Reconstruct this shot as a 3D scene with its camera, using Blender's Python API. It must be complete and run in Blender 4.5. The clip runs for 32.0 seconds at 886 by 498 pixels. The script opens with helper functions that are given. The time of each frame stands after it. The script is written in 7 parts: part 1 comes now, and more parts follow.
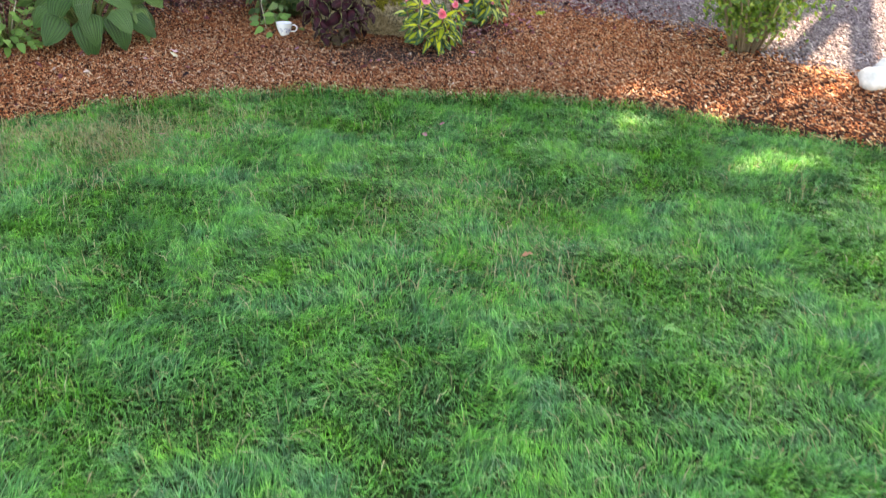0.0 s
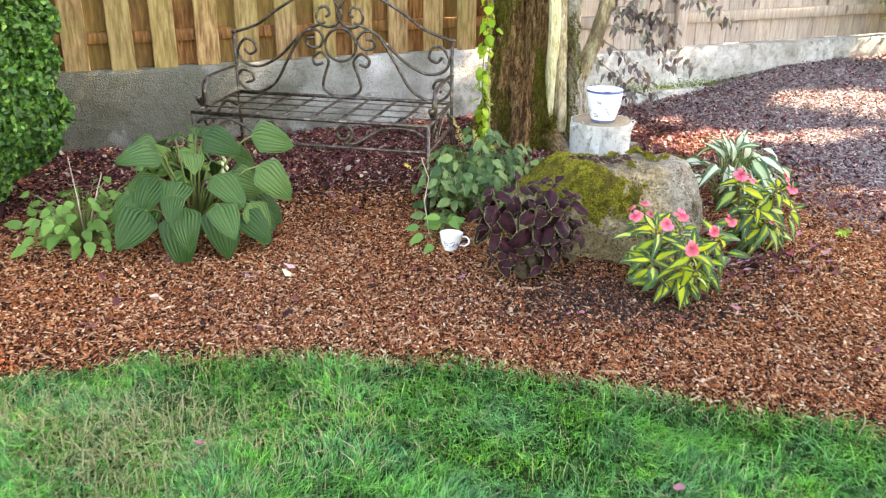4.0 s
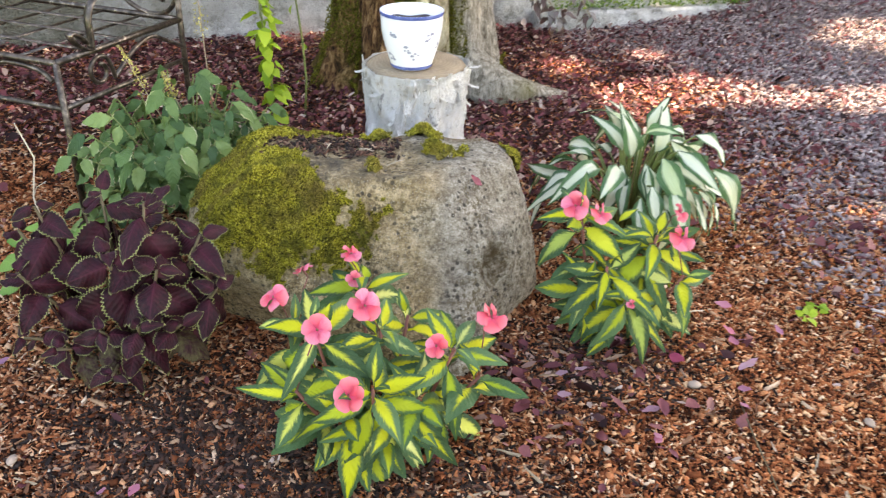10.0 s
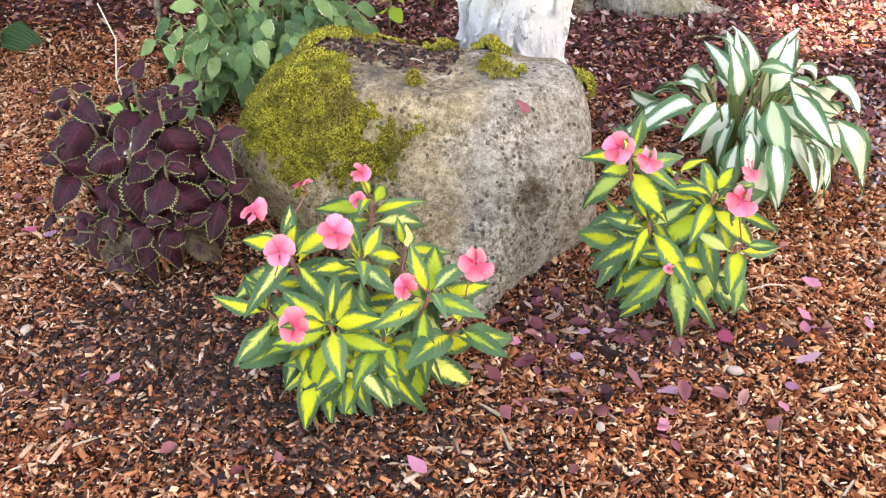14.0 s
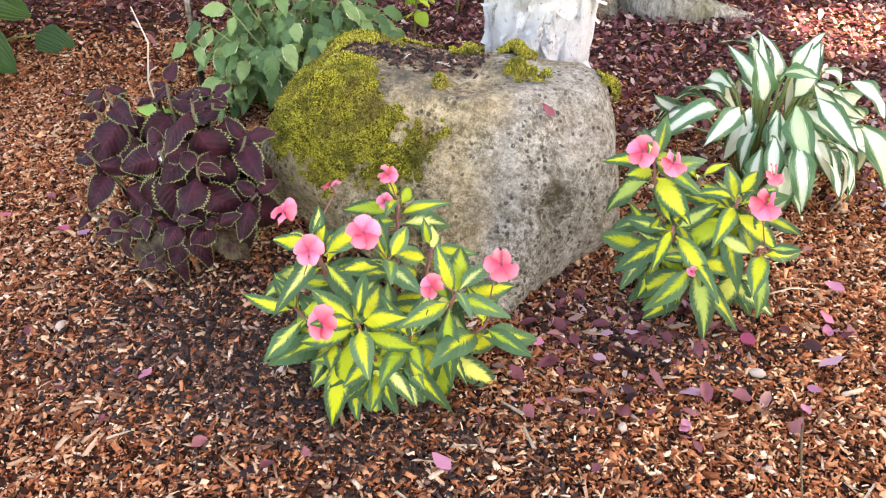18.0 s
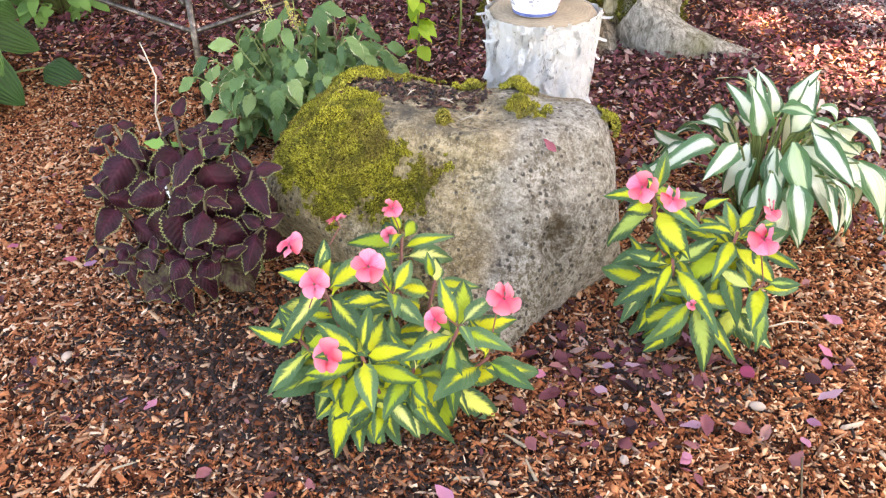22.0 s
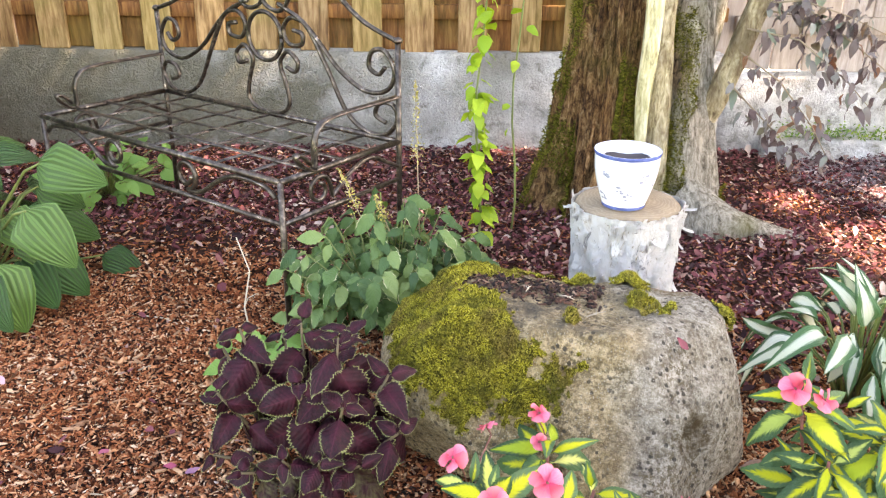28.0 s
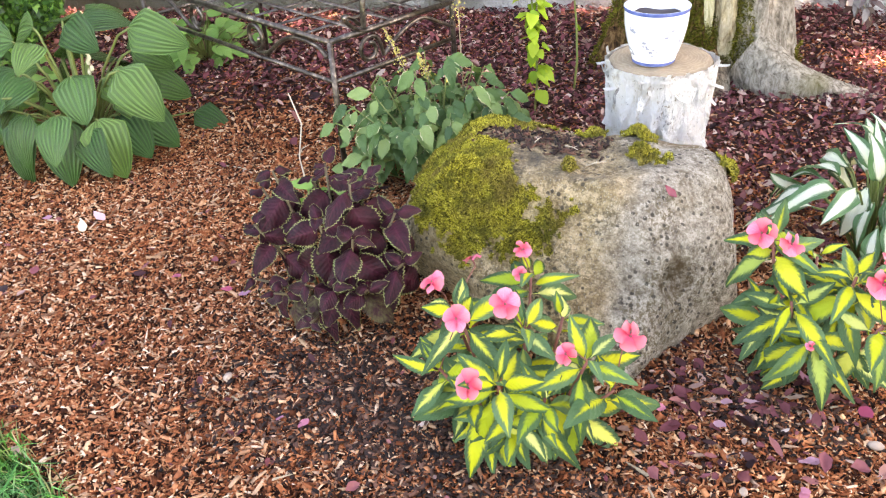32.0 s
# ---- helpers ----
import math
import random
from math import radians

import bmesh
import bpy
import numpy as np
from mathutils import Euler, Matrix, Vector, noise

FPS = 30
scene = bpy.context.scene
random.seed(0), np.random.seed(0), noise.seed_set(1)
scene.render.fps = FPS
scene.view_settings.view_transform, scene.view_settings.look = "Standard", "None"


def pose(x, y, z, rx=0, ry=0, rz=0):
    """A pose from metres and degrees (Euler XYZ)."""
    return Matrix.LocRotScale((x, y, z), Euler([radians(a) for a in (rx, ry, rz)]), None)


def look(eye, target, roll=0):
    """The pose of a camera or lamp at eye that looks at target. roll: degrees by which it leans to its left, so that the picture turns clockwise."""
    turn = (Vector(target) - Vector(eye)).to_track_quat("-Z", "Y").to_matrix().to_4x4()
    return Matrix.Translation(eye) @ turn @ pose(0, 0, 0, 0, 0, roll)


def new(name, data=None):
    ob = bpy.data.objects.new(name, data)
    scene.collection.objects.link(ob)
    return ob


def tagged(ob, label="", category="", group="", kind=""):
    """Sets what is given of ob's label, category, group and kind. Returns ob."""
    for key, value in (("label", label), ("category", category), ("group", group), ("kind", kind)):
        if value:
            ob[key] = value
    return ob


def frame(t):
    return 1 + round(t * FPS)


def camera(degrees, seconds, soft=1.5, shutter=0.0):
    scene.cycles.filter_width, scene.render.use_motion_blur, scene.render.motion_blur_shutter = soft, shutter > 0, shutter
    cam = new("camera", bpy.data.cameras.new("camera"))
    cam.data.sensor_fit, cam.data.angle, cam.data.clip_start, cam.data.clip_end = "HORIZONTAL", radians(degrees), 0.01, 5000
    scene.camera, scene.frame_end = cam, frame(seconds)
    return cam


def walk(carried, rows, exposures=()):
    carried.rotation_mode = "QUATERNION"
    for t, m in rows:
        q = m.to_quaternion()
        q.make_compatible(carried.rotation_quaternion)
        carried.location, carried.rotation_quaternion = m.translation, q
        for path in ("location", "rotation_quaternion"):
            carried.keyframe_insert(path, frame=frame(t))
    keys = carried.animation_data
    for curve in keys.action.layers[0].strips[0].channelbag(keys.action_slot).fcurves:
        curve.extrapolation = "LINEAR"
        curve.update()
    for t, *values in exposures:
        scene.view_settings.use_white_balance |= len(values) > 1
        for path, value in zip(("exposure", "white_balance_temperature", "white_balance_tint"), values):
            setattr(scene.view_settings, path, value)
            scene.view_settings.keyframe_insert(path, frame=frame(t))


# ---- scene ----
cam = camera(55.1, 32.0, soft=1.2, shutter=0.35)
PATH = [
    (0, (-2.204, -4.637, 1.446), (-1.371, -3.108, 0.461), 1.3),
    (0.5, (-2.107, -4.423, 1.43), (-1.3, -2.836, 0.52), 1.6),
    (1, (-2.016, -4.257, 1.396), (-1.391, -2.579, 0.506), -0.8),
    (1.5, (-1.87, -4.079, 1.403), (-1.321, -2.364, 0.534), 0.9),
    (2, (-1.788, -3.905, 1.372), (-1.329, -2.168, 0.495), -0.1),
    (2.5, (-1.714, -3.66, 1.398), (-1.267, -1.898, 0.564), -1.6),
    (3, (-1.592, -3.45, 1.392), (-1.154, -1.648, 0.642), -1.1),
    (3.5, (-1.455, -3.206, 1.364), (-1.064, -1.385, 0.634), 0.2),
    (5.5, (-1.211, -2.227, 1.332), (-0.721, -0.481, 0.489), 1.5),
    (6, (-0.968, -2.147, 1.282), (-0.552, -0.371, 0.462), -2.7),
    (6.5, (-0.84, -1.985, 1.272), (-0.36, -0.25, 0.415), -2.4),
    (7, (-0.68, -1.855, 1.257), (-0.143, -0.146, 0.367), -2.5),
    (7.5, (-0.542, -1.774, 1.217), (-0.042, -0.061, 0.315), -1.8),
    (8, (-0.42, -1.669, 1.198), (0.066, 0.03, 0.26), -1.3),
    (8.5, (-0.29, -1.61, 1.165), (0.178, 0.11, 0.255), 0.0),
    (9, (-0.136, -1.58, 1.127), (0.28, 0.166, 0.243), 1.1),
    (9.5, (0.007, -1.566, 1.124), (0.341, 0.178, 0.204), 4.6),
    (10, (0.119, -1.485, 1.102), (0.241, 0.26, 0.133), 1.6),
    (10.5, (0.212, -1.375, 1.091), (0.18, 0.311, 0.014), -0.3),
    (11, (0.288, -1.328, 1.081), (0.032, 0.235, -0.141), -2.5),
    (11.5, (0.366, -1.337, 1.086), (-0.006, 0.225, -0.108), -1.3),
    (12, (0.411, -1.325, 1.086), (-0.09, 0.198, -0.11), -2.2),
    (12.5, (0.446, -1.327, 1.099), (-0.142, 0.147, -0.118), -4.3),
    (13, (0.461, -1.33, 1.099), (-0.069, 0.161, -0.124), -3.4),
    (13.5, (0.473, -1.317, 1.082), (0.054, 0.226, -0.12), -0.3),
    (14, (0.481, -1.309, 1.082), (0.12, 0.272, -0.088), -0.0),
    (14.5, (0.48, -1.316, 1.086), (0.106, 0.271, -0.072), -0.0),
    (16.5, (0.481, -1.327, 1.094), (0.078, 0.259, -0.056), -0.8),
    (17, (0.48, -1.326, 1.092), (0.081, 0.255, -0.065), -0.5),
    (17.5, (0.482, -1.329, 1.093), (0.072, 0.245, -0.071), -0.4),
    (18, (0.477, -1.332, 1.094), (0.069, 0.241, -0.071), -0.5),
    (18.5, (0.488, -1.336, 1.097), (0.066, 0.237, -0.063), -1.1),
    (19, (0.49, -1.328, 1.094), (0.074, 0.239, -0.078), -1.0),
    (19.5, (0.489, -1.332, 1.092), (0.084, 0.237, -0.08), -0.7),
    (20, (0.485, -1.334, 1.094), (0.074, 0.241, -0.069), -0.7),
    (20.5, (0.482, -1.345, 1.095), (0.062, 0.229, -0.065), -1.0),
    (21, (0.477, -1.352, 1.101), (0.042, 0.224, -0.051), -1.0),
    (21.5, (0.481, -1.349, 1.108), (0.05, 0.244, -0.022), -0.8),
    (22, (0.474, -1.346, 1.114), (0.058, 0.264, 0.004), -0.3),
    (22.5, (0.469, -1.338, 1.119), (0.063, 0.302, 0.049), 0.2),
    (23, (0.469, -1.323, 1.127), (0.062, 0.339, 0.092), 0.4),
    (23.5, (0.45, -1.319, 1.136), (0.034, 0.336, 0.093), 1.4),
    (24, (0.427, -1.325, 1.163), (-0.03, 0.366, 0.199), 2.0),
    (24.5, (0.426, -1.344, 1.167), (-0.095, 0.39, 0.317), 1.9),
    (25, (0.419, -1.354, 1.185), (-0.148, 0.366, 0.337), 2.3),
    (25.5, (0.38, -1.358, 1.175), (-0.202, 0.367, 0.348), 2.3),
    (27.5, (0.107, -1.367, 1.205), (-0.265, 0.431, 0.41), 1.2),
    (28, (0.117, -1.366, 1.179), (-0.235, 0.438, 0.392), 0.6),
    (28.5, (0.134, -1.369, 1.175), (-0.204, 0.406, 0.318), 0.1),
    (29, (0.248, -1.379, 1.166), (-0.109, 0.287, 0.119), -0.2),
    (29.5, (0.364, -1.398, 1.166), (-0.044, 0.242, 0.096), 1.7),
    (30, (0.417, -1.434, 1.188), (-0.11, 0.165, 0.107), 1.1),
    (30.5, (0.436, -1.452, 1.192), (-0.151, 0.122, 0.108), 0.7),
    (31, (0.443, -1.453, 1.202), (-0.181, 0.105, 0.113), -0.6),
    (31.5, (0.45, -1.457, 1.213), (-0.184, 0.113, 0.149), -3.2),
    (32, (0.443, -1.464, 1.212), (-0.199, 0.112, 0.16), -3.6),
]
walk(cam, [(t, look(eye, target, roll)) for t, eye, target, roll in PATH], ((0, 2.75, 9250, 16), (1, 2.68, 9250, 16), (2, 2.95, 9250, 16), (3, 3.1, 9250, 16), (6, 3.5, 9250, 16), (7, 3.58, 9250, 16), (8, 3.66, 9250, 16), (9, 3.1, 9250, 16), (10, 3.0, 9250, 17), (11, 3.35, 9250, 21), (12, 3.15, 9250, 22), (13, 3.48, 9250, 22), (14, 3.48, 9250, 22), (23, 3.43, 9250, 22), (28, 3.4, 9250, 21), (32, 3.5, 9250, 22)))


# ---- light ----
world = bpy.data.worlds.new("sky")
scene.world = world
world.use_nodes = True
sky = world.node_tree.nodes.new("ShaderNodeTexSky")
sky.sky_type = "NISHITA"
sky.sun_disc = False
SUN_DIR = Vector((0.80, 0.16, 0.98)).normalized()
sky.sun_elevation = math.asin(SUN_DIR.z)
sky.sun_rotation = math.atan2(SUN_DIR.x, SUN_DIR.y)
back = world.node_tree.nodes["Background"]
back.inputs["Strength"].default_value = 0.15
world.node_tree.links.new(sky.outputs["Color"], back.inputs["Color"])
sun_data = bpy.data.lights.new("sun", "SUN")
sun_data.energy, sun_data.angle, sun_data.color = 4.0, radians(0.53), (1.0, 0.94, 0.84)
sun = new("sun", sun_data)
sun.matrix_basis = look(SUN_DIR * 30, (0, 0, 0))


# ---- materials ----
class Mat:
    """A node material with short helpers for textures, ramps and mixes."""

    def __init__(self, name, rough=0.6, metal=0.0, spec=0.5):
        self.m = bpy.data.materials.new(name)
        self.m.use_nodes = True
        self.nt = self.m.node_tree
        self.b = self.nt.nodes["Principled BSDF"]
        self.b.inputs["Roughness"].default_value = rough
        self.b.inputs["Metallic"].default_value = metal
        self.b.inputs["Specular IOR Level"].default_value = spec

    def node(self, kind):
        return self.nt.nodes.new(kind)

    def put(self, value, socket):
        if isinstance(value, bpy.types.NodeSocket):
            self.nt.links.new(value, socket)
        elif isinstance(value, tuple) and len(value) == 3 and socket.type == "RGBA":
            socket.default_value = (*value, 1)
        else:
            socket.default_value = value

    def coords(self, kind="Object", scale=(1, 1, 1)):
        c, m = self.node("ShaderNodeTexCoord"), self.node("ShaderNodeMapping")
        self.put(c.outputs[kind], m.inputs["Vector"])
        m.inputs["Scale"].default_value = scale
        return m.outputs["Vector"]

    def place(self, scale=(1, 1, 1)):
        c, m = self.node("ShaderNodeNewGeometry"), self.node("ShaderNodeMapping")
        self.put(c.outputs["Position"], m.inputs["Vector"])
        m.inputs["Scale"].default_value = scale
        return m.outputs["Vector"]

    def noise(self, scale, detail=4, rough=0.55, vec=None, distort=0.0):
        n = self.node("ShaderNodeTexNoise")
        n.inputs["Scale"].default_value = scale
        n.inputs["Detail"].default_value = detail
        n.inputs["Roughness"].default_value = rough
        n.inputs["Distortion"].default_value = distort
        if vec:
            self.put(vec, n.inputs["Vector"])
        return n.outputs["Fac"]

    def cells(self, scale, vec=None, feature="F1"):
        n = self.node("ShaderNodeTexVoronoi")
        n.feature = feature
        n.inputs["Scale"].default_value = scale
        if vec:
            self.put(vec, n.inputs["Vector"])
        return n.outputs["Distance"]

    def ramp(self, fac, stops, mode="LINEAR"):
        r = self.node("ShaderNodeValToRGB")
        r.color_ramp.interpolation = mode
        e = r.color_ramp.elements
        while len(e) < len(stops):
            e.new(0.5)
        for s, (p, c) in zip(e, stops):
            s.position, s.color = p, (*c, 1) if isinstance(c, tuple) else (c, c, c, 1)
        self.put(fac, r.inputs["Fac"])
        return r.outputs["Color"]

    def mix(self, fac, a, b, mode="MIX"):
        n = self.node("ShaderNodeMix")
        n.data_type, n.blend_type = "RGBA", mode
        self.put(fac, n.inputs[0])
        self.put(a, n.inputs[6])
        self.put(b, n.inputs[7])
        return n.outputs[2]

    def math(self, op, a, b=0.0, c=0.0):
        n = self.node("ShaderNodeMath")
        n.operation = op
        self.put(a, n.inputs[0])
        self.put(b, n.inputs[1])
        self.put(c, n.inputs[2])
        return n.outputs[0]

    def uv(self):
        n, s = self.node("ShaderNodeUVMap"), self.node("ShaderNodeSeparateXYZ")
        self.put(n.outputs["UV"], s.inputs[0])
        return n.outputs["UV"], s.outputs[0], s.outputs[1]

    def island(self):
        return self.node("ShaderNodeNewGeometry").outputs["Random Per Island"]

    def each(self):
        return self.node("ShaderNodeObjectInfo").outputs["Random"]

    def bump(self, height, strength=0.3, distance=0.01):
        n = self.node("ShaderNodeBump")
        n.inputs["Strength"].default_value = strength
        n.inputs["Distance"].default_value = distance
        self.put(height, n.inputs["Height"])
        self.put(n.outputs["Normal"], self.b.inputs["Normal"])
        return self

    def colour(self, c):
        self.put(c, self.b.inputs["Base Color"])
        self.c = c
        return self

    def rough(self, r):
        self.put(r, self.b.inputs["Roughness"])
        return self

    def thin(self, share=0.3, tint=(1.0, 1.0, 0.7)):
        """Light shines through: for leaves and blades."""
        t, mx = self.node("ShaderNodeBsdfTranslucent"), self.node("ShaderNodeMixShader")
        self.put(self.mix(1.0, self.c, tint, "MULTIPLY"), t.inputs["Color"])
        mx.inputs["Fac"].default_value = share
        self.put(self.b.outputs["BSDF"], mx.inputs[1])
        self.put(t.outputs["BSDF"], mx.inputs[2])
        self.put(mx.outputs["Shader"], self.nt.nodes["Material Output"].inputs["Surface"])
        return self


def make_materials():
    M = {}
    # soil and bark mulch
    a = Mat("mulch_soil", 0.95, spec=0.2)
    p = a.place()
    n1, n2 = a.noise(90, 6, 0.7, p), a.noise(2.2, 3, 0.5, p)
    # soil tones lowered to carry the shade of gaps between chips
    base = a.ramp(n1, [(0.3, (0.006, 0.0025, 0.0015)), (0.55, (0.030, 0.011, 0.006)), (0.8, (0.12, 0.045, 0.024))])
    sx = a.node("ShaderNodeSeparateXYZ")
    a.put(p, sx.inputs[0])
    trodden = a.ramp(a.math("ADD", a.math("MULTIPLY", sx.outputs[0], 0.25), a.math("MULTIPLY", n2, 0.1)), [(0.50, 0.0), (0.60, 0.9)])
    base = a.mix(a.math("MULTIPLY", n2, 0.6), base, (0.10, 0.04, 0.03))
    a.colour(a.mix(trodden, base, a.ramp(n1, [(0.3, (0.20, 0.165, 0.15)), (0.7, (0.46, 0.40, 0.36))]))).bump(n1, 0.9, 0.012)
    M["soil"] = a.m
    a = Mat("bark_chip", 0.9, spec=0.1)
    r = a.island()
    chip = a.ramp(r, [(0.0, (0.007, 0.003, 0.002)), (0.16, (0.050, 0.016, 0.008)), (0.36, (0.24, 0.074, 0.032)), (0.60, (0.43, 0.148, 0.066)), (0.80, (0.59, 0.264, 0.132)), (0.93, (0.74, 0.47, 0.29)), (1.0, (0.84, 0.66, 0.50))])
    # broad noise patches where the chips turn more orange
    orange_patch = a.ramp(a.noise(1.1, 3, 0.6, a.place()), [(0.42, 0.0), (0.62, 0.55)])
    chip = a.mix(orange_patch, chip, a.mix(1.0, chip, (1.0, 0.86, 0.70), "MULTIPLY"))
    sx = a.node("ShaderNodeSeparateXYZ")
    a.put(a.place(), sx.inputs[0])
    # chips get lighter away from the middle, mostly towards +x
    lighter_ends = a.ramp(a.math("ADD", a.math("MAXIMUM", a.math("MULTIPLY", sx.outputs[0], 0.5), a.math("MULTIPLY", sx.outputs[0], -0.12)), a.math("MULTIPLY", a.noise(2.5, 3, 0.6, a.place()), 0.4)), [(0.38, 0.0), (0.62, 1.0)])
    chip = a.mix(lighter_ends, chip, (1.34, 1.30, 1.22), "MULTIPLY")
    a.colour(a.mix(0.6, chip, a.ramp(a.noise(160, 3, 0.6, a.place((1, 1, 1))), [(0.3, 0.35), (0.7, 1.0)]), "MULTIPLY")).bump(a.noise(400, 3, 0.6, a.place()), 0.3, 0.003)
    M["chip"] = a.m
    a = Mat("pale_splinter", 0.85, spec=0.2)
    wood = a.ramp(a.island(), [(0.0, (0.18, 0.075, 0.04)), (0.5, (0.36, 0.175, 0.095)), (0.85, (0.50, 0.30, 0.18)), (1.0, (0.64, 0.46, 0.33))])
    a.colour(a.mix(0.6, wood, a.ramp(a.noise(220, 4, 0.7, a.place()), [(0.35, 0.45), (0.65, 1.0)]), "MULTIPLY")).bump(a.noise(350, 3, 0.6, a.place()), 0.4, 0.003)
    M["splinter"] = a.m
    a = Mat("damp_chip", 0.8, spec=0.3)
    # damp tone, darkened further to deepen the shade between crumbs
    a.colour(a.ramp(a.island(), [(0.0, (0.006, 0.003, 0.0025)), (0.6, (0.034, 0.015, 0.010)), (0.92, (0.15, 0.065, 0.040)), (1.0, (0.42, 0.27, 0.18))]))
    M["damp"] = a.m
    a = Mat("grey_crumb", 0.9, spec=0.2)
    a.colour(a.ramp(a.island(), [(0.0, (0.12, 0.088, 0.095)), (0.5, (0.24, 0.19, 0.195)), (0.85, (0.36, 0.30, 0.295)), (1.0, (0.52, 0.45, 0.42))]))
    M["grey_crumb"] = a.m
    a = Mat("leaf_litter", 0.7, spec=0.3)
    r = a.island()
    c = a.ramp(r, [(0.0, (0.016, 0.006, 0.007)), (0.30, (0.115, 0.028, 0.034)), (0.62, (0.22, 0.062, 0.072)), (0.78, (0.30, 0.120, 0.105)), (0.92, (0.42, 0.28, 0.225)), (1.0, (0.64, 0.50, 0.42))])
    a.colour(a.mix(0.4, c, a.ramp(a.noise(120, 3, 0.6, a.place()), [(0.3, 0.5), (0.7, 1.0)]), "MULTIPLY")).thin(0.15, (1, 0.8, 0.8))
    M["litter"] = a.m
    # lawn
    a = Mat("lawn_soil", 0.95, spec=0.2)
    n = a.noise(60, 5, 0.7, a.place())
    a.colour(a.ramp(n, [(0.3, (0.012, 0.022, 0.006)), (0.6, (0.035, 0.065, 0.014)), (0.8, (0.10, 0.12, 0.035))])).bump(n, 0.8, 0.015)
    M["lawn"] = a.m
    a = Mat("grass_blade", 0.45, spec=0.35)
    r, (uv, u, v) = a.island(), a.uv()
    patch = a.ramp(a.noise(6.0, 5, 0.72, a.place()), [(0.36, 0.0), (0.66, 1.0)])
    # noise darkens some clumps, painting dark gaps into the turf
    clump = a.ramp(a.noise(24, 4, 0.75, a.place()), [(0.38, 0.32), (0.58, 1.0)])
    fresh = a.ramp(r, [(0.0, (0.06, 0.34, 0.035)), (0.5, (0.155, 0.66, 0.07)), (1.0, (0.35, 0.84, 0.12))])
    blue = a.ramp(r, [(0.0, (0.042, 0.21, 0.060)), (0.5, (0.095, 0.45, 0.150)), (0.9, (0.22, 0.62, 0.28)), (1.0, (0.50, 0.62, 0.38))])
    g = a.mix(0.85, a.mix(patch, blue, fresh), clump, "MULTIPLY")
    # blade feet fade to near black: shade between blades put into the colour
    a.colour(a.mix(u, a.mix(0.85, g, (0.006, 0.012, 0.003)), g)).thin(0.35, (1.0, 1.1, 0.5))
    M["grass"] = a.m
    a = Mat("dry_grass_blade", 0.6, spec=0.25)
    a.colour(a.ramp(a.island(), [(0.0, (0.16, 0.17, 0.06)), (0.6, (0.34, 0.31, 0.15)), (1.0, (0.48, 0.42, 0.26))])).thin(0.3)
    M["dry_grass"] = a.m
    # concrete
    a = Mat("concrete", 0.92, spec=0.25)
    p = a.place()
    n1, n2, n3 = a.noise(1.6, 4, 0.6, p), a.noise(14, 6, 0.7, p), a.noise(120, 3, 0.6, p)
    c = a.ramp(n2, [(0.30, (0.24, 0.22, 0.185)), (0.43, (0.60, 0.58, 0.54)), (0.56, (0.80, 0.785, 0.75)), (0.70, (0.88, 0.87, 0.84))])
    c = a.mix(a.ramp(n1, [(0.44, 0.0), (0.68, 0.55)]), c, (0.19, 0.17, 0.125))
    c = a.mix(a.ramp(a.noise(5, 5, 0.75, p, 0.4), [(0.56, 0.0), (0.68, 0.6)]), c, (0.10, 0.10, 0.075))
    sx = a.node("ShaderNodeSeparateXYZ")
    a.put(p, sx.inputs[0])
    # algae stain growing towards -x, strengthened to paint the shade near the hedge
    algae_shade = a.math("ADD", a.math("SUBTRACT", 0.02, a.math("MULTIPLY", sx.outputs[0], 0.20)), a.math("MULTIPLY", a.noise(3.5, 5, 0.7, p), 1.1))
    c = a.mix(a.ramp(algae_shade, [(0.64, 0.0), (0.90, 0.88)]), c, (0.12, 0.11, 0.065))
    c = a.mix(a.ramp(a.noise(46, 6, 0.8, a.place((1, 1, 0.7)), 0.6), [(0.54, 0.0), (0.64, 0.45)]), c, (0.20, 0.19, 0.165))
    a.colour(c).bump(a.math("ADD", n2, a.math("MULTIPLY", n3, 0.5)), 1.0, 0.035)
    M["concrete"] = a.m
    # timber
    # second cedar has the shade behind the front boards put into its tones
    for key, tones, moss in (("cedar", [(0.34, (0.17, 0.092, 0.040)), (0.5, (0.36, 0.22, 0.105)), (0.64, (0.54, 0.36, 0.19))], (0.28, 0.27, 0.07)),
                             ("cedar_shaded", [(0.32, (0.09, 0.035, 0.012)), (0.5, (0.22, 0.095, 0.033)), (0.66, (0.36, 0.18, 0.065))], (0.20, 0.17, 0.04)),
                             ("weathered", [(0.25, (0.30, 0.25, 0.22)), (0.5, (0.46, 0.40, 0.36)), (0.75, (0.60, 0.55, 0.51))], (0.40, 0.30, 0.24))):
        a = Mat(key + "_board", 0.8, spec=0.25)
        p = a.place((1, 1, 0.12))
        grain, wide = a.noise(55, 5, 0.6, p, 0.3), a.noise(3.0, 3, 0.6, a.place())
        c = a.ramp(grain, tones)
        c = a.mix(0.55, c, a.ramp(a.math("FRACT", a.math("MULTIPLY", a.each(), 9.0)), [(0.0, (0.55, 0.50, 0.46)), (0.35, (0.85, 0.78, 0.70)), (0.7, (1.0, 0.86, 0.66)), (1.0, (1.0, 1.0, 1.0))]), "MULTIPLY")
        c = a.mix(a.ramp(a.each(), [(0.35, 0.0), (1.0, 0.75)]), c, a.mix(0.5, c, moss))
        c = a.mix(a.ramp(a.noise(9, 6, 0.75, a.place((1, 1, 0.5))), [(0.52, 0.0), (0.66, 0.6)]), c, a.mix(0.5, c, (0.10, 0.055, 0.025)))
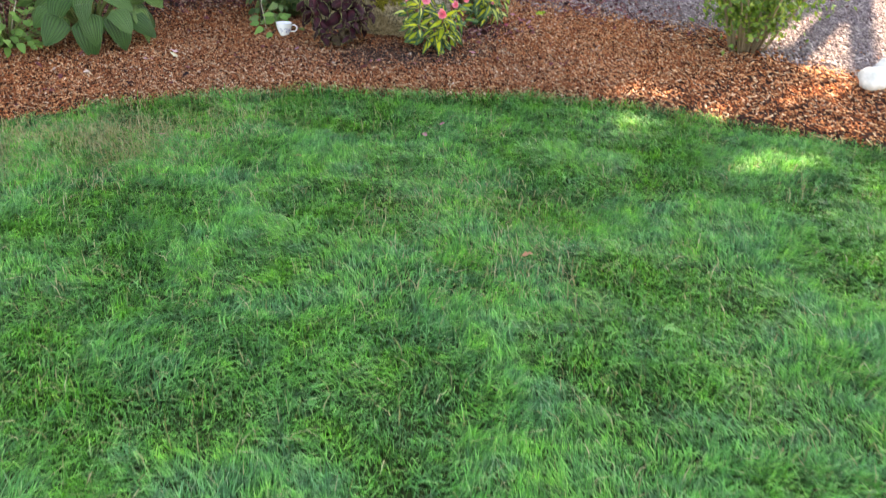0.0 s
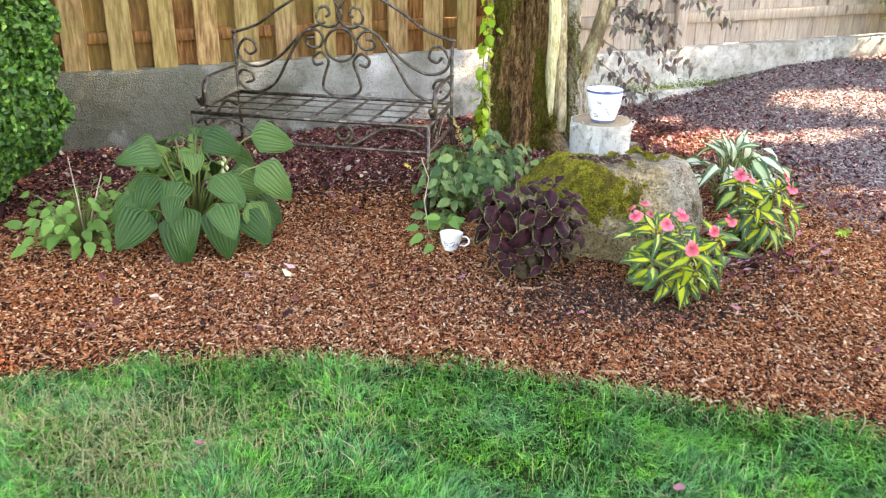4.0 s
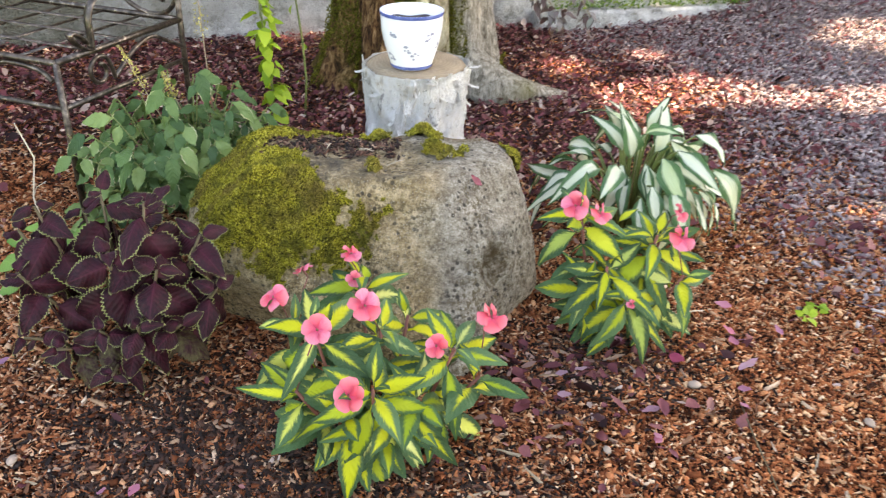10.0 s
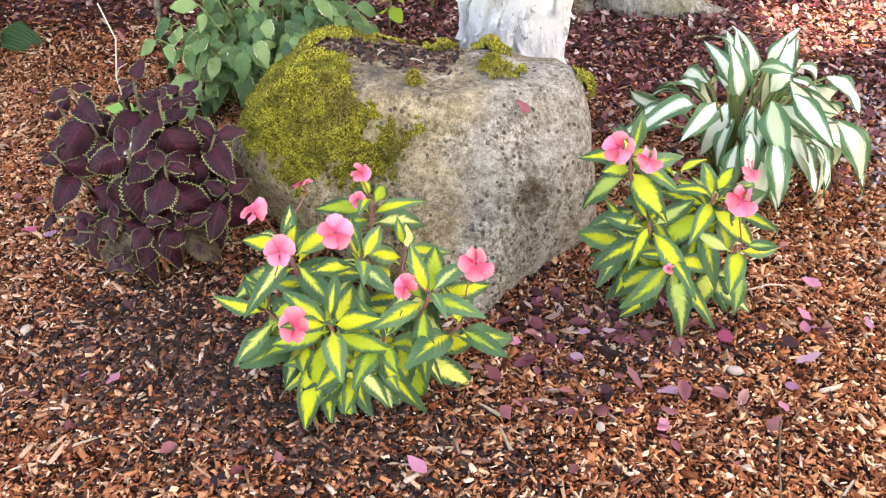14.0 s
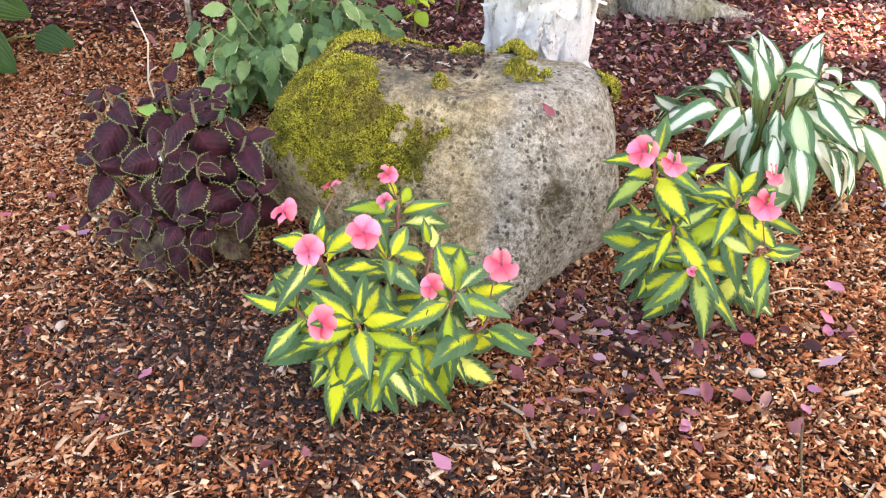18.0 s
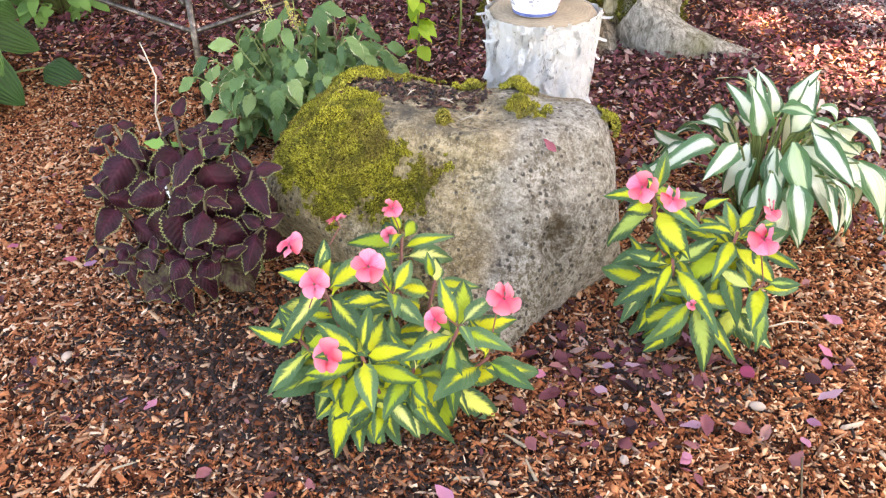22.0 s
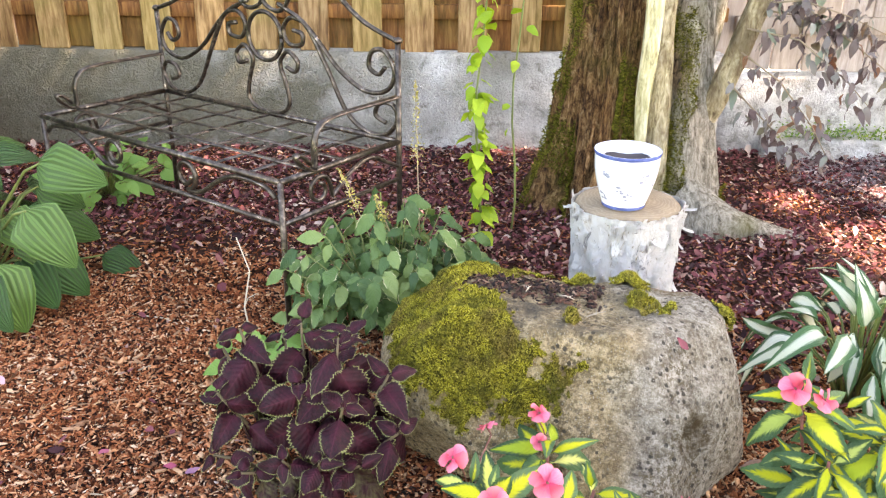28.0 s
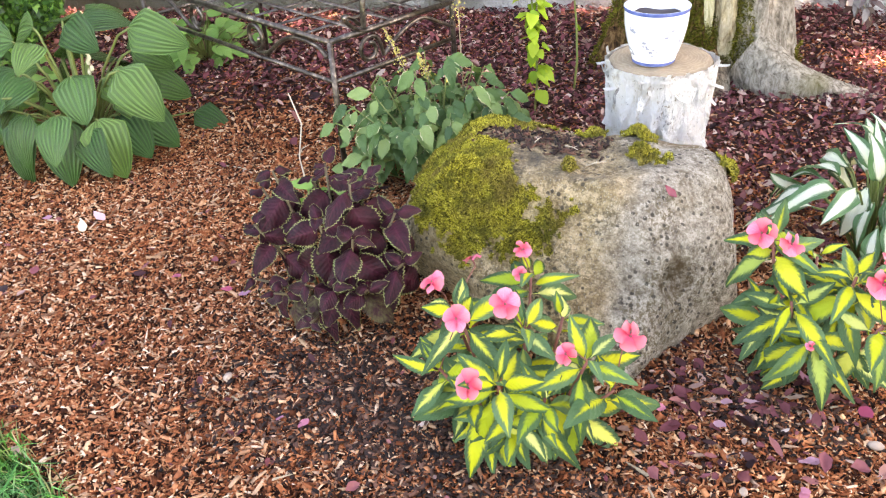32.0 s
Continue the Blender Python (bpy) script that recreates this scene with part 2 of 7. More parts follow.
        c = a.mix(a.ramp(wide, [(0.5, 0.0), (0.75, 0.45)]), c, moss)
        knots = a.ramp(a.cells(4.5, a.place((1, 1, 0.45))), [(0.05, 0.9), (0.13, 0.0)])
        a.colour(a.mix(knots, c, (0.11, 0.055, 0.025))).bump(grain, 0.3, 0.004)
        M[key] = a.m
    # iron
    a = Mat("bronzed_iron", 0.36, 0.85)
    n = a.noise(45, 4, 0.6, a.place())
    a.colour(a.ramp(n, [(0.3, (0.03, 0.024, 0.02)), (0.55, (0.105, 0.085, 0.07)), (0.75, (0.34, 0.27, 0.21))])).bump(n, 0.15, 0.002)
    a.rough(a.ramp(n, [(0.3, 0.5), (0.7, 0.24)]))
    M["iron"] = a.m
    # stone
    a = Mat("granite_boulder", 0.9, spec=0.25)
    p = a.place()
    n1, n2, n3 = a.noise(3.2, 4, 0.6, p), a.noise(44, 8, 0.8, p), a.noise(190, 3, 0.6, p)
    tan = a.ramp(n2, [(0.36, (0.18, 0.12, 0.055)), (0.48, (0.44, 0.325, 0.18)), (0.60, (0.68, 0.53, 0.33))])
    grey = a.ramp(n2, [(0.36, (0.15, 0.13, 0.11)), (0.48, (0.37, 0.335, 0.28)), (0.60, (0.60, 0.56, 0.49))])
    sx = a.node("ShaderNodeSeparateXYZ")
    a.put(p, sx.inputs[0])
    side = a.ramp(a.math("ADD", sx.outputs[0], a.math("MULTIPLY", n1, 0.25)), [(0.29, 0.0), (0.35, 0.85)])
    c = a.mix(side, tan, grey)
    c = a.mix(a.ramp(a.noise(10, 8, 0.82, p, 0.3), [(0.54, 0.0), (0.59, 0.45)]), c, (0.22, 0.175, 0.11))
    lichen = a.ramp(a.noise(95, 6, 0.75, p), [(0.51, 0.0), (0.545, 0.85)])
    few = a.ramp(a.noise(6, 3, 0.6, p), [(0.38, 0.1), (0.54, 1.0)])
    c = a.mix(a.math("MULTIPLY", lichen, few), c, (0.15, 0.115, 0.06))
    spots = a.ramp(a.math("ADD", a.cells(58, p), a.math("MULTIPLY", a.noise(120, 3, 0.6, p), 0.42)), [(0.44, 0.85), (0.50, 0.0)])
    dark = a.ramp(a.noise(7, 3, 0.6, p), [(0.36, 0.0), (0.48, 1.0)])
    c = a.mix(a.math("MULTIPLY", spots, dark), c, (0.045, 0.04, 0.033))
    c = a.mix(a.ramp(a.cells(150, p), [(0.12, 0.6), (0.25, 0.0)]), c, (0.68, 0.63, 0.52))
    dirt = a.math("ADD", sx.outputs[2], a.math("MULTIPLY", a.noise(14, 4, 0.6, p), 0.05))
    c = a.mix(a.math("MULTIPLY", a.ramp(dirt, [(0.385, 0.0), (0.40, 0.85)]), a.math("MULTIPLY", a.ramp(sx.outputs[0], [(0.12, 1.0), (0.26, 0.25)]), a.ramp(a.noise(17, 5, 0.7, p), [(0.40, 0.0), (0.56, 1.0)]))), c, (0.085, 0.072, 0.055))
    fleck = a.ramp(a.noise(210, 3, 0.65, p), [(0.54, 0.0), (0.60, 0.5)])
    c = a.mix(fleck, c, (0.12, 0.10, 0.075))
    # rusty brown in the flank's hollow, darkened to paint the crevice's shade
    rust_shade = a.node("ShaderNodeVectorMath")
    rust_shade.operation = "DISTANCE"
    a.put(p, rust_shade.inputs[0])
    rust_shade.inputs[1].default_value = (0.362, 0.07, 0.195)
    hollow = a.math("ADD", rust_shade.outputs["Value"], a.math("MULTIPLY", a.noise(22, 4, 0.7, p), 0.10))
    c = a.mix(a.ramp(hollow, [(0.085, 0.9), (0.115, 0.0)]), c, (0.10, 0.06, 0.022))
    c = a.mix(a.ramp(a.noise(2.6, 2, 0.5, a.place((1, 1, 1.6))), [(0.60, 0.0), (0.68, 0.7)]), c, (0.24, 0.15, 0.055))
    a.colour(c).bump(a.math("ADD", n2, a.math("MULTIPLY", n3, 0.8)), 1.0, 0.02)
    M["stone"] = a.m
    a = Mat("pale_stone", 0.9)
    n = a.noise(22, 5, 0.65, a.place())
    a.colour(a.ramp(n, [(0.3, (0.52, 0.50, 0.46)), (0.7, (0.78, 0.76, 0.72))])).bump(n, 0.4, 0.01)
    M["pale_stone"] = a.m
    a = Mat("moss", 0.95, spec=0.15)
    r, n = a.island(), a.noise(10, 3, 0.6, a.place())
    lush = a.ramp(r, [(0.0, (0.04, 0.042, 0.006)), (0.35, (0.26, 0.235, 0.025)), (0.75, (0.52, 0.46, 0.055)), (1.0, (0.72, 0.64, 0.15))])
    deep = a.ramp(r, [(0.0, (0.05, 0.05, 0.010)), (1.0, (0.20, 0.19, 0.04))])
    brown = a.ramp(r, [(0.0, (0.10, 0.07, 0.02)), (1.0, (0.32, 0.24, 0.08))])
    lush = a.mix(a.ramp(a.noise(24, 4, 0.65, a.place()), [(0.46, 0.0), (0.60, 0.85)]), lush, deep)
    a.colour(a.mix(a.ramp(n, [(0.50, 0.0), (0.66, 0.8)]), lush, brown)).thin(0.15)
    M["moss"] = a.m
    a = Mat("moss_bed", 0.95, spec=0.1)
    n = a.noise(130, 4, 0.7, a.place())
    a.colour(a.ramp(n, [(0.4, (0.03, 0.028, 0.005)), (0.55, (0.14, 0.12, 0.017)), (0.7, (0.32, 0.27, 0.035))])).bump(n, 1.0, 0.01)
    M["moss_bed"] = a.m
    a = Mat("tree_moss", 0.95, spec=0.15)
    a.colour(a.ramp(a.island(), [(0.0, (0.04, 0.04, 0.006)), (0.6, (0.15, 0.14, 0.018)), (1.0, (0.32, 0.29, 0.045))])).thin(0.15)
    M["tree_moss"] = a.m
    # bark
    a = Mat("tree_bark", 0.95, spec=0.2)
    p = a.place((1, 1, 0.30))
    n0, n2 = a.noise(40, 8, 0.80, a.place((1, 1, 0.45)), 0.9), a.noise(3.5, 3, 0.6, a.place())
    plates = a.cells(40, a.place((1, 1, 0.16)), "DISTANCE_TO_EDGE")
    n1 = a.math("ADD", a.math("MULTIPLY", n0, 0.75), a.math("MULTIPLY", a.ramp(plates, [(0.0, 0.0), (0.16, 1.0)]), 0.05))
    n1 = a.math("ADD", n1, 0.10)
    brown = a.ramp(n1, [(0.40, (0.016, 0.008, 0.004)), (0.48, (0.16, 0.075, 0.030)), (0.56, (0.44, 0.240, 0.10)), (0.65, (0.74, 0.50, 0.28))])
    grey = a.ramp(n1, [(0.38, (0.08, 0.065, 0.045)), (0.48, (0.36, 0.32, 0.25)), (0.60, (0.72, 0.67, 0.56))])
    sx = a.node("ShaderNodeSeparateXYZ")
    a.put(a.place(), sx.inputs[0])
    c = a.mix(a.ramp(a.math("ADD", sx.outputs[0], a.math("MULTIPLY", n2, 0.25)), [(0.40, 0.0), (0.50, 1.0)]), brown, grey)
    a.colour(a.mix(a.ramp(n2, [(0.52, 0.0), (0.7, 0.55)]), c, (0.16, 0.155, 0.03))).bump(n1, 1.0, 0.06)
    M["bark"] = a.m
    a = Mat("pale_bark", 0.9, spec=0.2)
    n1 = a.noise(46, 8, 0.75, a.place((1, 1, 0.3)), 1.0)
    pale = a.ramp(n1, [(0.36, (0.14, 0.10, 0.05)), (0.48, (0.52, 0.42, 0.24)), (0.62, (0.78, 0.68, 0.46))])
    a.colour(a.mix(a.ramp(a.noise(6, 5, 0.7, a.place((1, 1, 0.5))), [(0.46, 0.0), (0.60, 0.8)]), pale, (0.15, 0.10, 0.055))).bump(n1, 0.9, 0.02)
    M["pale_bark"] = a.m
    a = Mat("cream_bark", 0.85, spec=0.2)
    n1 = a.noise(60, 7, 0.7, a.place((1, 1, 0.2)), 0.6)
    cream = a.ramp(n1, [(0.34, (0.30, 0.24, 0.11)), (0.48, (0.66, 0.58, 0.32)), (0.62, (0.84, 0.78, 0.52))])
    a.colour(a.mix(a.ramp(a.noise(9, 4, 0.7, a.place((1, 1, 0.3))), [(0.54, 0.0), (0.66, 0.6)]), cream, (0.34, 0.34, 0.15))).bump(n1, 0.8, 0.02)
    M["cream_bark"] = a.m
    a = Mat("birch_bark", 0.7, spec=0.3)
    p = a.place((1, 1, 0.6))
    n1 = a.noise(30, 7, 0.78, p, 2.2)
    c = a.ramp(n1, [(0.31, (0.06, 0.052, 0.045)), (0.36, (0.50, 0.40, 0.27)), (0.40, (0.88, 0.85, 0.78)), (0.6, (0.93, 0.915, 0.88))])
    inner = a.ramp(a.noise(11, 5, 0.7, a.place((1, 1, 0.7)), 0.8), [(0.57, 0.0), (0.63, 0.75)])
    c = a.mix(inner, c, a.ramp(a.noise(60, 4, 0.7, p), [(0.36, (0.16, 0.13, 0.10)), (0.5, (0.60, 0.50, 0.36)), (0.62, (0.80, 0.74, 0.62))]))
    cracks = a.ramp(a.noise(30, 6, 0.75, a.place((1, 1, 0.4)), 1.6), [(0.35, 0.7), (0.40, 0.0)])
    a.colour(a.mix(cracks, c, (0.14, 0.12, 0.10))).bump(n1, 1.0, 0.03)
    M["birch"] = a.m
    a = Mat("cut_wood", 0.85, spec=0.2)
    co = a.coords("Object")
    sp = a.node("ShaderNodeSeparateXYZ")
    a.put(co, sp.inputs[0])
    rad = a.math("SQRT", a.math("ADD", a.math("MULTIPLY", sp.outputs[0], sp.outputs[0]), a.math("MULTIPLY", sp.outputs[1], sp.outputs[1])))
    rings = a.math("SINE", a.math("ADD", a.math("MULTIPLY", rad, 620.0), a.math("MULTIPLY", a.noise(22, 4, 0.6, co), 26.0)))
    c = a.ramp(rings, [(0.0, (0.31, 0.235, 0.155)), (1.0, (0.37, 0.29, 0.20))])
    a.colour(a.mix(a.ramp(a.noise(9, 4, 0.6, co), [(0.4, 0.0), (0.65, 0.7)]), c, (0.17, 0.13, 0.095)))
    M["cut_wood"] = a.m
    # glazed ware
    a = Mat("white_glaze", 0.16)
    a.colour(a.ramp(a.noise(9, 3, 0.6, a.place()), [(0.3, (0.76, 0.77, 0.78)), (0.7, (0.83, 0.83, 0.83))]))
    M["glaze"] = a.m
    a = Mat("blue_glaze", 0.2)
    a.colour(a.ramp(a.noise(60, 3, 0.6, a.place()), [(0.3, (0.06, 0.09, 0.26)), (0.7, (0.13, 0.18, 0.42))]))
    M["blue"] = a.m
    a = Mat("grey_blue_print", 0.25)
    a.colour(a.ramp(a.noise(90, 3, 0.6, a.place()), [(0.3, (0.20, 0.22, 0.30)), (0.7, (0.42, 0.43, 0.48))]))
    M["sprig"] = a.m
    # leaves: u runs along the blade, v across it
    def leaf(name, colour, share=0.25, rough=0.45, ribs=0.0, tint=(1.0, 1.05, 0.55), relief=0.25, spec=0.3):
        a = Mat(name, rough, spec=spec)
        uv, u, v = a.uv()
        off = a.math("ABSOLUTE", a.math("SUBTRACT", a.math("MULTIPLY", v, 2.0), 1.0))
        a.colour(colour(a, uv, u, v, off)).thin(share, tint)
        if ribs:
            wave = a.math("SINE", a.math("MULTIPLY", a.math("ADD", off, a.math("MULTIPLY", u, 0.25)), ribs))
        else:
            wave = a.math("SINE", a.math("MULTIPLY", a.math("SUBTRACT", u, a.math("MULTIPLY", off, 0.22)), 55.0))
        a.bump(a.math("ADD", wave, a.noise(60, 2, 0.5, uv)), relief, 0.004)
        return a.m

    def tone(a, c, amount=0.35):
        return a.mix(amount, c, a.ramp(a.each(), [(0.0, 0.35), (1.0, 1.0)]), "MULTIPLY")

    def impatiens(a, uv, u, v, off):
        vein = a.node("ShaderNodeCombineXYZ")
        a.put(a.math("MULTIPLY", a.math("SUBTRACT", u, a.math("MULTIPLY", off, 0.30)), 24.0), vein.inputs[0])
        a.put(a.math("MULTIPLY", v, 2.2), vein.inputs[1])
        a.put(a.math("MULTIPLY", a.each(), 40.0), vein.inputs[2])
        streak = a.math("SUBTRACT", a.noise(1.0, 3, 0.65, vein.outputs[0]), 0.5)
        width = a.math("MULTIPLY", a.math("SUBTRACT", a.each(), 0.46), 0.52)
        edge = a.math("ADD", a.math("ADD", off, width), a.math("MULTIPLY", streak, 0.85))
        tip = a.math("ADD", edge, a.math("MULTIPLY", a.math("POWER", u, 2.5), 0.62))
        green = a.ramp(a.math("FRACT", a.math("MULTIPLY", a.each(), 7.0)), [(0.0, (0.020, 0.055, 0.022)), (0.6, (0.038, 0.100, 0.036)), (1.0, (0.075, 0.150, 0.065))])
        gold = a.ramp(a.math("FRACT", a.math("MULTIPLY", a.each(), 13.0)), [(0.0, (0.28, 0.38, 0.03)), (0.35, (0.48, 0.48, 0.02)), (0.65, (0.54, 0.55, 0.04)), (0.88, (0.62, 0.64, 0.22)), (1.0, (0.20, 0.32, 0.04))])
        half = a.mix(a.ramp(tip, [(0.34, 0.0), (0.58, 1.0)]), gold, a.mix(0.45, gold, green))
        return a.mix(a.ramp(tip, [(0.48, 0.0), (0.70, 1.0)]), half, a.mix(a.ramp(a.noise(30, 3, 0.6, uv), [(0.35, 0.0), (0.7, 0.35)]), green, (0.14, 0.22, 0.12)))

    M["impatiens"] = leaf("variegated_impatiens_leaf", impatiens, 0.22, 0.5, relief=0.2, spec=0.16)

    def coleus(a, uv, u, v, off):
        edge = a.math("MAXIMUM", off, a.math("MULTIPLY", u, 0.97))
        dark = a.mix(a.ramp(a.noise(9, 3, 0.6, uv), [(0.42, 0.0), (0.7, 0.6)]), tone(a, (0.020, 0.0035, 0.007), 0.7), (0.050, 0.006, 0.013))
        dark = a.mix(a.ramp(off, [(0.02, 0.6), (0.07, 0.0)]), dark, (0.060, 0.012, 0.022))
        heart_of = a.math("ADD", a.math("MULTIPLY", off, 0.9), a.math("MULTIPLY", u, 0.7))
        dark = a.mix(a.ramp(heart_of, [(0.25, 0.35), (0.8, 0.0)]), dark, (0.075, 0.008, 0.020))
        return a.mix(a.ramp(a.math("ADD", edge, a.math("MULTIPLY", a.noise(7, 2, 0.5, uv), 0.04)), [(0.935, 0.0), (0.985, 0.9)]), dark, (0.26, 0.29, 0.11))

    def old_coleus(a, uv, u, v, off):
        body = a.mix(a.ramp(a.noise(5, 4, 0.65, uv), [(0.40, 0.0), (0.62, 1.0)]), tone(a, (0.034, 0.008, 0.010), 0.6), (0.065, 0.055, 0.022))
        edge = a.math("ADD", a.math("MAXIMUM", off, u), a.math("MULTIPLY", a.noise(6, 3, 0.6, uv), 0.35))
        return a.mix(a.ramp(edge, [(1.0, 0.0), (1.16, 0.9)]), body, (0.22, 0.25, 0.09))

    M["old_coleus"] = leaf("faded_coleus_leaf", old_coleus, 0.08, 0.6, tint=(1.0, 0.7, 0.5), relief=0.22, spec=0.2)
    M["coleus"] = leaf("dark_coleus_leaf", coleus, 0.05, 0.6, tint=(1.0, 0.4, 0.5), relief=0.22, spec=0.2)

    def hosta(a, uv, u, v, off):
        c = a.ramp(a.each(), [(0.0, (0.030, 0.090, 0.022)), (0.5, (0.062, 0.150, 0.038)), (1.0, (0.125, 0.230, 0.060))])
        rib = a.ramp(a.math("SINE", a.math("MULTIPLY", off, 27.0)), [(0.0, 0.62), (0.5, 1.0)])
        return a.mix(1.0, c, rib, "MULTIPLY")

    M["hosta"] = leaf("ribbed_hosta_leaf", hosta, 0.20, 0.34, 27.0, relief=0.55)

    def white_hosta(a, uv, u, v, off):
        edge = a.math("ADD", off, a.math("MULTIPLY", a.math("SUBTRACT", a.noise(7, 3, 0.6, a.coords("UV", (1.0, 9, 1))), 0.5), 0.9))
        edge = a.math("ADD", edge, a.math("MULTIPLY", a.math("SUBTRACT", a.each(), 0.5), 0.35))
        green = a.ramp(a.each(), [(0.0, (0.03, 0.085, 0.035)), (1.0, (0.085, 0.19, 0.075))])
        middle = a.ramp(a.math("FRACT", a.math("MULTIPLY", a.each(), 5.0)), [(0.0, (0.60, 0.64, 0.47)), (0.7, (0.68, 0.70, 0.58)), (1.0, (0.48, 0.57, 0.32))])
        return a.mix(a.ramp(edge, [(0.46, 0.0), (0.60, 1.0)]), middle, green)

    M["white_hosta"] = leaf("white_centred_hosta_leaf", white_hosta, 0.2, 0.4, 30.0)

    def astilbe(a, uv, u, v, off):
        c = a.ramp(a.each(), [(0.0, (0.038, 0.092, 0.032)), (0.5, (0.088, 0.172, 0.054)), (1.0, (0.20, 0.29, 0.10))])
        dry = a.math("MULTIPLY", a.ramp(a.math("MAXIMUM", off, a.math("POWER", u, 4.0)), [(0.84, 0.0), (0.95, 0.8)]), a.ramp(a.noise(3, 2, 0.5, a.place((9, 9, 9))), [(0.56, 0.0), (0.62, 1.0)]))
        return a.mix(dry, c, (0.62, 0.55, 0.36))

    M["astilbe"] = leaf("green_toothed_leaf", astilbe, 0.25)
    M["lime"] = leaf("lime_green_leaf", lambda a, uv, u, v, off: a.ramp(a.each(), [(0.0, (0.20, 0.36, 0.03)), (1.0, (0.42, 0.56, 0.05))]), 0.4)
    M["fresh"] = leaf("fresh_green_leaf", lambda a, uv, u, v, off: a.ramp(a.each(), [(0.0, (0.085, 0.20, 0.04)), (1.0, (0.19, 0.36, 0.08))]), 0.3)
    M["plum"] = leaf("purple_tree_leaf", lambda a, uv, u, v, off: a.ramp(a.each(), [(0.0, (0.10, 0.060, 0.055)), (0.35, (0.18, 0.145, 0.135)), (0.65, (0.26, 0.25, 0.225)), (0.85, (0.20, 0.26, 0.18)), (1.0, (0.30, 0.13, 0.07))]), 0.2, 0.35, tint=(1.0, 0.6, 0.6))
    a = Mat("crown_leaf", 0.5)
    a.colour(a.ramp(a.island(), [(0.0, (0.05, 0.06, 0.03)), (1.0, (0.16, 0.15, 0.08))])).thin(0.35)
    M["crown"] = a.m
    for key, stops in (("box", [(0.0, (0.015, 0.065, 0.012)), (0.6, (0.065, 0.20, 0.035)), (1.0, (0.20, 0.42, 0.07))]),
                       ("shrub", [(0.0, (0.06, 0.14, 0.02)), (0.6, (0.14, 0.26, 0.035)), (1.0, (0.32, 0.42, 0.06))]),
                       ("dry_seed", [(0.0, (0.34, 0.28, 0.08)), (1.0, (0.58, 0.50, 0.16))])):
        a = Mat(key + "_leaf", 0.45)
        a.colour(a.ramp(a.island(), stops)).thin(0.3, (1, 1.05, 0.5))
        M[key] = a.m
    a = Mat("pink_petal", 0.55, spec=0.3)
    uv, u, v = a.uv()
    rays = a.noise(1.0, 3, 0.6, a.coords("UV", (1.5, 16, 1)))
    pink = a.ramp(a.each(), [(0.0, (0.76, 0.075, 0.095)), (0.5, (0.80, 0.13, 0.16)), (1.0, (0.80, 0.22, 0.34))])
    pink = a.mix(a.ramp(rays, [(0.42, 0.45), (0.6, 0.0)]), pink, (0.62, 0.07, 0.17))
    pale = a.mix(a.ramp(u, [(0.45, 0.0), (1.0, 0.45)]), pink, (0.86, 0.42, 0.46))
    a.colour(a.mix(a.ramp(u, [(0.05, 0.9), (0.45, 0.0)]), pale, (0.58, 0.04, 0.12))).thin(0.25, (1, 0.8, 0.8))
    M["petal"] = a.m
    a = Mat("fallen_petal", 0.6, spec=0.3)
    a.colour(a.ramp(a.each(), [(0.0, (0.42, 0.06, 0.13)), (0.35, (0.50, 0.19, 0.25)), (0.65, (0.28, 0.13, 0.21)), (0.85, (0.60, 0.37, 0.41)), (1.0, (0.64, 0.50, 0.48))])).thin(0.25, (1, 0.8, 0.9))
    M["fallen"] = a.m
    for key, c, r in (("stem", (0.16, 0.20, 0.05), 0.6), ("red_stem", (0.22, 0.07, 0.05), 0.6), ("dusky_stem", (0.10, 0.07, 0.03), 0.6), ("dark_petal", (0.16, 0.012, 0.035), 0.6), ("pebble", (0.36, 0.27, 0.21), 0.7), ("twig", (0.34, 0.26, 0.17), 0.8), ("pale_twig", (0.52, 0.44, 0.33), 0.8),
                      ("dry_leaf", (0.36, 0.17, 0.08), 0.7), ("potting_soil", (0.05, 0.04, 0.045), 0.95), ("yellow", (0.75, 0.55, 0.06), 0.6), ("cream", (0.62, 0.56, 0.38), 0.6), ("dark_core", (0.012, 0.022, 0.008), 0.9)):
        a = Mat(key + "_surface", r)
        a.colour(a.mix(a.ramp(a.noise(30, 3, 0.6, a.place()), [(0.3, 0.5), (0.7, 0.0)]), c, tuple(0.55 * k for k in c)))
        M[key] = a.m
    return M


MATS = make_materials()


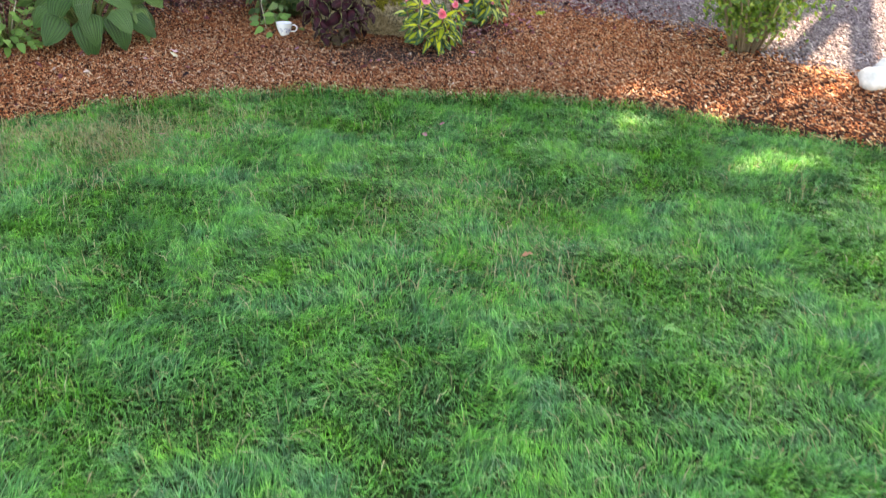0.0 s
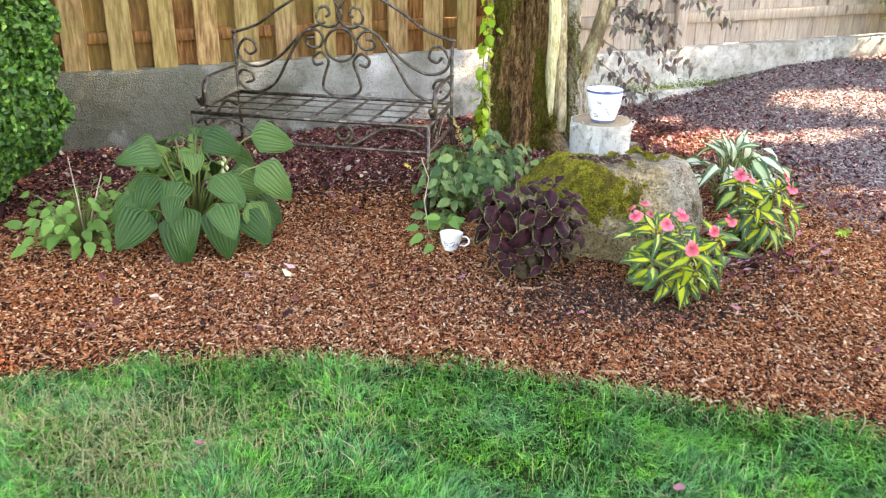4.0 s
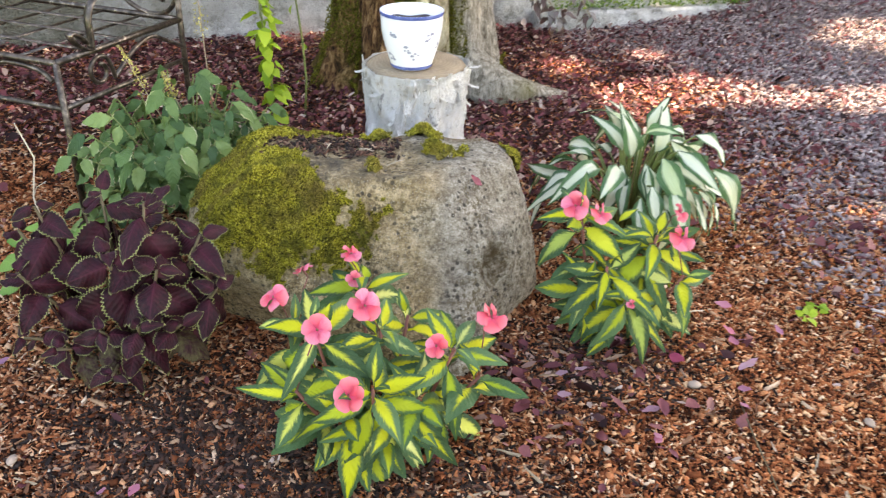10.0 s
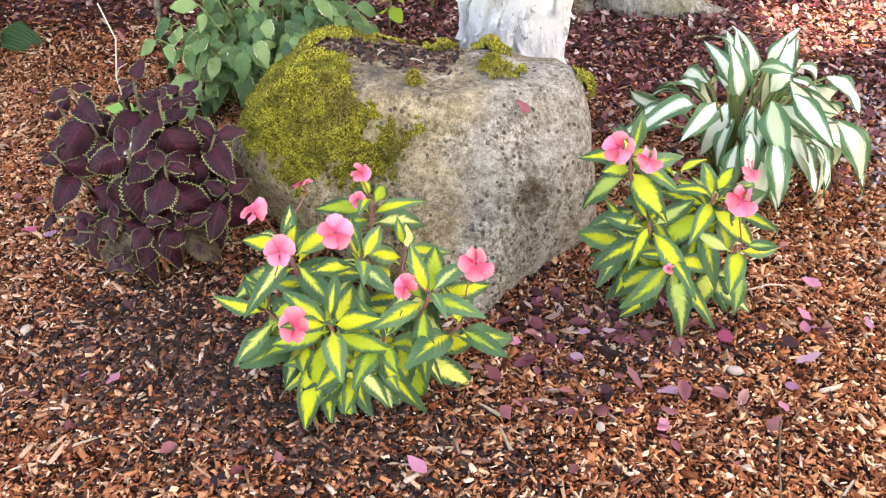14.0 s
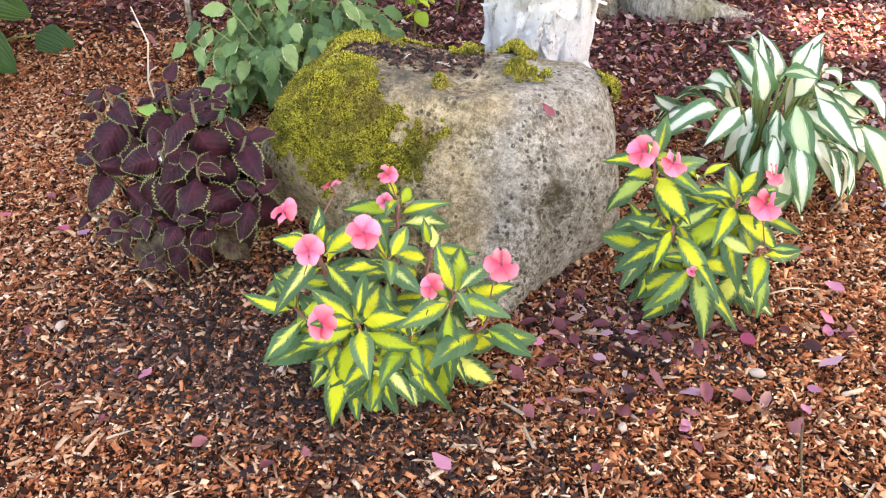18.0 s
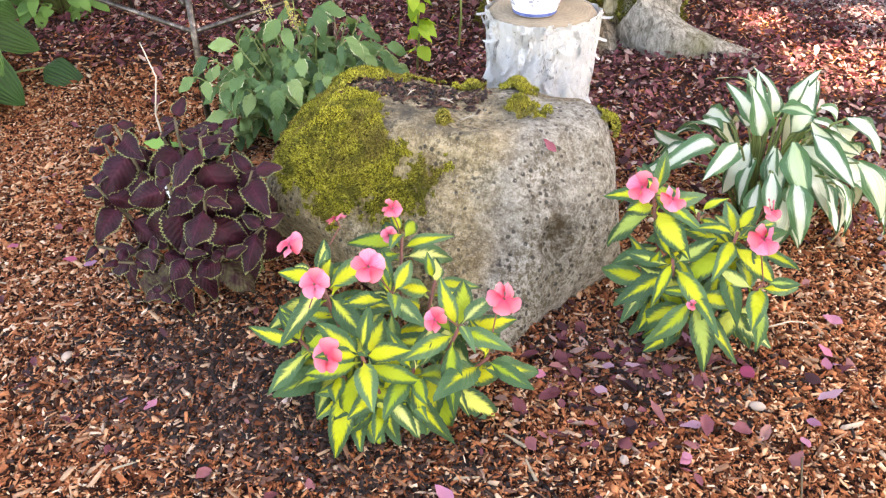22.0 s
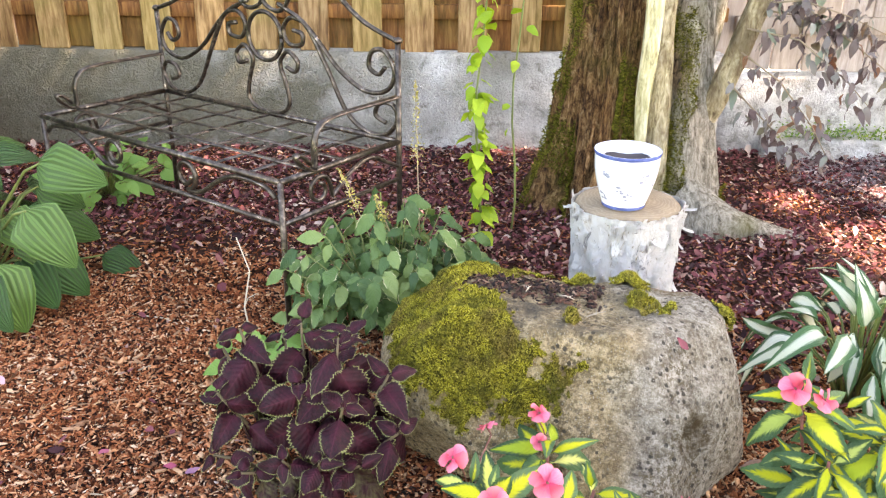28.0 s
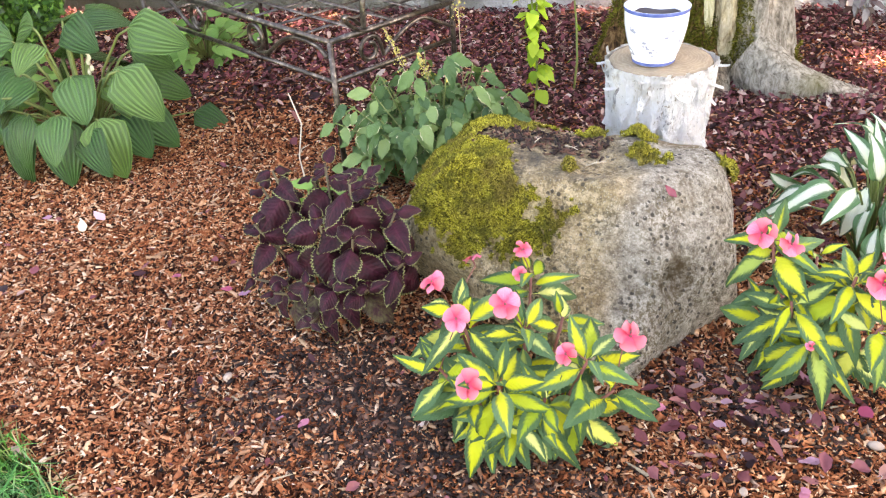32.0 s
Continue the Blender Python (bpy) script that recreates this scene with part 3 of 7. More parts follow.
# ---- geometry helpers ----
class Geo:
    """Gathers vertices, faces and uv pairs, then becomes one mesh."""

    def __init__(self):
        self.v, self.f, self.uv, self.n = [], [], [], 0

    def add(self, verts, faces, uvs=None):
        base = self.n
        self.v.extend(verts)
        self.n += len(verts)
        self.f.extend(tuple(i + base for i in f) for f in faces)
        self.uv.extend(uvs if uvs is not None else [(0.5, 0.5)] * len(verts))
        return self

    def tube(self, pts, r0, r1=None, sides=8, cap=True, flat=1.0):
        """A round bar along points, tapering from r0 to r1."""
        pts = [Vector(p) for p in pts]
        r1 = r0 if r1 is None else r1
        verts, faces, n = [], [], len(pts)
        t0 = (pts[1] - pts[0]).normalized()
        side = t0.orthogonal().normalized()
        if abs(t0.z) < 0.8:
            side = t0.cross(Vector((0, 0, 1))).normalized()
        for i, p in enumerate(pts):
            t = (pts[min(i + 1, n - 1)] - pts[max(i - 1, 0)]).normalized()
            side = (side - t * side.dot(t)).normalized()
            up = t.cross(side)
            r = r0 + (r1 - r0) * i / (n - 1)
            for k in range(sides):
                a = 2 * math.pi * k / sides
                verts.append(p + side * math.cos(a) * r + up * math.sin(a) * r * flat)
        for i in range(n - 1):
            for k in range(sides):
                k2 = (k + 1) % sides
                faces.append((i * sides + k, i * sides + k2, (i + 1) * sides + k2, (i + 1) * sides + k))
        if cap:
            faces.append(tuple(range(sides - 1, -1, -1)))
            faces.append(tuple((n - 1) * sides + k for k in range(sides)))
        return self.add([tuple(v) for v in verts], faces)

    def box(self, lo, hi, m=None, bevel=0.0):
        x0, y0, z0, x1, y1, z1 = (*lo, *hi)
        b = min(bevel, (x1 - x0) * 0.4, (y1 - y0) * 0.4, (z1 - z0) * 0.4)
        if b <= 0:
            vs = [(x, y, z) for z in (z0, z1) for y in (y0, y1) for x in (x0, x1)]
            fs = [(0, 2, 3, 1), (4, 5, 7, 6), (0, 1, 5, 4), (2, 6, 7, 3), (0, 4, 6, 2), (1, 3, 7, 5)]
        else:
            ring = lambda i, z: [(x0 + i, y0, z), (x1 - i, y0, z), (x1, y0 + i, z), (x1, y1 - i, z), (x1 - i, y1, z), (x0 + i, y1, z), (x0, y1 - i, z), (x0, y0 + i, z)]
            inner = lambda z: [(x0 + b, y0 + b, z), (x1 - b, y0 + b, z), (x1 - b, y0 + b, z), (x1 - b, y1 - b, z), (x1 - b, y1 - b, z), (x0 + b, y1 - b, z), (x0 + b, y1 - b, z), (x0 + b, y0 + b, z)]
            vs = inner(z0) + ring(b, z0 + b) + ring(b, z1 - b) + inner(z1)
            fs = [tuple(r * 8 + k for k in ()) for r in ()]
            for r in range(3):
                for k in range(8):
                    k2 = (k + 1) % 8
                    fs.append((r * 8 + k, r * 8 + k2, (r + 1) * 8 + k2, (r + 1) * 8 + k))
            fs += [(7, 5, 3, 1), (25, 27, 29, 31)]
        if m is not None:
            vs = [tuple(m @ Vector(v)) for v in vs]
        return self.add(vs, fs)

    def lathe(self, profile, sides=32, centre=(0, 0, 0)):
        vs, fs, n = [], [], len(profile)
        for r, z in profile:
            for k in range(sides):
                a = 2 * math.pi * k / sides
                vs.append((centre[0] + r * math.cos(a), centre[1] + r * math.sin(a), centre[2] + z))
        for i in range(n - 1):
            for k in range(sides):
                k2 = (k + 1) % sides
                fs.append((i * sides + k, i * sides + k2, (i + 1) * sides + k2, (i + 1) * sides + k))
        return self.add(vs, fs)

    def mesh(self, name, mat, smooth=True):
        me = bpy.data.meshes.new(name)
        me.from_pydata(self.v, [], self.f)
        layer = me.uv_layers.new(name="UVMap")
        idx = np.empty(len(me.loops), dtype=np.int32)
        me.loops.foreach_get("vertex_index", idx)
        layer.data.foreach_set("uv", np.asarray(self.uv, dtype=np.float32)[idx].ravel())
        me.materials.append(mat)
        if smooth:
            me.polygons.foreach_set("use_smooth", [True] * len(me.polygons))
        me.update()
        return me


def put(name, geo, mat, parent=None, label="", smooth=True, m=None):
    """One mesh object from gathered geometry (or a ready mesh), as a thing or as a part."""
    me = geo.mesh(name, mat, smooth) if isinstance(geo, Geo) else geo
    ob = new(name, me)
    if m is not None:
        ob.matrix_basis = m
    if parent is not None:
        ob.parent = parent
    return tagged(ob, label) if label else ob


def thing(name, label, category, group="", m=None, kind=""):
    ob = new(name)
    ob.empty_display_size = 0.1
    if m is not None:
        ob.matrix_basis = m
    return tagged(ob, label, category, group, kind)


def leaf_geo(length, width, shape, droop=0.3, fold=0.15, rows=8, cols=4, teeth=0.0, wave=0.0, rise=0.0, seed=0):
    """A leaf along +y from its foot, with a folded midrib and a drooping tip. shape: half-width share at u."""
    rng = random.Random(seed)
    g, vs, uvs, fs = Geo(), [], [], []
    for i in range(rows + 1):
        u = i / rows
        w = width / 2 * max(shape(u), 0.02) * (1 + teeth * (1 if i % 2 else -1))
        y = length * (u - 0.18 * droop * u * u)
        z = length * (rise * u - droop * u * u)
        for j in range(cols + 1):
            v = 2 * j / cols - 1
            zz = z + abs(v) * w * fold * (1 - 0.6 * u) - (v * v) * w * 0.18 + wave * length * math.sin(u * 11 + v * 2.5 + seed) * abs(v)
            vs.append((v * w, y + rng.uniform(-1, 1) * 0.01 * length * abs(v), zz))
            uvs.append((u, (v + 1) / 2))
    for i in range(rows):
        for j in range(cols):
            a = i * (cols + 1) + j
            fs.append((a, a + 1, a + cols + 2, a + cols + 1))
    return g.add(vs, fs, uvs)


def aim(p, yaw, pitch, roll=0.0, s=1.0):
    """A pose whose +y points along yaw (degrees from +x) and up by pitch."""
    m = Matrix.Translation(p) @ Matrix.Rotation(radians(yaw - 90), 4, "Z") @ Matrix.Rotation(radians(pitch), 4, "X") @ Matrix.Rotation(radians(roll), 4, "Y")
    return m @ Matrix.Scale(s, 4)


OPEN_SIDE = Vector((0.15, -0.62, 0.78)).normalized()  # where the open sky over the lawn is


def aim_lit(p, yaw, pitch, roll=0.0, s=1.0, turn=None):
    """Like aim, but the blade turns its upper face to the light."""
    d = Vector((math.cos(radians(yaw)) * math.cos(radians(pitch)), math.sin(radians(yaw)) * math.cos(radians(pitch)), math.sin(radians(pitch))))
    if turn is not None:
        d = turn.to_3x3() @ d
    z = OPEN_SIDE - d * OPEN_SIDE.dot(d)
    if z.length < 0.3:
        z = Vector((0, 0, 1.0)) - d * d.z
    z.normalize()
    x = d.cross(z)
    m = Matrix(((x.x, d.x, z.x, p[0]), (x.y, d.y, z.y, p[1]), (x.z, d.z, z.z, p[2]), (0, 0, 0, 1)))
    return m @ Matrix.Rotation(radians(roll), 4, "Y") @ Matrix.Scale(s, 4)


def lance(u):
    return (math.sin(math.pi * min(1, u * 0.97 + 0.03) ** 0.85)) ** 0.9


def ovate(u):
    return math.sin(math.pi * (u * 0.98 + 0.02) ** 0.62) ** 0.8


def heart(u):
    return min(1.0, u * 5 + 0.14) ** 0.8 * max(0.0, 1 - u ** 2.5) ** 0.80


def smooth_step(a, b, x):
    k = np.clip((x - a) / (b - a), 0, 1)
    return k * k * (3 - 2 * k)


def ground_z(x, y):
    """Height of the bed: nearly level, rising towards the far fence."""
    x, y = np.asarray(x, float), np.asarray(y, float)
    rise = 0.20 * smooth_step(1.0, 3.2, x) * smooth_step(0.6, 2.8, y)
    hump = 0.045 * smooth_step(-0.2, 1.3, y) * smooth_step(12, 6, np.hypot(x, y)) + 0.045 * np.exp(-(((x + 0.5) / 0.38) ** 2 + ((y - 0.25) / 0.32) ** 2))
    near = smooth_step(9, 6, np.hypot(x, y))
    rise = rise - 0.07 * smooth_step(0.12, -0.12, y - lawn_edge(x)) * smooth_step(30, 9, np.hypot(x, y))
    return rise + hump + near * (0.008 * np.sin(3.1 * x + 1.3) * np.sin(2.7 * y) + 0.004 * np.sin(9.3 * x + 5.1 * y))


def gz(x, y):
    return float(ground_z(x, y))


def lawn_edge(x):
    """The curved rim of the lawn."""
    line = lambda q: np.interp(q, (-40, -4, -2.6, -2.0, -1.3, -0.7, -0.1, 0.5, 1.17, 1.6, 2.3, 40), (-2, -0.42, -0.275, -0.25, -0.40, -0.575, -0.92, -1.29, -2.1, -3.1, -5, -60))
    x = np.asarray(x, float)
    return sum(line(x + d) for d in (-0.3, -0.15, 0.0, 0.15, 0.3)) / 5 - 0.075


# ---- ground ----
def build_ground():
    xs = np.concatenate([[-300, -80, -20, -8], np.arange(-4.5, 5.01, 0.06), [8, 20, 80, 300]])
    ys = np.concatenate([[-300, -80, -20, -8], np.arange(-5.5, 4.51, 0.06), [8, 20, 80, 300]])
    X, Y = np.meshgrid(xs, ys)
    Z = ground_z(X, Y)
    nx, ny = len(xs), len(ys)
    verts = np.stack([X.ravel(), Y.ravel(), Z.ravel()], 1).tolist()
    faces = [(j * nx + i, j * nx + i + 1, (j + 1) * nx + i + 1, (j + 1) * nx + i) for j in range(ny - 1) for i in range(nx - 1)]
    ob = put("ground", Geo().add(verts, faces), MATS["soil"])
    tagged(ob, "bed of reddish brown bark mulch over dark soil", "ground", kind="structure")
    # lawn sheet, with its rim a little above the bed
    xs = np.concatenate([[-60, -20, -8], np.arange(-4.5, 3.01, 0.05), [6, 20]])
    steps = np.concatenate([np.linspace(0, 0.3, 5), np.arange(0.4, 6, 0.12), [10, 25, 60]])
    vs, fs = [], []
    for x in xs:
        e = float(lawn_edge(x))
        for k, s in enumerate(steps):
            y = e - s
            vs.append((x, y, gz(x, y) + (0.004 if k == 0 else 0.016)))
    n = len(steps)
    for i in range(len(xs) - 1):
        for k in range(n - 1):
            fs.append((i * n + k, i * n + k + 1, (i + 1) * n + k + 1, (i + 1) * n + k))
    ob = put("lawn", Geo().add(vs, fs), MATS["lawn"])
    tagged(ob, "curved edge of a green lawn beside the mulch bed", "lawn", kind="structure")


build_ground()


def bulk(name, V, F, mat, uv=None, label="", category="", smooth=False):
    """Many small pieces in one mesh, straight from arrays. V: (n, 3), F: (m, k)."""
    me = bpy.data.meshes.new(name)
    k = F.shape[1]
    me.vertices.add(len(V))
    me.vertices.foreach_set("co", V.astype(np.float32).ravel())
    me.loops.add(F.size)
    me.loops.foreach_set("vertex_index", F.astype(np.int32).ravel())
    me.polygons.add(len(F))
    me.polygons.foreach_set("loop_start", np.arange(0, F.size, k, dtype=np.int32))
    if uv is not None:
        layer = me.uv_layers.new(name="UVMap")
        layer.data.foreach_set("uv", uv.astype(np.float32)[F.ravel()].ravel())
    if smooth:
        me.polygons.foreach_set("use_smooth", np.ones(len(F), dtype=bool))
    me.materials.append(mat)
    me.update(calc_edges=True)
    me.validate()
    ob = new(name, me)
    return tagged(ob, label, category, kind="stuff")


def blades(rng, x, y, z, length, width, lean=0.5, comb=None):
    """Bent grass blades: five vertices and two faces each."""
    n = len(x)
    yaw, tilt = rng.uniform(0, 2 * np.pi, n), rng.uniform(0.1, lean, n)
    if comb is not None:
        yaw = np.where(rng.uniform(0, 1, n) < 0.75, comb + rng.normal(0, 0.55, n), yaw)
    dx, dy = np.cos(yaw), np.sin(yaw)
    sx, sy = -dy * width / 2, dx * width / 2
    V = np.empty((n, 5, 3))
    m = length * 0.55
    V[:, 0] = np.stack([x - sx, y - sy, z], 1)
    V[:, 1] = np.stack([x + sx, y + sy, z], 1)
    mx, my, mz = x + dx * m * tilt * 0.5, y + dy * m * tilt * 0.5, z + m * 0.95
    V[:, 2] = np.stack([mx + sx * 0.8, my + sy * 0.8, mz], 1)
    V[:, 3] = np.stack([mx - sx * 0.8, my - sy * 0.8, mz], 1)
    V[:, 4] = np.stack([x + dx * length * tilt * 1.3, y + dy * length * tilt * 1.3, z + length * (1 - 0.35 * tilt)], 1)
    base = np.arange(n)[:, None] * 5
    T = np.concatenate([base + np.array([[0, 1, 2]]), base + np.array([[0, 2, 3]]), base + np.array([[3, 2, 4]])], 0)
    uv = np.tile(np.array([[0, 0], [0, 1], [0.6, 1], [0.6, 0], [1, 0.5]], float), (n, 1))
    return V.reshape(-1, 3), T, uv


def build_lawn():
    rng = np.random.default_rng(4)

    def scatter(n, x0, x1, y0, y1, far=0.0):
        x, y = rng.uniform(x0, x1, n), rng.uniform(y0, y1, n)
        keep = y < lawn_edge(x) - 0.004 + rng.normal(0, 0.012, n)
        return x[keep], y[keep]

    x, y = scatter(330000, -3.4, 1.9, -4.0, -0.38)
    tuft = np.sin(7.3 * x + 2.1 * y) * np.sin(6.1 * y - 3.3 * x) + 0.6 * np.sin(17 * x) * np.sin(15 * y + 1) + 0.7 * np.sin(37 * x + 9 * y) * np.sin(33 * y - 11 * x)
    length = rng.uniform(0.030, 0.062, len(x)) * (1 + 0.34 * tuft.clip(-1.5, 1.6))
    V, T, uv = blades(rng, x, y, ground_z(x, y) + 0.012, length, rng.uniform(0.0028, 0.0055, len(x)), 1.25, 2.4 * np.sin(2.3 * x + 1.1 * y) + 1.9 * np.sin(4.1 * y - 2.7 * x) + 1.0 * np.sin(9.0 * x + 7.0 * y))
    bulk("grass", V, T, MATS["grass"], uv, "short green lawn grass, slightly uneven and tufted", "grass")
    x, y = scatter(130000, -3.4, 1.9, -4.0, -0.38)
    worn = np.exp(-(((x + 2.4) / 0.9) ** 2 + ((y + 0.75) / 0.25) ** 2)) * 1.0 + np.exp(-(((x + 0.75) / 0.35) ** 2 + ((y + 2.3) / 0.4) ** 2)) * 0.2 + 0.03 + 0.25 * np.exp(-((lawn_edge(x) - y) / 0.08) ** 2)
    worn += np.exp(-(((x + 1.7) / 0.25) ** 2 + ((y + 1.05) / 0.2) ** 2)) * 0.4
    keep = rng.uniform(0, 1, len(x)) < 1.35 * worn
    x, y = x[keep], y[keep]
    V, T, uv = blades(rng, x, y, ground_z(x, y) + 0.016, rng.uniform(0.045, 0.072, len(x)), rng.uniform(0.0025, 0.0045, len(x)), 1.2)
    bulk("dry_grass", V, T, MATS["dry_grass"], uv, "pale dry blades in worn patches of lawn", "grass")
    x, y = scatter(210000, -7, 6, -9, -0.38)
    inset = rng.exponential(0.15, len(x))
    keep = ~((x > inset - 3.4) & (x < 1.9) & (y > inset * 0.3 - 4.0))
    x, y = x[keep], y[keep]
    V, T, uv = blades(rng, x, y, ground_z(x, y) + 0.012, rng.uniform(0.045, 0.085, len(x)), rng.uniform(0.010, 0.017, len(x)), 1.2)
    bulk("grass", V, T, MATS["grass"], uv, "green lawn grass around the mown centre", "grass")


build_lawn()


def chips(rng, x, y, z, length, width, thick, tilt=0.35):
    """Splintery wood chips: wedge blocks of eight vertices."""
    n = len(x)
    yaw, pit, rol = rng.uniform(0, 2 * np.pi, n), rng.normal(0, tilt, n), rng.normal(0, tilt, n)
    cube = np.array([[-1, -1, -1], [1, -1, -1], [1, 1, -1], [-1, 1, -1], [-1, -1, 1], [1, -1, 1], [1, 1, 1], [-1, 1, 1]], float)
    P = np.repeat(cube[None], n, 0)
    P = P * np.stack([length, width, thick], 1)[:, None] / 2
    P[:, [1, 2, 5, 6], 1] *= rng.uniform(0.25, 1.0, n)[:, None]
    P[:, [0, 3, 4, 7], 2] *= rng.uniform(0.3, 1.0, n)[:, None]
    P[:, :, 0] += rng.normal(0, 0.12, (n, 8)) * length[:, None]
    cy, sy, cp, sp, cr, sr = np.cos(yaw), np.sin(yaw), np.cos(pit), np.sin(pit), np.cos(rol), np.sin(rol)
    X, Y, Z = P[:, :, 0], P[:, :, 1], P[:, :, 2]
    Y, Z = Y * cr[:, None] - Z * sr[:, None], Y * sr[:, None] + Z * cr[:, None]
    X, Z = X * cp[:, None] - Z * sp[:, None], X * sp[:, None] + Z * cp[:, None]
    X, Y = X * cy[:, None] - Y * sy[:, None], X * sy[:, None] + Y * cy[:, None]
    V = np.stack([X + x[:, None], Y + y[:, None], Z + z[:, None]], 2).reshape(-1, 3)
    q = np.array([[4, 5, 6, 7], [0, 1, 5, 4], [1, 2, 6, 5], [2, 3, 7, 6], [3, 0, 4, 7]])
    return V, (np.arange(n)[:, None, None] * 8 + q[None]).reshape(-1, 4)


def litter_share(x, y):
    """How much of the bed lies under fallen purple leaves."""
    back = smooth_step(0.55, 1.05, y + 0.18 * np.sin(2.1 * x) - 0.25 * smooth_step(-0.3, -1.2, x))
    right = smooth_step(1.15, 1.7, x + 0.45 * y) * smooth_step(-0.6, 0.5, y)
    right = np.maximum(right, 0.85 * np.exp(-(((x - 0.48) / 0.20) ** 2 + ((y + 0.06) / 0.20) ** 2)))
    return np.maximum(back, 0.6 * right) * (1 - 0.35 * smooth_step(1.4, 2.3, x))


def build_mulch():
    rng = np.random.default_rng(9)

    def scatter(n, x0, x1, y0, y1):
        x, y = rng.uniform(x0, x1, n), rng.uniform(y0, y1, n)
        keep = y > lawn_edge(x) + rng.normal(0, 0.01, n)
        return x[keep], y[keep]

    x, y = scatter(190000, -2.9, 2.6, -2.4, 2.4)
    keep = rng.uniform(0, 1, len(x)) > np.maximum.reduce([0.66 * litter_share(x, y), 0.9 * smooth_step(1.35, 2.0, x + 0.3 * y) * smooth_step(-0.9, -0.2, y), 0.92 * smooth_step(1.8, 2.1, x) * smooth_step(-1.9, -1.5, y)])
    x, y = x[keep], y[keep]
    n = len(x)
    long = rng.lognormal(-4.35, 0.52, n).clip(0.006, 0.06)
    V, F = chips(rng, x, y, ground_z(x, y) + rng.uniform(0.0, 0.010, n), long, rng.uniform(0.0025, 0.0085, n), rng.uniform(0.002, 0.005, n))
    x2, y2 = scatter(52000, -1.6, 1.5, -1.1, 0.7)
    n = len(x2)
    V2, F2 = chips(rng, x2, y2, ground_z(x2, y2) + rng.uniform(0.003, 0.013, n), rng.lognormal(-4.6, 0.5, n).clip(0.004, 0.05), rng.uniform(0.0018, 0.005, n), rng.uniform(0.0015, 0.0035, n), 0.4)
    V, F = np.concatenate([V, V2]), np.concatenate([F, F2 + len(V)])
    x3, y3 = scatter(84000, -2.9, 1.6, -1.4, 1.0)
    n = len(x3)
    size = rng.lognormal(-5.1, 0.40, n).clip(0.003, 0.013)
    V3, F3 = chips(rng, x3, y3, ground_z(x3, y3) + rng.uniform(0.004, 0.014, n), size * rng.uniform(1.0, 1.9, n), size * rng.uniform(0.6, 1.0, n), size * rng.uniform(0.25, 0.6, n), 0.45)
    V, F = np.concatenate([V, V3]), np.concatenate([F, F3 + len(V)])
    x4, y4 = scatter(150000, -2.4, 1.5, -1.3, 0.8)
    n = len(x4)
    size = rng.lognormal(-5.9, 0.35, n).clip(0.0015, 0.006)
    V4, F4 = chips(rng, x4, y4, ground_z(x4, y4) + rng.uniform(0.004, 0.013, n), size * rng.uniform(1.0, 4.0, n), size * rng.uniform(0.5, 1.0, n), size * rng.uniform(0.3, 0.7, n), 0.45)
    V, F = np.concatenate([V, V4]), np.concatenate([F, F4 + len(V)])
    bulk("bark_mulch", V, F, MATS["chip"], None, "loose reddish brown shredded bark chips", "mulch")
    # larger splinters and flakes strewn on top
    x, y = scatter(1900, -2.4, 2.0, -1.3, 0.75)
    n = len(x)
    V, F = chips(rng, x, y, ground_z(x, y) + rng.uniform(0.008, 0.016, n), rng.lognormal(-3.6, 0.4, n).clip(0.015, 0.07), rng.uniform(0.0035, 0.010, n), rng.uniform(0.002, 0.005, n), 0.2)
    bulk("wood_splinters", V, F, MATS["splinter"], None, "paler long splinters and flakes of bark", "mulch")
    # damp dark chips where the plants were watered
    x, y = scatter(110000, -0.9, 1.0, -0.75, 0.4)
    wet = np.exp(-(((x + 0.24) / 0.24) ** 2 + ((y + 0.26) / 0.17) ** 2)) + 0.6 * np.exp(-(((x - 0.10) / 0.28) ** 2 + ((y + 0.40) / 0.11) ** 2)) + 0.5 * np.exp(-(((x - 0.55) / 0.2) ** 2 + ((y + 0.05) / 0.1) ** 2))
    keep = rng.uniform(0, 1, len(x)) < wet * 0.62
    x, y = x[keep], y[keep]
    n = len(x)
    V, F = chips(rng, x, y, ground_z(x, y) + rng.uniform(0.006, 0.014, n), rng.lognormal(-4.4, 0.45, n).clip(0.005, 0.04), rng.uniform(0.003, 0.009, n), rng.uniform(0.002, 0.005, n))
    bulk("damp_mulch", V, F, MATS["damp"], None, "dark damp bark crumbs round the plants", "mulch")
    # grey earth crumbs at the far end of the bed
    x, y = scatter(170000, 0.9, 5.2, -2.0, 3.4)
    grey = smooth_step(1.2, 1.9, x + 0.2 * y + 0.2 * np.sin(3 * y)) * smooth_step(-0.8, -0.1, y)
    grey = np.maximum(grey, smooth_step(1.85, 2.15, x + 0.1 * np.sin(4 * y)) * smooth_step(-1.9, -1.5, y))
    keep = rng.uniform(0, 1, len(x)) < 0.85 * grey
    x, y = x[keep], y[keep]
    n = len(x)
    V, F = chips(rng, x, y, ground_z(x, y) + rng.uniform(0.002, 0.016, n), rng.lognormal(-4.2, 0.45, n).clip(0.006, 0.045), rng.uniform(0.005, 0.014, n), rng.uniform(0.003, 0.008, n))
    bulk("earth_crumbs", V, F, MATS["grey_crumb"], None, "grey-brown earth and bark crumbs under the trees", "mulch")
    # fallen leaves of the tree
    x, y = scatter(180000, -3.0, 5.0, -0.9, 3.4)
    keep = rng.uniform(0, 1, len(x)) < litter_share(x, y) * 0.9 + 0.012
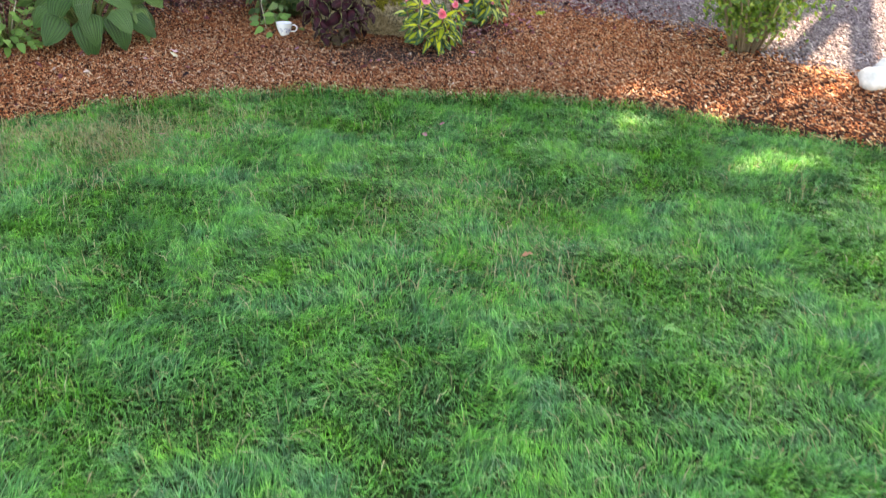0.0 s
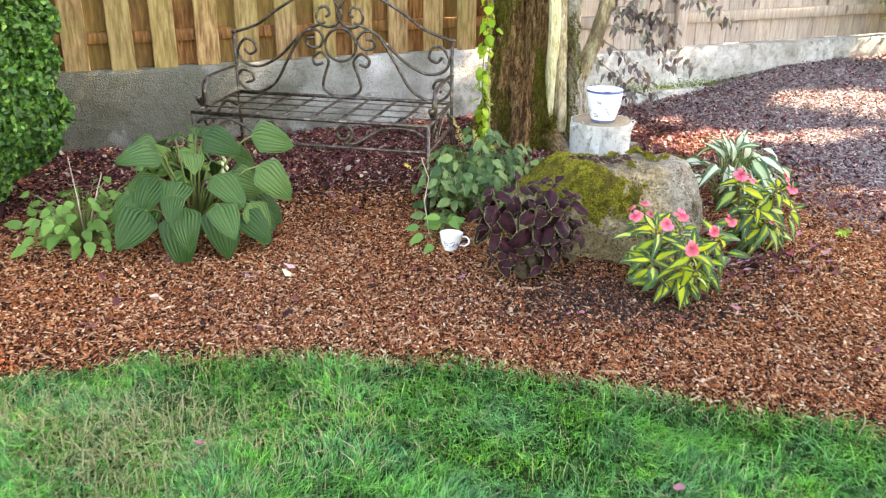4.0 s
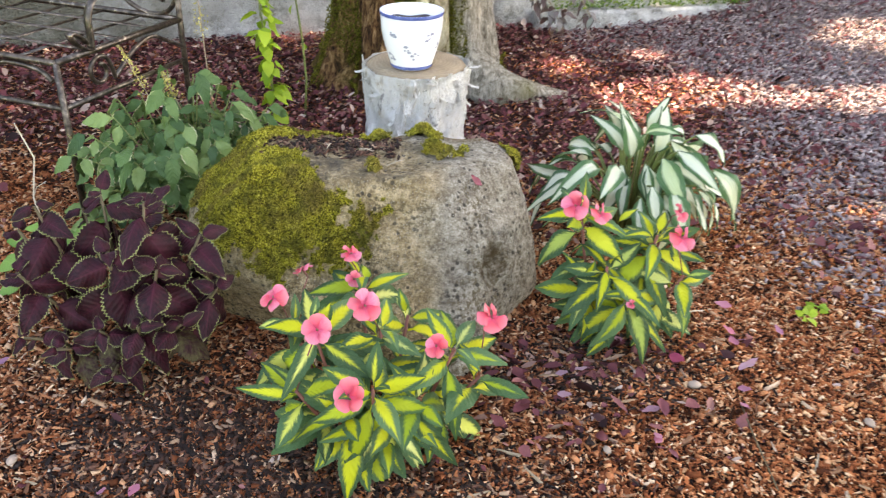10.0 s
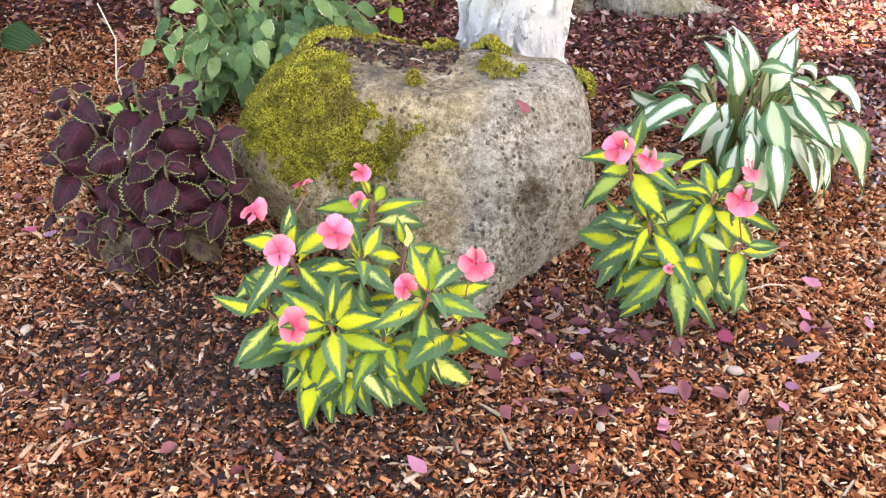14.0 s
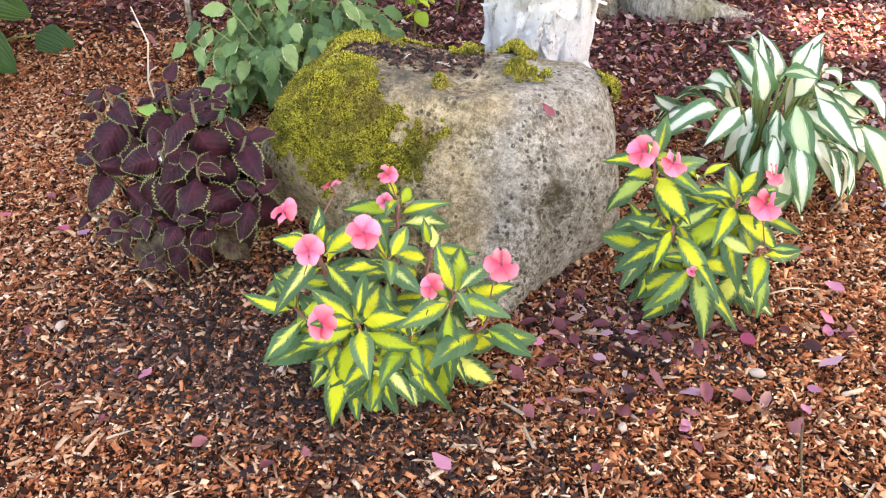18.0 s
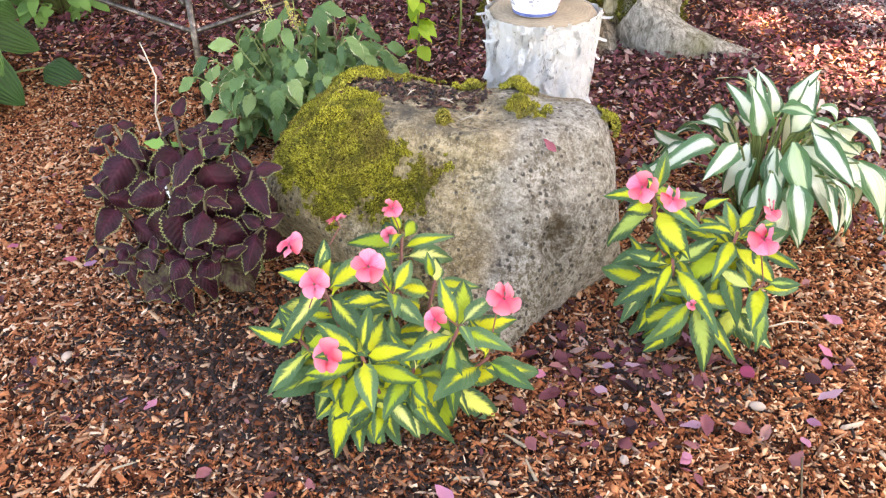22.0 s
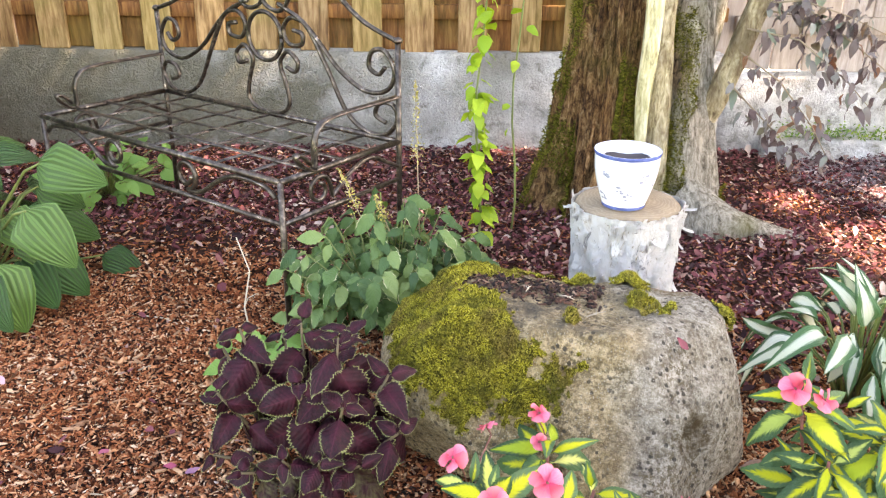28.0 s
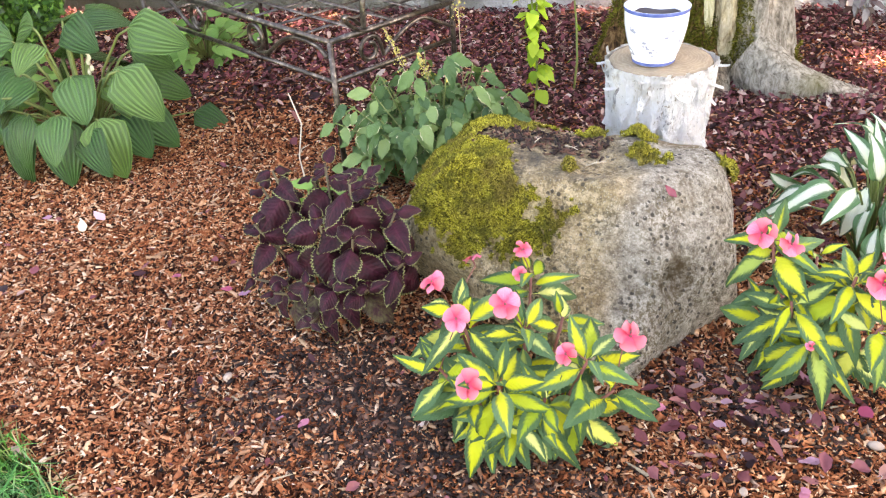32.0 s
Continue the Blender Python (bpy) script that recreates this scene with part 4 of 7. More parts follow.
    keep = keep & (rng.uniform(0, 1, len(x)) > 0.6 * smooth_step(1.3, 2.2, x + 0.2 * y))
    x, y = x[keep], y[keep]
    n = len(x)
    L, W = (rng.lognormal(-4.05, 0.36, n) * (1 + 0.35 * (y < 0.6))).clip(0.008, 0.05), rng.uniform(0.4, 0.8, n)
    yaw, tx, ty, curl = rng.uniform(0, 6.283, n), rng.normal(0, 0.42, n), rng.normal(0, 0.42, n), rng.uniform(-0.5, 0.9, n)
    shape = np.array([[-0.5, 0], [-0.12, 0.36], [0.25, 0.28], [0.5, 0], [0.25, -0.28], [-0.12, -0.36], [0.0, 0.0]])
    P = np.repeat(shape[None], n, 0) * L[:, None, None]
    P[:, :, 1] *= W[:, None] * 1.2
    up = np.abs(P[:, :, 1]) * curl[:, None] * 1.6 + (P[:, :, 0] ** 2 / L[:, None]) * curl[:, None] + P[:, :, 0] * tx[:, None] + P[:, :, 1] * ty[:, None]
    c, s = np.cos(yaw)[:, None], np.sin(yaw)[:, None]
    gx, gy = P[:, :, 0] * c - P[:, :, 1] * s + x[:, None], P[:, :, 0] * s + P[:, :, 1] * c + y[:, None]
    V = np.stack([gx, gy, up + (ground_z(x, y) + rng.uniform(0.006, 0.024, n))[:, None]], 2).reshape(-1, 3)
    t = np.array([[0, 6, 1], [1, 6, 2], [2, 6, 3], [3, 6, 4], [4, 6, 5], [5, 6, 0]])
    F = (np.arange(n)[:, None, None] * 7 + t[None]).reshape(-1, 3)
    bulk("leaf_litter", V, F, MATS["litter"], None, "fallen dry maroon and purple leaves on the bed", "fallen leaves", True)


build_mulch()

# ---- wall and fences ----
WALL_A, WALL_T = Vector((-2.577, 2.012, 0)), Vector((0.982, 0.188, 0)).normalized()
WALL_ANGLE = math.degrees(math.atan2(WALL_T.y, WALL_T.x))
WALL = pose(WALL_A.x, WALL_A.y, 0, 0, 0, WALL_ANGLE)  # x runs along the wall, y goes behind it


def build_wall():
    for name, a, b, top, label in (("wall_west", -2.2, 3.25, 0.492, "low grey concrete retaining wall under the timber fence"), ("wall_east", 3.25, 11.0, 0.405, "stained concrete wall base behind the purple-leaved tree")):
        g, n = Geo(), int((b - a) / 0.08)
        rows = [(-0.25, 0.0), (0.0, 0.0), (0.12, 0.0), (0.25, 0.0), (top - 0.02, 0.0), (top, 0.012), (top, 0.30), (-0.25, 0.30)]
        vs = []
        for i in range(n + 1):
            x = a + (b - a) * i / n
            for z, y in rows:
                k = noise.noise((x * 3, z * 5, 1.0)) * 0.006
                vs.append((x, y + (k if y < 0.2 else 0), z + (k if z > 0.3 else 0)))
        m = len(rows)
        fs = [(i * m + j, (i + 1) * m + j, (i + 1) * m + (j + 1) % m, i * m + (j + 1) % m) for i in range(n) for j in range(m)]
        fs += [tuple(range(m)), tuple(n * m + j for j in range(m - 1, -1, -1))]
        ob = put(name, g.add(vs, fs), MATS["concrete"], m=WALL)
        tagged(ob, label, "wall", kind="structure")
    g = Geo().box((3.45, -0.10, -0.1), (5.6, -0.004, 0.135), bevel=0.012)
    tagged(put("wall_footing", g, MATS["concrete"], m=WALL), "pale concrete footing along the wall, half buried", "wall footing", kind="structure")


build_wall()


def build_fence():
    rng = random.Random(7)
    fence = thing("fence", "tan cedar board-on-board fence standing on the concrete wall", "fence", m=WALL)
    front = Geo().box((-0.065, 0, 0), (0.065, 0.018, 1.45), bevel=0.004).mesh("board", MATS["cedar"], False)
    rear = Geo().box((-0.076, 0, 0), (0.076, 0.018, 1.45), bevel=0.004).mesh("board", MATS["cedar_shaded"], False)
    k = -9
    while True:
        x = 0.247 + 0.2343 * k
        if x > 3.2:
            break
        if x > -2.1:
            put("board", front, None, fence, m=pose(x + rng.uniform(-0.006, 0.006), 0.022, 0.490 + rng.uniform(-0.006, 0.006), 0, rng.uniform(-0.3, 0.3), 0))
            if x < 2.9:
                put("board", rear, None, fence, m=pose(x + 0.117, 0.085, 0.484 + rng.uniform(-0.01, 0.01), 0, rng.uniform(-0.3, 0.3), 0))
        k += 1
    for z in (0.632, 1.65):
        put("rail", Geo().box((-2.2, 0.0425, z), (3.25, 0.0825, z + 0.062), bevel=0.004), MATS["cedar_shaded"], fence)
    east = thing("fence", "weathered grey board fence with a pale horizontal rail", "fence", m=WALL)
    plank = Geo().box((-0.069, 0, 0), (0.069, 0.018, 1.4), bevel=0.004).mesh("board", MATS["weathered"], False)
    for i in range(-4, 40):
        put("board", plank, None, east, m=pose(3.42 + 0.143 * i, 0.11, 0.41 + rng.uniform(-0.006, 0.006), 0, rng.uniform(-0.3, 0.3), 0))
    for z in (0.58, 1.5):
        put("rail", Geo().box((3.3, 0.066, z), (9.2, 0.106, z + 0.075), bevel=0.004), MATS["weathered"], east, "sunlit pale grey rail")
    for x in (4.25, 6.4):
        put("post", Geo().box((x, 0.02, 0.39), (x + 0.09, 0.064, 1.75), bevel=0.004), MATS["weathered"], east)


build_fence()


# ---- boulder ----
ROCK_HEART = Vector((0.06, 0.20, 0.16))
ROCK_FACETS = [(Vector(p), Vector(n).normalized()) for p, n in (
    ((0.08, 0.20, 0.380), (0.06, 0.06, 1.0)),        # crown
    ((0.067, 0.06, 0.26), (0.03, -0.86, 0.51)),      # sloping front
    ((0.30, 0.186, 0.345), (0.49, -0.55, 0.67)),     # pale shoulder
    ((0.350, 0.070, 0.209), (0.83, -0.51, 0.12)),    # flank with the hollow
    ((0.400, 0.06, 0.08), (0.72, -0.45, -0.50)),     # undercut of the flank
    ((0.425, 0.26, 0.25), (0.97, 0.2, 0.2)),
    ((-0.05, 0.00, 0.10), (-0.45, -0.80, -0.38)),    # undercut below the moss
    ((-0.245, 0.20, 0.315), (-0.7, 0.0, 0.72)),      # slope down to the mossy end
    ((-0.255, 0.094, 0.255), (-0.6, -0.75, 0.28)),
    ((-0.335, 0.20, 0.16), (-0.99, -0.1, 0.05)),
    ((0.0, 0.44, 0.2), (0.0, 1.0, 0.15)),
    ((0.40, 0.38, 0.2), (0.5, 0.86, 0.0)),
    ((0.0, 0.2, -0.09), (0.0, 0.0, -1.0)))]


def build_rock():
    """A faceted stone: worn planes that meet in rounded edges, then pitted."""
    rock = thing("boulder", "large grey and tan weathered boulder partly covered in moss", "rock")
    g, na, nh = Geo(), 200, 110
    vs, fs = [], []
    hollow = Vector((0.362, 0.07, 0.195))
    for j in range(nh + 1):
        b = math.pi * j / nh - math.pi / 2
        for i in range(na):
            a = 2 * math.pi * i / na
            d = Vector((math.cos(a) * math.cos(b), math.sin(a) * math.cos(b), math.sin(b)))
            total = 0.0
            for p, n in ROCK_FACETS:
                k = n.dot(d)
                if k > 0.02:
                    total += (k / n.dot(p - ROCK_HEART)) ** 30
            q = ROCK_HEART + d * total ** (-1 / 30)
            w = q * 3.0
            bump = 0.022 * noise.noise(w * 1.2) + 0.014 * noise.noise(w * 2.7) - 0.012 * abs(noise.noise(w * 1.9 + Vector((4, 1, 2)))) + 0.007 * noise.noise(w * 7) + 0.0035 * noise.noise(w * 17)
            away = q - hollow
            bump -= 0.045 * math.exp(-((away.x / 0.03) ** 2 + (away.y / 0.03) ** 2 + (away.z / 0.05) ** 2))
            q += d * bump
            vs.append(tuple(q))
    for j in range(nh):
        for i in range(na):
            i2 = (i + 1) % na
            fs.append((j * na + i, j * na + i2, (j + 1) * na + i2, (j + 1) * na + i))
    stone = put("stone", g.add(vs, fs), MATS["stone"], rock)
    return rock, stone


ROCK, STONE = build_rock()


# ---- birch log and pot ----
def build_log():
    log = thing("birch_log", "upright white birch log with peeling bark behind the boulder", "log", m=pose(0.19, 0.775, 0))
    g, na, nh = Geo(), 128, 60
    H, vs, fs = 0.425, [], []
    for j in range(nh + 1):
        h = j / nh
        for i in range(na):
            a = 2 * math.pi * i / na
            flake = noise.noise((math.cos(a) * 6, math.sin(a) * 6, h * 5))
            r = 0.130 + 0.008 * h + 0.008 * noise.noise((math.cos(a) * 2, math.sin(a) * 2, h * 2.5)) + 0.006 * (flake > 0.08) + 0.004 * noise.noise((math.cos(a) * 9, math.sin(a) * 9, h * 12))
            r -= 0.007 * max(0, 0.35 - 3 * abs(noise.noise((math.cos(a) * 4 + 3, math.sin(a) * 4, h * 1.2))))
            vs.append((r * math.cos(a), r * math.sin(a), -0.05 + (H + 0.05) * h))
    for j in range(nh):
        for i in range(na):
            i2 = (i + 1) % na
            fs.append((j * na + i, j * na + i2, (j + 1) * na + i2, (j + 1) * na + i))
    put("bark", g.add(vs, fs), MATS["birch"], log, "white birch bark with dark cracks")
    prof = [(0.0, H + 0.004), (0.06, H + 0.006), (0.11, H + 0.004), (0.130, H + 0.001), (0.137, H - 0.008)]
    put("cut_top", Geo().lathe(prof[::-1], 48), MATS["cut_wood"], log, "grey-brown sawn end with faint rings")
    rng = random.Random(5)
    curl = leaf_geo(0.05, 0.035, lambda u: 1 - 0.3 * u, -0.5, 0.1, 5, 3, seed=3).mesh("bark_curl", MATS["birch"])
    for i in range(90):
        a, z = rng.uniform(math.pi * 0.9, math.pi * 2.1), rng.uniform(0.06, H - 0.03)
        r, tip = 0.138, rng.uniform(70, 88)
        if i % 3 == 0:
            z, tip = H - rng.uniform(0.005, 0.05), rng.uniform(15, 65)
        m = pose(r * math.cos(a), r * math.sin(a), z, 0, 0, math.degrees(a) - 90 + rng.uniform(-50, 50)) @ pose(0, 0, 0, rng.choice((-1, 1)) * tip, rng.uniform(-18, 18), 0)
        put("bark_curl", curl, None, log, m=m @ Matrix.Scale(rng.uniform(0.3, 0.75), 4))


build_log()


def build_pot():
    pot = thing("flower_pot", "white glazed ceramic flower pot with blue rim on the log", "pot", m=pose(0.176, 0.728, 0.4325))
    prof = [(0.0, 0.002), (0.050, 0.0), (0.054, 0.003), (0.056, 0.012), (0.064, 0.035), (0.074, 0.07), (0.0795, 0.10), (0.081, 0.125), (0.0815, 0.138), (0.0835, 0.143), (0.083, 0.147), (0.0785, 0.146), (0.076, 0.138), (0.0745, 0.110), (0.06, 0.10)]
    put("body", Geo().lathe(prof, 56), MATS["glaze"], pot)
    put("rim_band", Geo().lathe([(0.0822, 0.1375), (0.0843, 0.1425), (0.0838, 0.1472)], 56), MATS["blue"], pot, "thin cobalt blue line round the rim")
    put("base_band", Geo().lathe([(0.0545, 0.0025), (0.0562, 0.006), (0.0566, 0.011)], 56), MATS["blue"], pot, "thin blue line round the foot")
    g = Geo()
    vs = [(0, 0, 0.124)] + [(0.0740 * math.cos(k * 0.2618), 0.0740 * math.sin(k * 0.2618), 0.117 + 0.004 * math.sin(5 * k)) for k in range(24)]
    g.add(vs, [(0, k + 1, (k + 1) % 24 + 1) for k in range(24)])
    put("soil", g, MATS["potting_soil"], pot, "dark potting soil")
    rng = random.Random(11)

    def radius(z):
        return float(np.interp(z, (0.0, 0.012, 0.035, 0.07, 0.10, 0.14), (0.054, 0.056, 0.064, 0.074, 0.0795, 0.0815))) + 0.0006

    for k in range(16):
        g = Geo()
        a, z = -0.2 - k * 0.4 + rng.uniform(-0.1, 0.1), (0.035, 0.065, 0.095)[k % 3] + rng.uniform(-0.008, 0.008)
        for q in range(5):
            da, dz, s = rng.uniform(-0.13, 0.13), rng.uniform(-0.009, 0.009), rng.uniform(0.0018, 0.0045)
            c = [(a + da + s / 0.07 * math.cos(w) * 1.6, z + dz + s * math.sin(w)) for w in (0, 1.05, 2.1, 3.14, 4.2, 5.25)]
            g.add([(radius(zz) * math.cos(aa), radius(zz) * math.sin(aa), zz) for aa, zz in c], [(0, 1, 2, 3, 4, 5)])
        put("flower_motif", g, MATS["sprig"], pot, "small grey-blue printed sprig" if k == 0 else "")


build_pot()


# ---- tree ----
def stem(path, radii, sides=22, seed=0, rough=0.12, lobes=5, ridge=0.0):
    """A gnarled trunk along a path with lobed cross-sections."""
    pts = [Vector(p) for p in path]
    # densify along the path with smooth interpolation
    n = (30 if sides > 60 else 14) * (len(pts) - 1)
    dense, rad = [], []
    for i in range(n + 1):
        s = i / n * (len(pts) - 1)
        k = min(int(s), len(pts) - 2)
        f = s - k
        p0, p1, p2, p3 = pts[max(k - 1, 0)], pts[k], pts[k + 1], pts[min(k + 2, len(pts) - 1)]
        dense.append(0.5 * ((2 * p1) + (p2 - p0) * f + (2 * p0 - 5 * p1 + 4 * p2 - p3) * f * f + (3 * p1 - p0 - 3 * p2 + p3) * f ** 3))
        rad.append(radii[k] * (1 - f) + radii[k + 1] * f)
    vs, fs = [], []
    side = None
    for i, p in enumerate(dense):
        t = (dense[min(i + 1, n)] - dense[max(i - 1, 0)]).normalized()
        side = t.orthogonal().normalized() if side is None else (side - t * side.dot(t)).normalized()
        up = t.cross(side)
        for j in range(sides):
            a = 2 * math.pi * j / sides
            d = 1 + rough * noise.noise((math.cos(a) * 1.7 + seed, math.sin(a) * 1.7, p.z * 1.5)) + rough * 0.5 * math.sin(lobes * a + seed + 1.2 * noise.noise((0, seed, p.z * 2)))
            d += ridge * (0.5 - 2.2 * abs(noise.noise((math.cos(a) * 6.5 + seed, math.sin(a) * 6.5, p.z * 1.3 + 0.4 * math.cos(a))))) + 0.05 * noise.noise((math.cos(a) * 7, math.sin(a) * 7 + seed, p.z * 3)) + 0.03 * noise.noise((math.cos(a) * 16, math.sin(a) * 16 + seed, p.z * 7))
            vs.append(tuple(p + (side * math.cos(a) + up * math.sin(a)) * rad[i] * d))
    for i in range(n):
        for j in range(sides):
            j2 = (j + 1) % sides
            fs.append((i * sides + j, i * sides + j2, (i + 1) * sides + j2, (i + 1) * sides + j))
    fs.append(tuple(n * sides + j for j in range(sides)))
    return Geo().add(vs, fs)


def leaf_cloud(name, seed, n, clumps, centre, radii, floor, size, gaps=()):
    """Leaves gathered in clumps inside an ellipsoid; gaps: places on the ground that the sun reaches through it."""
    rng = np.random.default_rng(seed)
    d = rng.normal(0, 1, (n, 3))
    d /= np.linalg.norm(d, axis=1)[:, None]
    clump = rng.normal(0, 1, (clumps, 3))
    clump = clump / np.linalg.norm(clump, axis=1)[:, None] * rng.uniform(0.1, 1.0, (clumps, 1)) ** 0.6
    spread = 0.22 * sum(radii[:2]) / 2
    C = clump[rng.integers(0, clumps, n)] * np.array(radii) + d * rng.uniform(0.2, 1.0, (n, 1)) * spread + np.array(centre)
    C = C[C[:, 2] > floor]
    gx, gy = C[:, 0] - C[:, 2] * SUN_DIR.x / SUN_DIR.z, C[:, 1] - C[:, 2] * SUN_DIR.y / SUN_DIR.z
    for x, y, r in gaps:
        keep = np.hypot(gx - x, gy - y) > r * rng.uniform(0.7, 1.3, len(gx))
        C, gx, gy = C[keep], gx[keep], gy[keep]
    n = len(C)
    a, b = rng.normal(0, 1, (n, 3)), rng.normal(0, 1, (n, 3))
    a /= np.linalg.norm(a, axis=1)[:, None]
    b -= a * (a * b).sum(1)[:, None]
    b /= np.linalg.norm(b, axis=1)[:, None]
    L, W = rng.uniform(*size, (n, 1)), rng.uniform(size[0] * 0.5, size[1] * 0.55, (n, 1))
    V = np.stack([C - a * L, C + b * W, C + a * L, C - b * W], 1).reshape(-1, 3)
    return bulk(name, V, np.arange(4 * n).reshape(n, 4), MATS["crown"])


def build_tree():
    tree = thing("plum_tree", "old multi-stemmed tree with mossy bark, spreading root and purple leaves", "tree")
    put("trunk", stem([(0.10, 1.84, -0.2), (0.11, 1.84, 0.0), (0.14, 1.84, 0.35), (0.15, 1.85, 0.8), (0.10, 1.9, 1.7), (0.0, 1.95, 2.9)], (0.33, 0.27, 0.195, 0.170, 0.16, 0.11), 144, 1, 0.20, 7, 0.24), MATS["bark"], tree, "brown furrowed trunk with green moss")
    put("trunk", stem([(0.36, 1.78, -0.2), (0.36, 1.78, 0.0), (0.345, 1.80, 0.35), (0.33, 1.83, 0.8), (0.42, 1.95, 1.7), (0.6, 2.05, 2.9)], (0.24, 0.20, 0.145, 0.115, 0.11, 0.08), 110, 5, 0.16, 5, 0.07), MATS["bark"], tree, "grey furrowed side trunk")
    put("trunk", stem([(0.245, 1.665, 0.10), (0.247, 1.655, 0.25), (0.236, 1.65, 0.5), (0.248, 1.67, 0.85), (0.22, 1.8, 1.6), (0.3, 1.7, 2.6)], (0.012, 0.016, 0.030, 0.034, 0.035, 0.02), 24, 9, 0.2, 4, 0.12), MATS["cream_bark"], tree, "slim pale cream stem")
    put("trunk", stem([(0.315, 1.66, 0.05), (0.305, 1.65, 0.3), (0.29, 1.66, 0.6), (0.285, 1.68, 0.85), (0.33, 1.8, 1.6)], (0.045, 0.036, 0.036, 0.034, 0.02), 24, 3, 0.2, 5, 0.1), MATS["pale_bark"], tree, "pale flaking side stem")
    put("limb", stem([(0.36, 1.86, 0.30), (0.46, 1.82, 0.41), (0.530, 1.80, 0.585), (0.590, 1.79, 0.80), (0.80, 1.8, 1.5), (1.2, 1.9, 2.3)], (0.055, 0.05, 0.042, 0.038, 0.035, 0.02), 40, 7, 0.16, 4, 0.10), MATS["pale_bark"], tree, "pale limb leaning away from the trunk")
    put("limb", stem([(0.40, 1.93, 0.45), (0.46, 1.95, 0.75), (0.5, 2.0, 1.2), (0.7, 2.1, 2.0)], (0.06, 0.05, 0.045, 0.03), 14, 2, 0.12, 4), MATS["bark"], tree)
    put("root", stem([(0.40, 1.66, 0.14), (0.52, 1.60, 0.075), (0.68, 1.60, 0.035), (0.86, 1.63, 0.0), (1.02, 1.66, -0.05)], (0.10, 0.085, 0.062, 0.04, 0.02), 32, 4, 0.1, 3), MATS["bark"], tree, "smooth grey root running over the ground")
    put("root", stem([(0.02, 1.74, 0.12), (-0.10, 1.68, 0.03), (-0.20, 1.66, -0.05)], (0.08, 0.05, 0.02), 14, 6), MATS["bark"], tree)
    put("root", stem([(0.26, 1.66, 0.12), (0.30, 1.56, 0.03), (0.33, 1.50, -0.05)], (0.07, 0.05, 0.02), 14, 8), MATS["bark"], tree)
    # crown above, with gaps
    crown = leaf_cloud("crown", 21, 9000, 60, (0.75, 2.1, 3.6), (2.4, 1.9, 0.9), 2.5, (0.035, 0.06))
    crown.parent = tree
    tagged(crown, "leafy crown with gaps")
    for i in range(7):
        t = i * 0.9
        e = (0.5 + 1.7 * math.cos(t), 2.1 + 1.5 * math.sin(t), 3.5 + 0.4 * math.sin(3 * t))
        s = (0.1, 1.95, 2.7) if i % 2 else (0.6, 2.05, 2.7)
        mid = ((s[0] + e[0]) / 2, (s[1] + e[1]) / 2, (s[2] + e[2]) / 2 + 0.35)
        put("limb", stem([s, mid, e], (0.08, 0.05, 0.015), 10, i, 0.1, 3), MATS["bark"], tree)
    return tree


TREE = build_tree()


SUN_GAPS = ((1.03, 1.52, 0.29), (1.35, 1.60, 0.24), (0.80, 1.95, 0.18), (1.15, 2.1, 0.16), (2.4, 2.0, 0.34), (2.1, 2.2, 0.25), (2.8, 1.8, 0.26), (1.55, 0.48, 0.22), (1.9, 0.58, 0.20), (0.64, -2.28, 0.13), (0.82, -2.36, 0.13), (0.74, -1.34, 0.12), (1.30, -1.10, 0.12))


def build_shade_tree():
    """The tall neighbour towards the sun, whose crown shades bed and lawn."""
    tree = thing("shade_tree", "tall broad-leaved tree whose crown shades the garden bed", "tree")
    put("trunk", stem([(10.6, -2.2, -0.2), (10.5, -2.0, 1.0), (9.9, -1.2, 3.0), (7.6, 0.5, 4.7), (6.6, 0.4, 7.0)], (0.32, 0.25, 0.2, 0.15, 0.06), 18, 3), MATS["bark"], tree)
    crown = leaf_cloud("crown", 33, 26000, 110, (4.6, -0.6, 7.2), (2.75, 4.5, 1.6), 4.2, (0.08, 0.14), SUN_GAPS)
    crown.parent = tree
    tagged(crown, "wide crown with gaps")
    crown = leaf_cloud("crown", 35, 15000, 46, (8.0, 2.8, 7.4), (2.5, 2.2, 1.1), 4.2, (0.08, 0.14), SUN_GAPS)
    crown.parent = tree
    tagged(crown, "thinner outer crown with gaps")
    # unseen cluster added to block sun where the two crowns leave a patch
    crown = leaf_cloud("crown", 37, 5000, 16, (7.55, 1.9, 7.4), (0.9, 1.3, 0.7), 4.2, (0.08, 0.14), SUN_GAPS)
    crown.parent = tree
    tagged(crown, "added unseen leaf cluster shading the ground between the crowns' shadows")
    for k in range(6):
        e = (4.5 + 2.2 * math.cos(k * 1.05), -0.2 + 3.2 * math.sin(k * 1.05), 7.0)
        put("limb", stem([(7.6, 0.55, 4.6), ((7.6 + e[0]) / 2, (0.55 + e[1]) / 2, 6.3), e], (0.1, 0.06, 0.02), 10, k, 0.1, 3), MATS["bark"], tree)


build_shade_tree()


# ---- bench ----
BENCH_R, BENCH_L = Vector((-0.686, 0.571, 0)), Vector((-1.681, 1.033, 0))
BENCH_LEN = (BENCH_L - BENCH_R).length
BENCH = Matrix.Translation(BENCH_R) @ Matrix.Rotation(math.atan2(BENCH_R.y - BENCH_L.y, BENCH_R.x - BENCH_L.x), 4, "Z")
# in the bench's own frame: x from the left end (-BENCH_LEN) to the right (0), y to the back


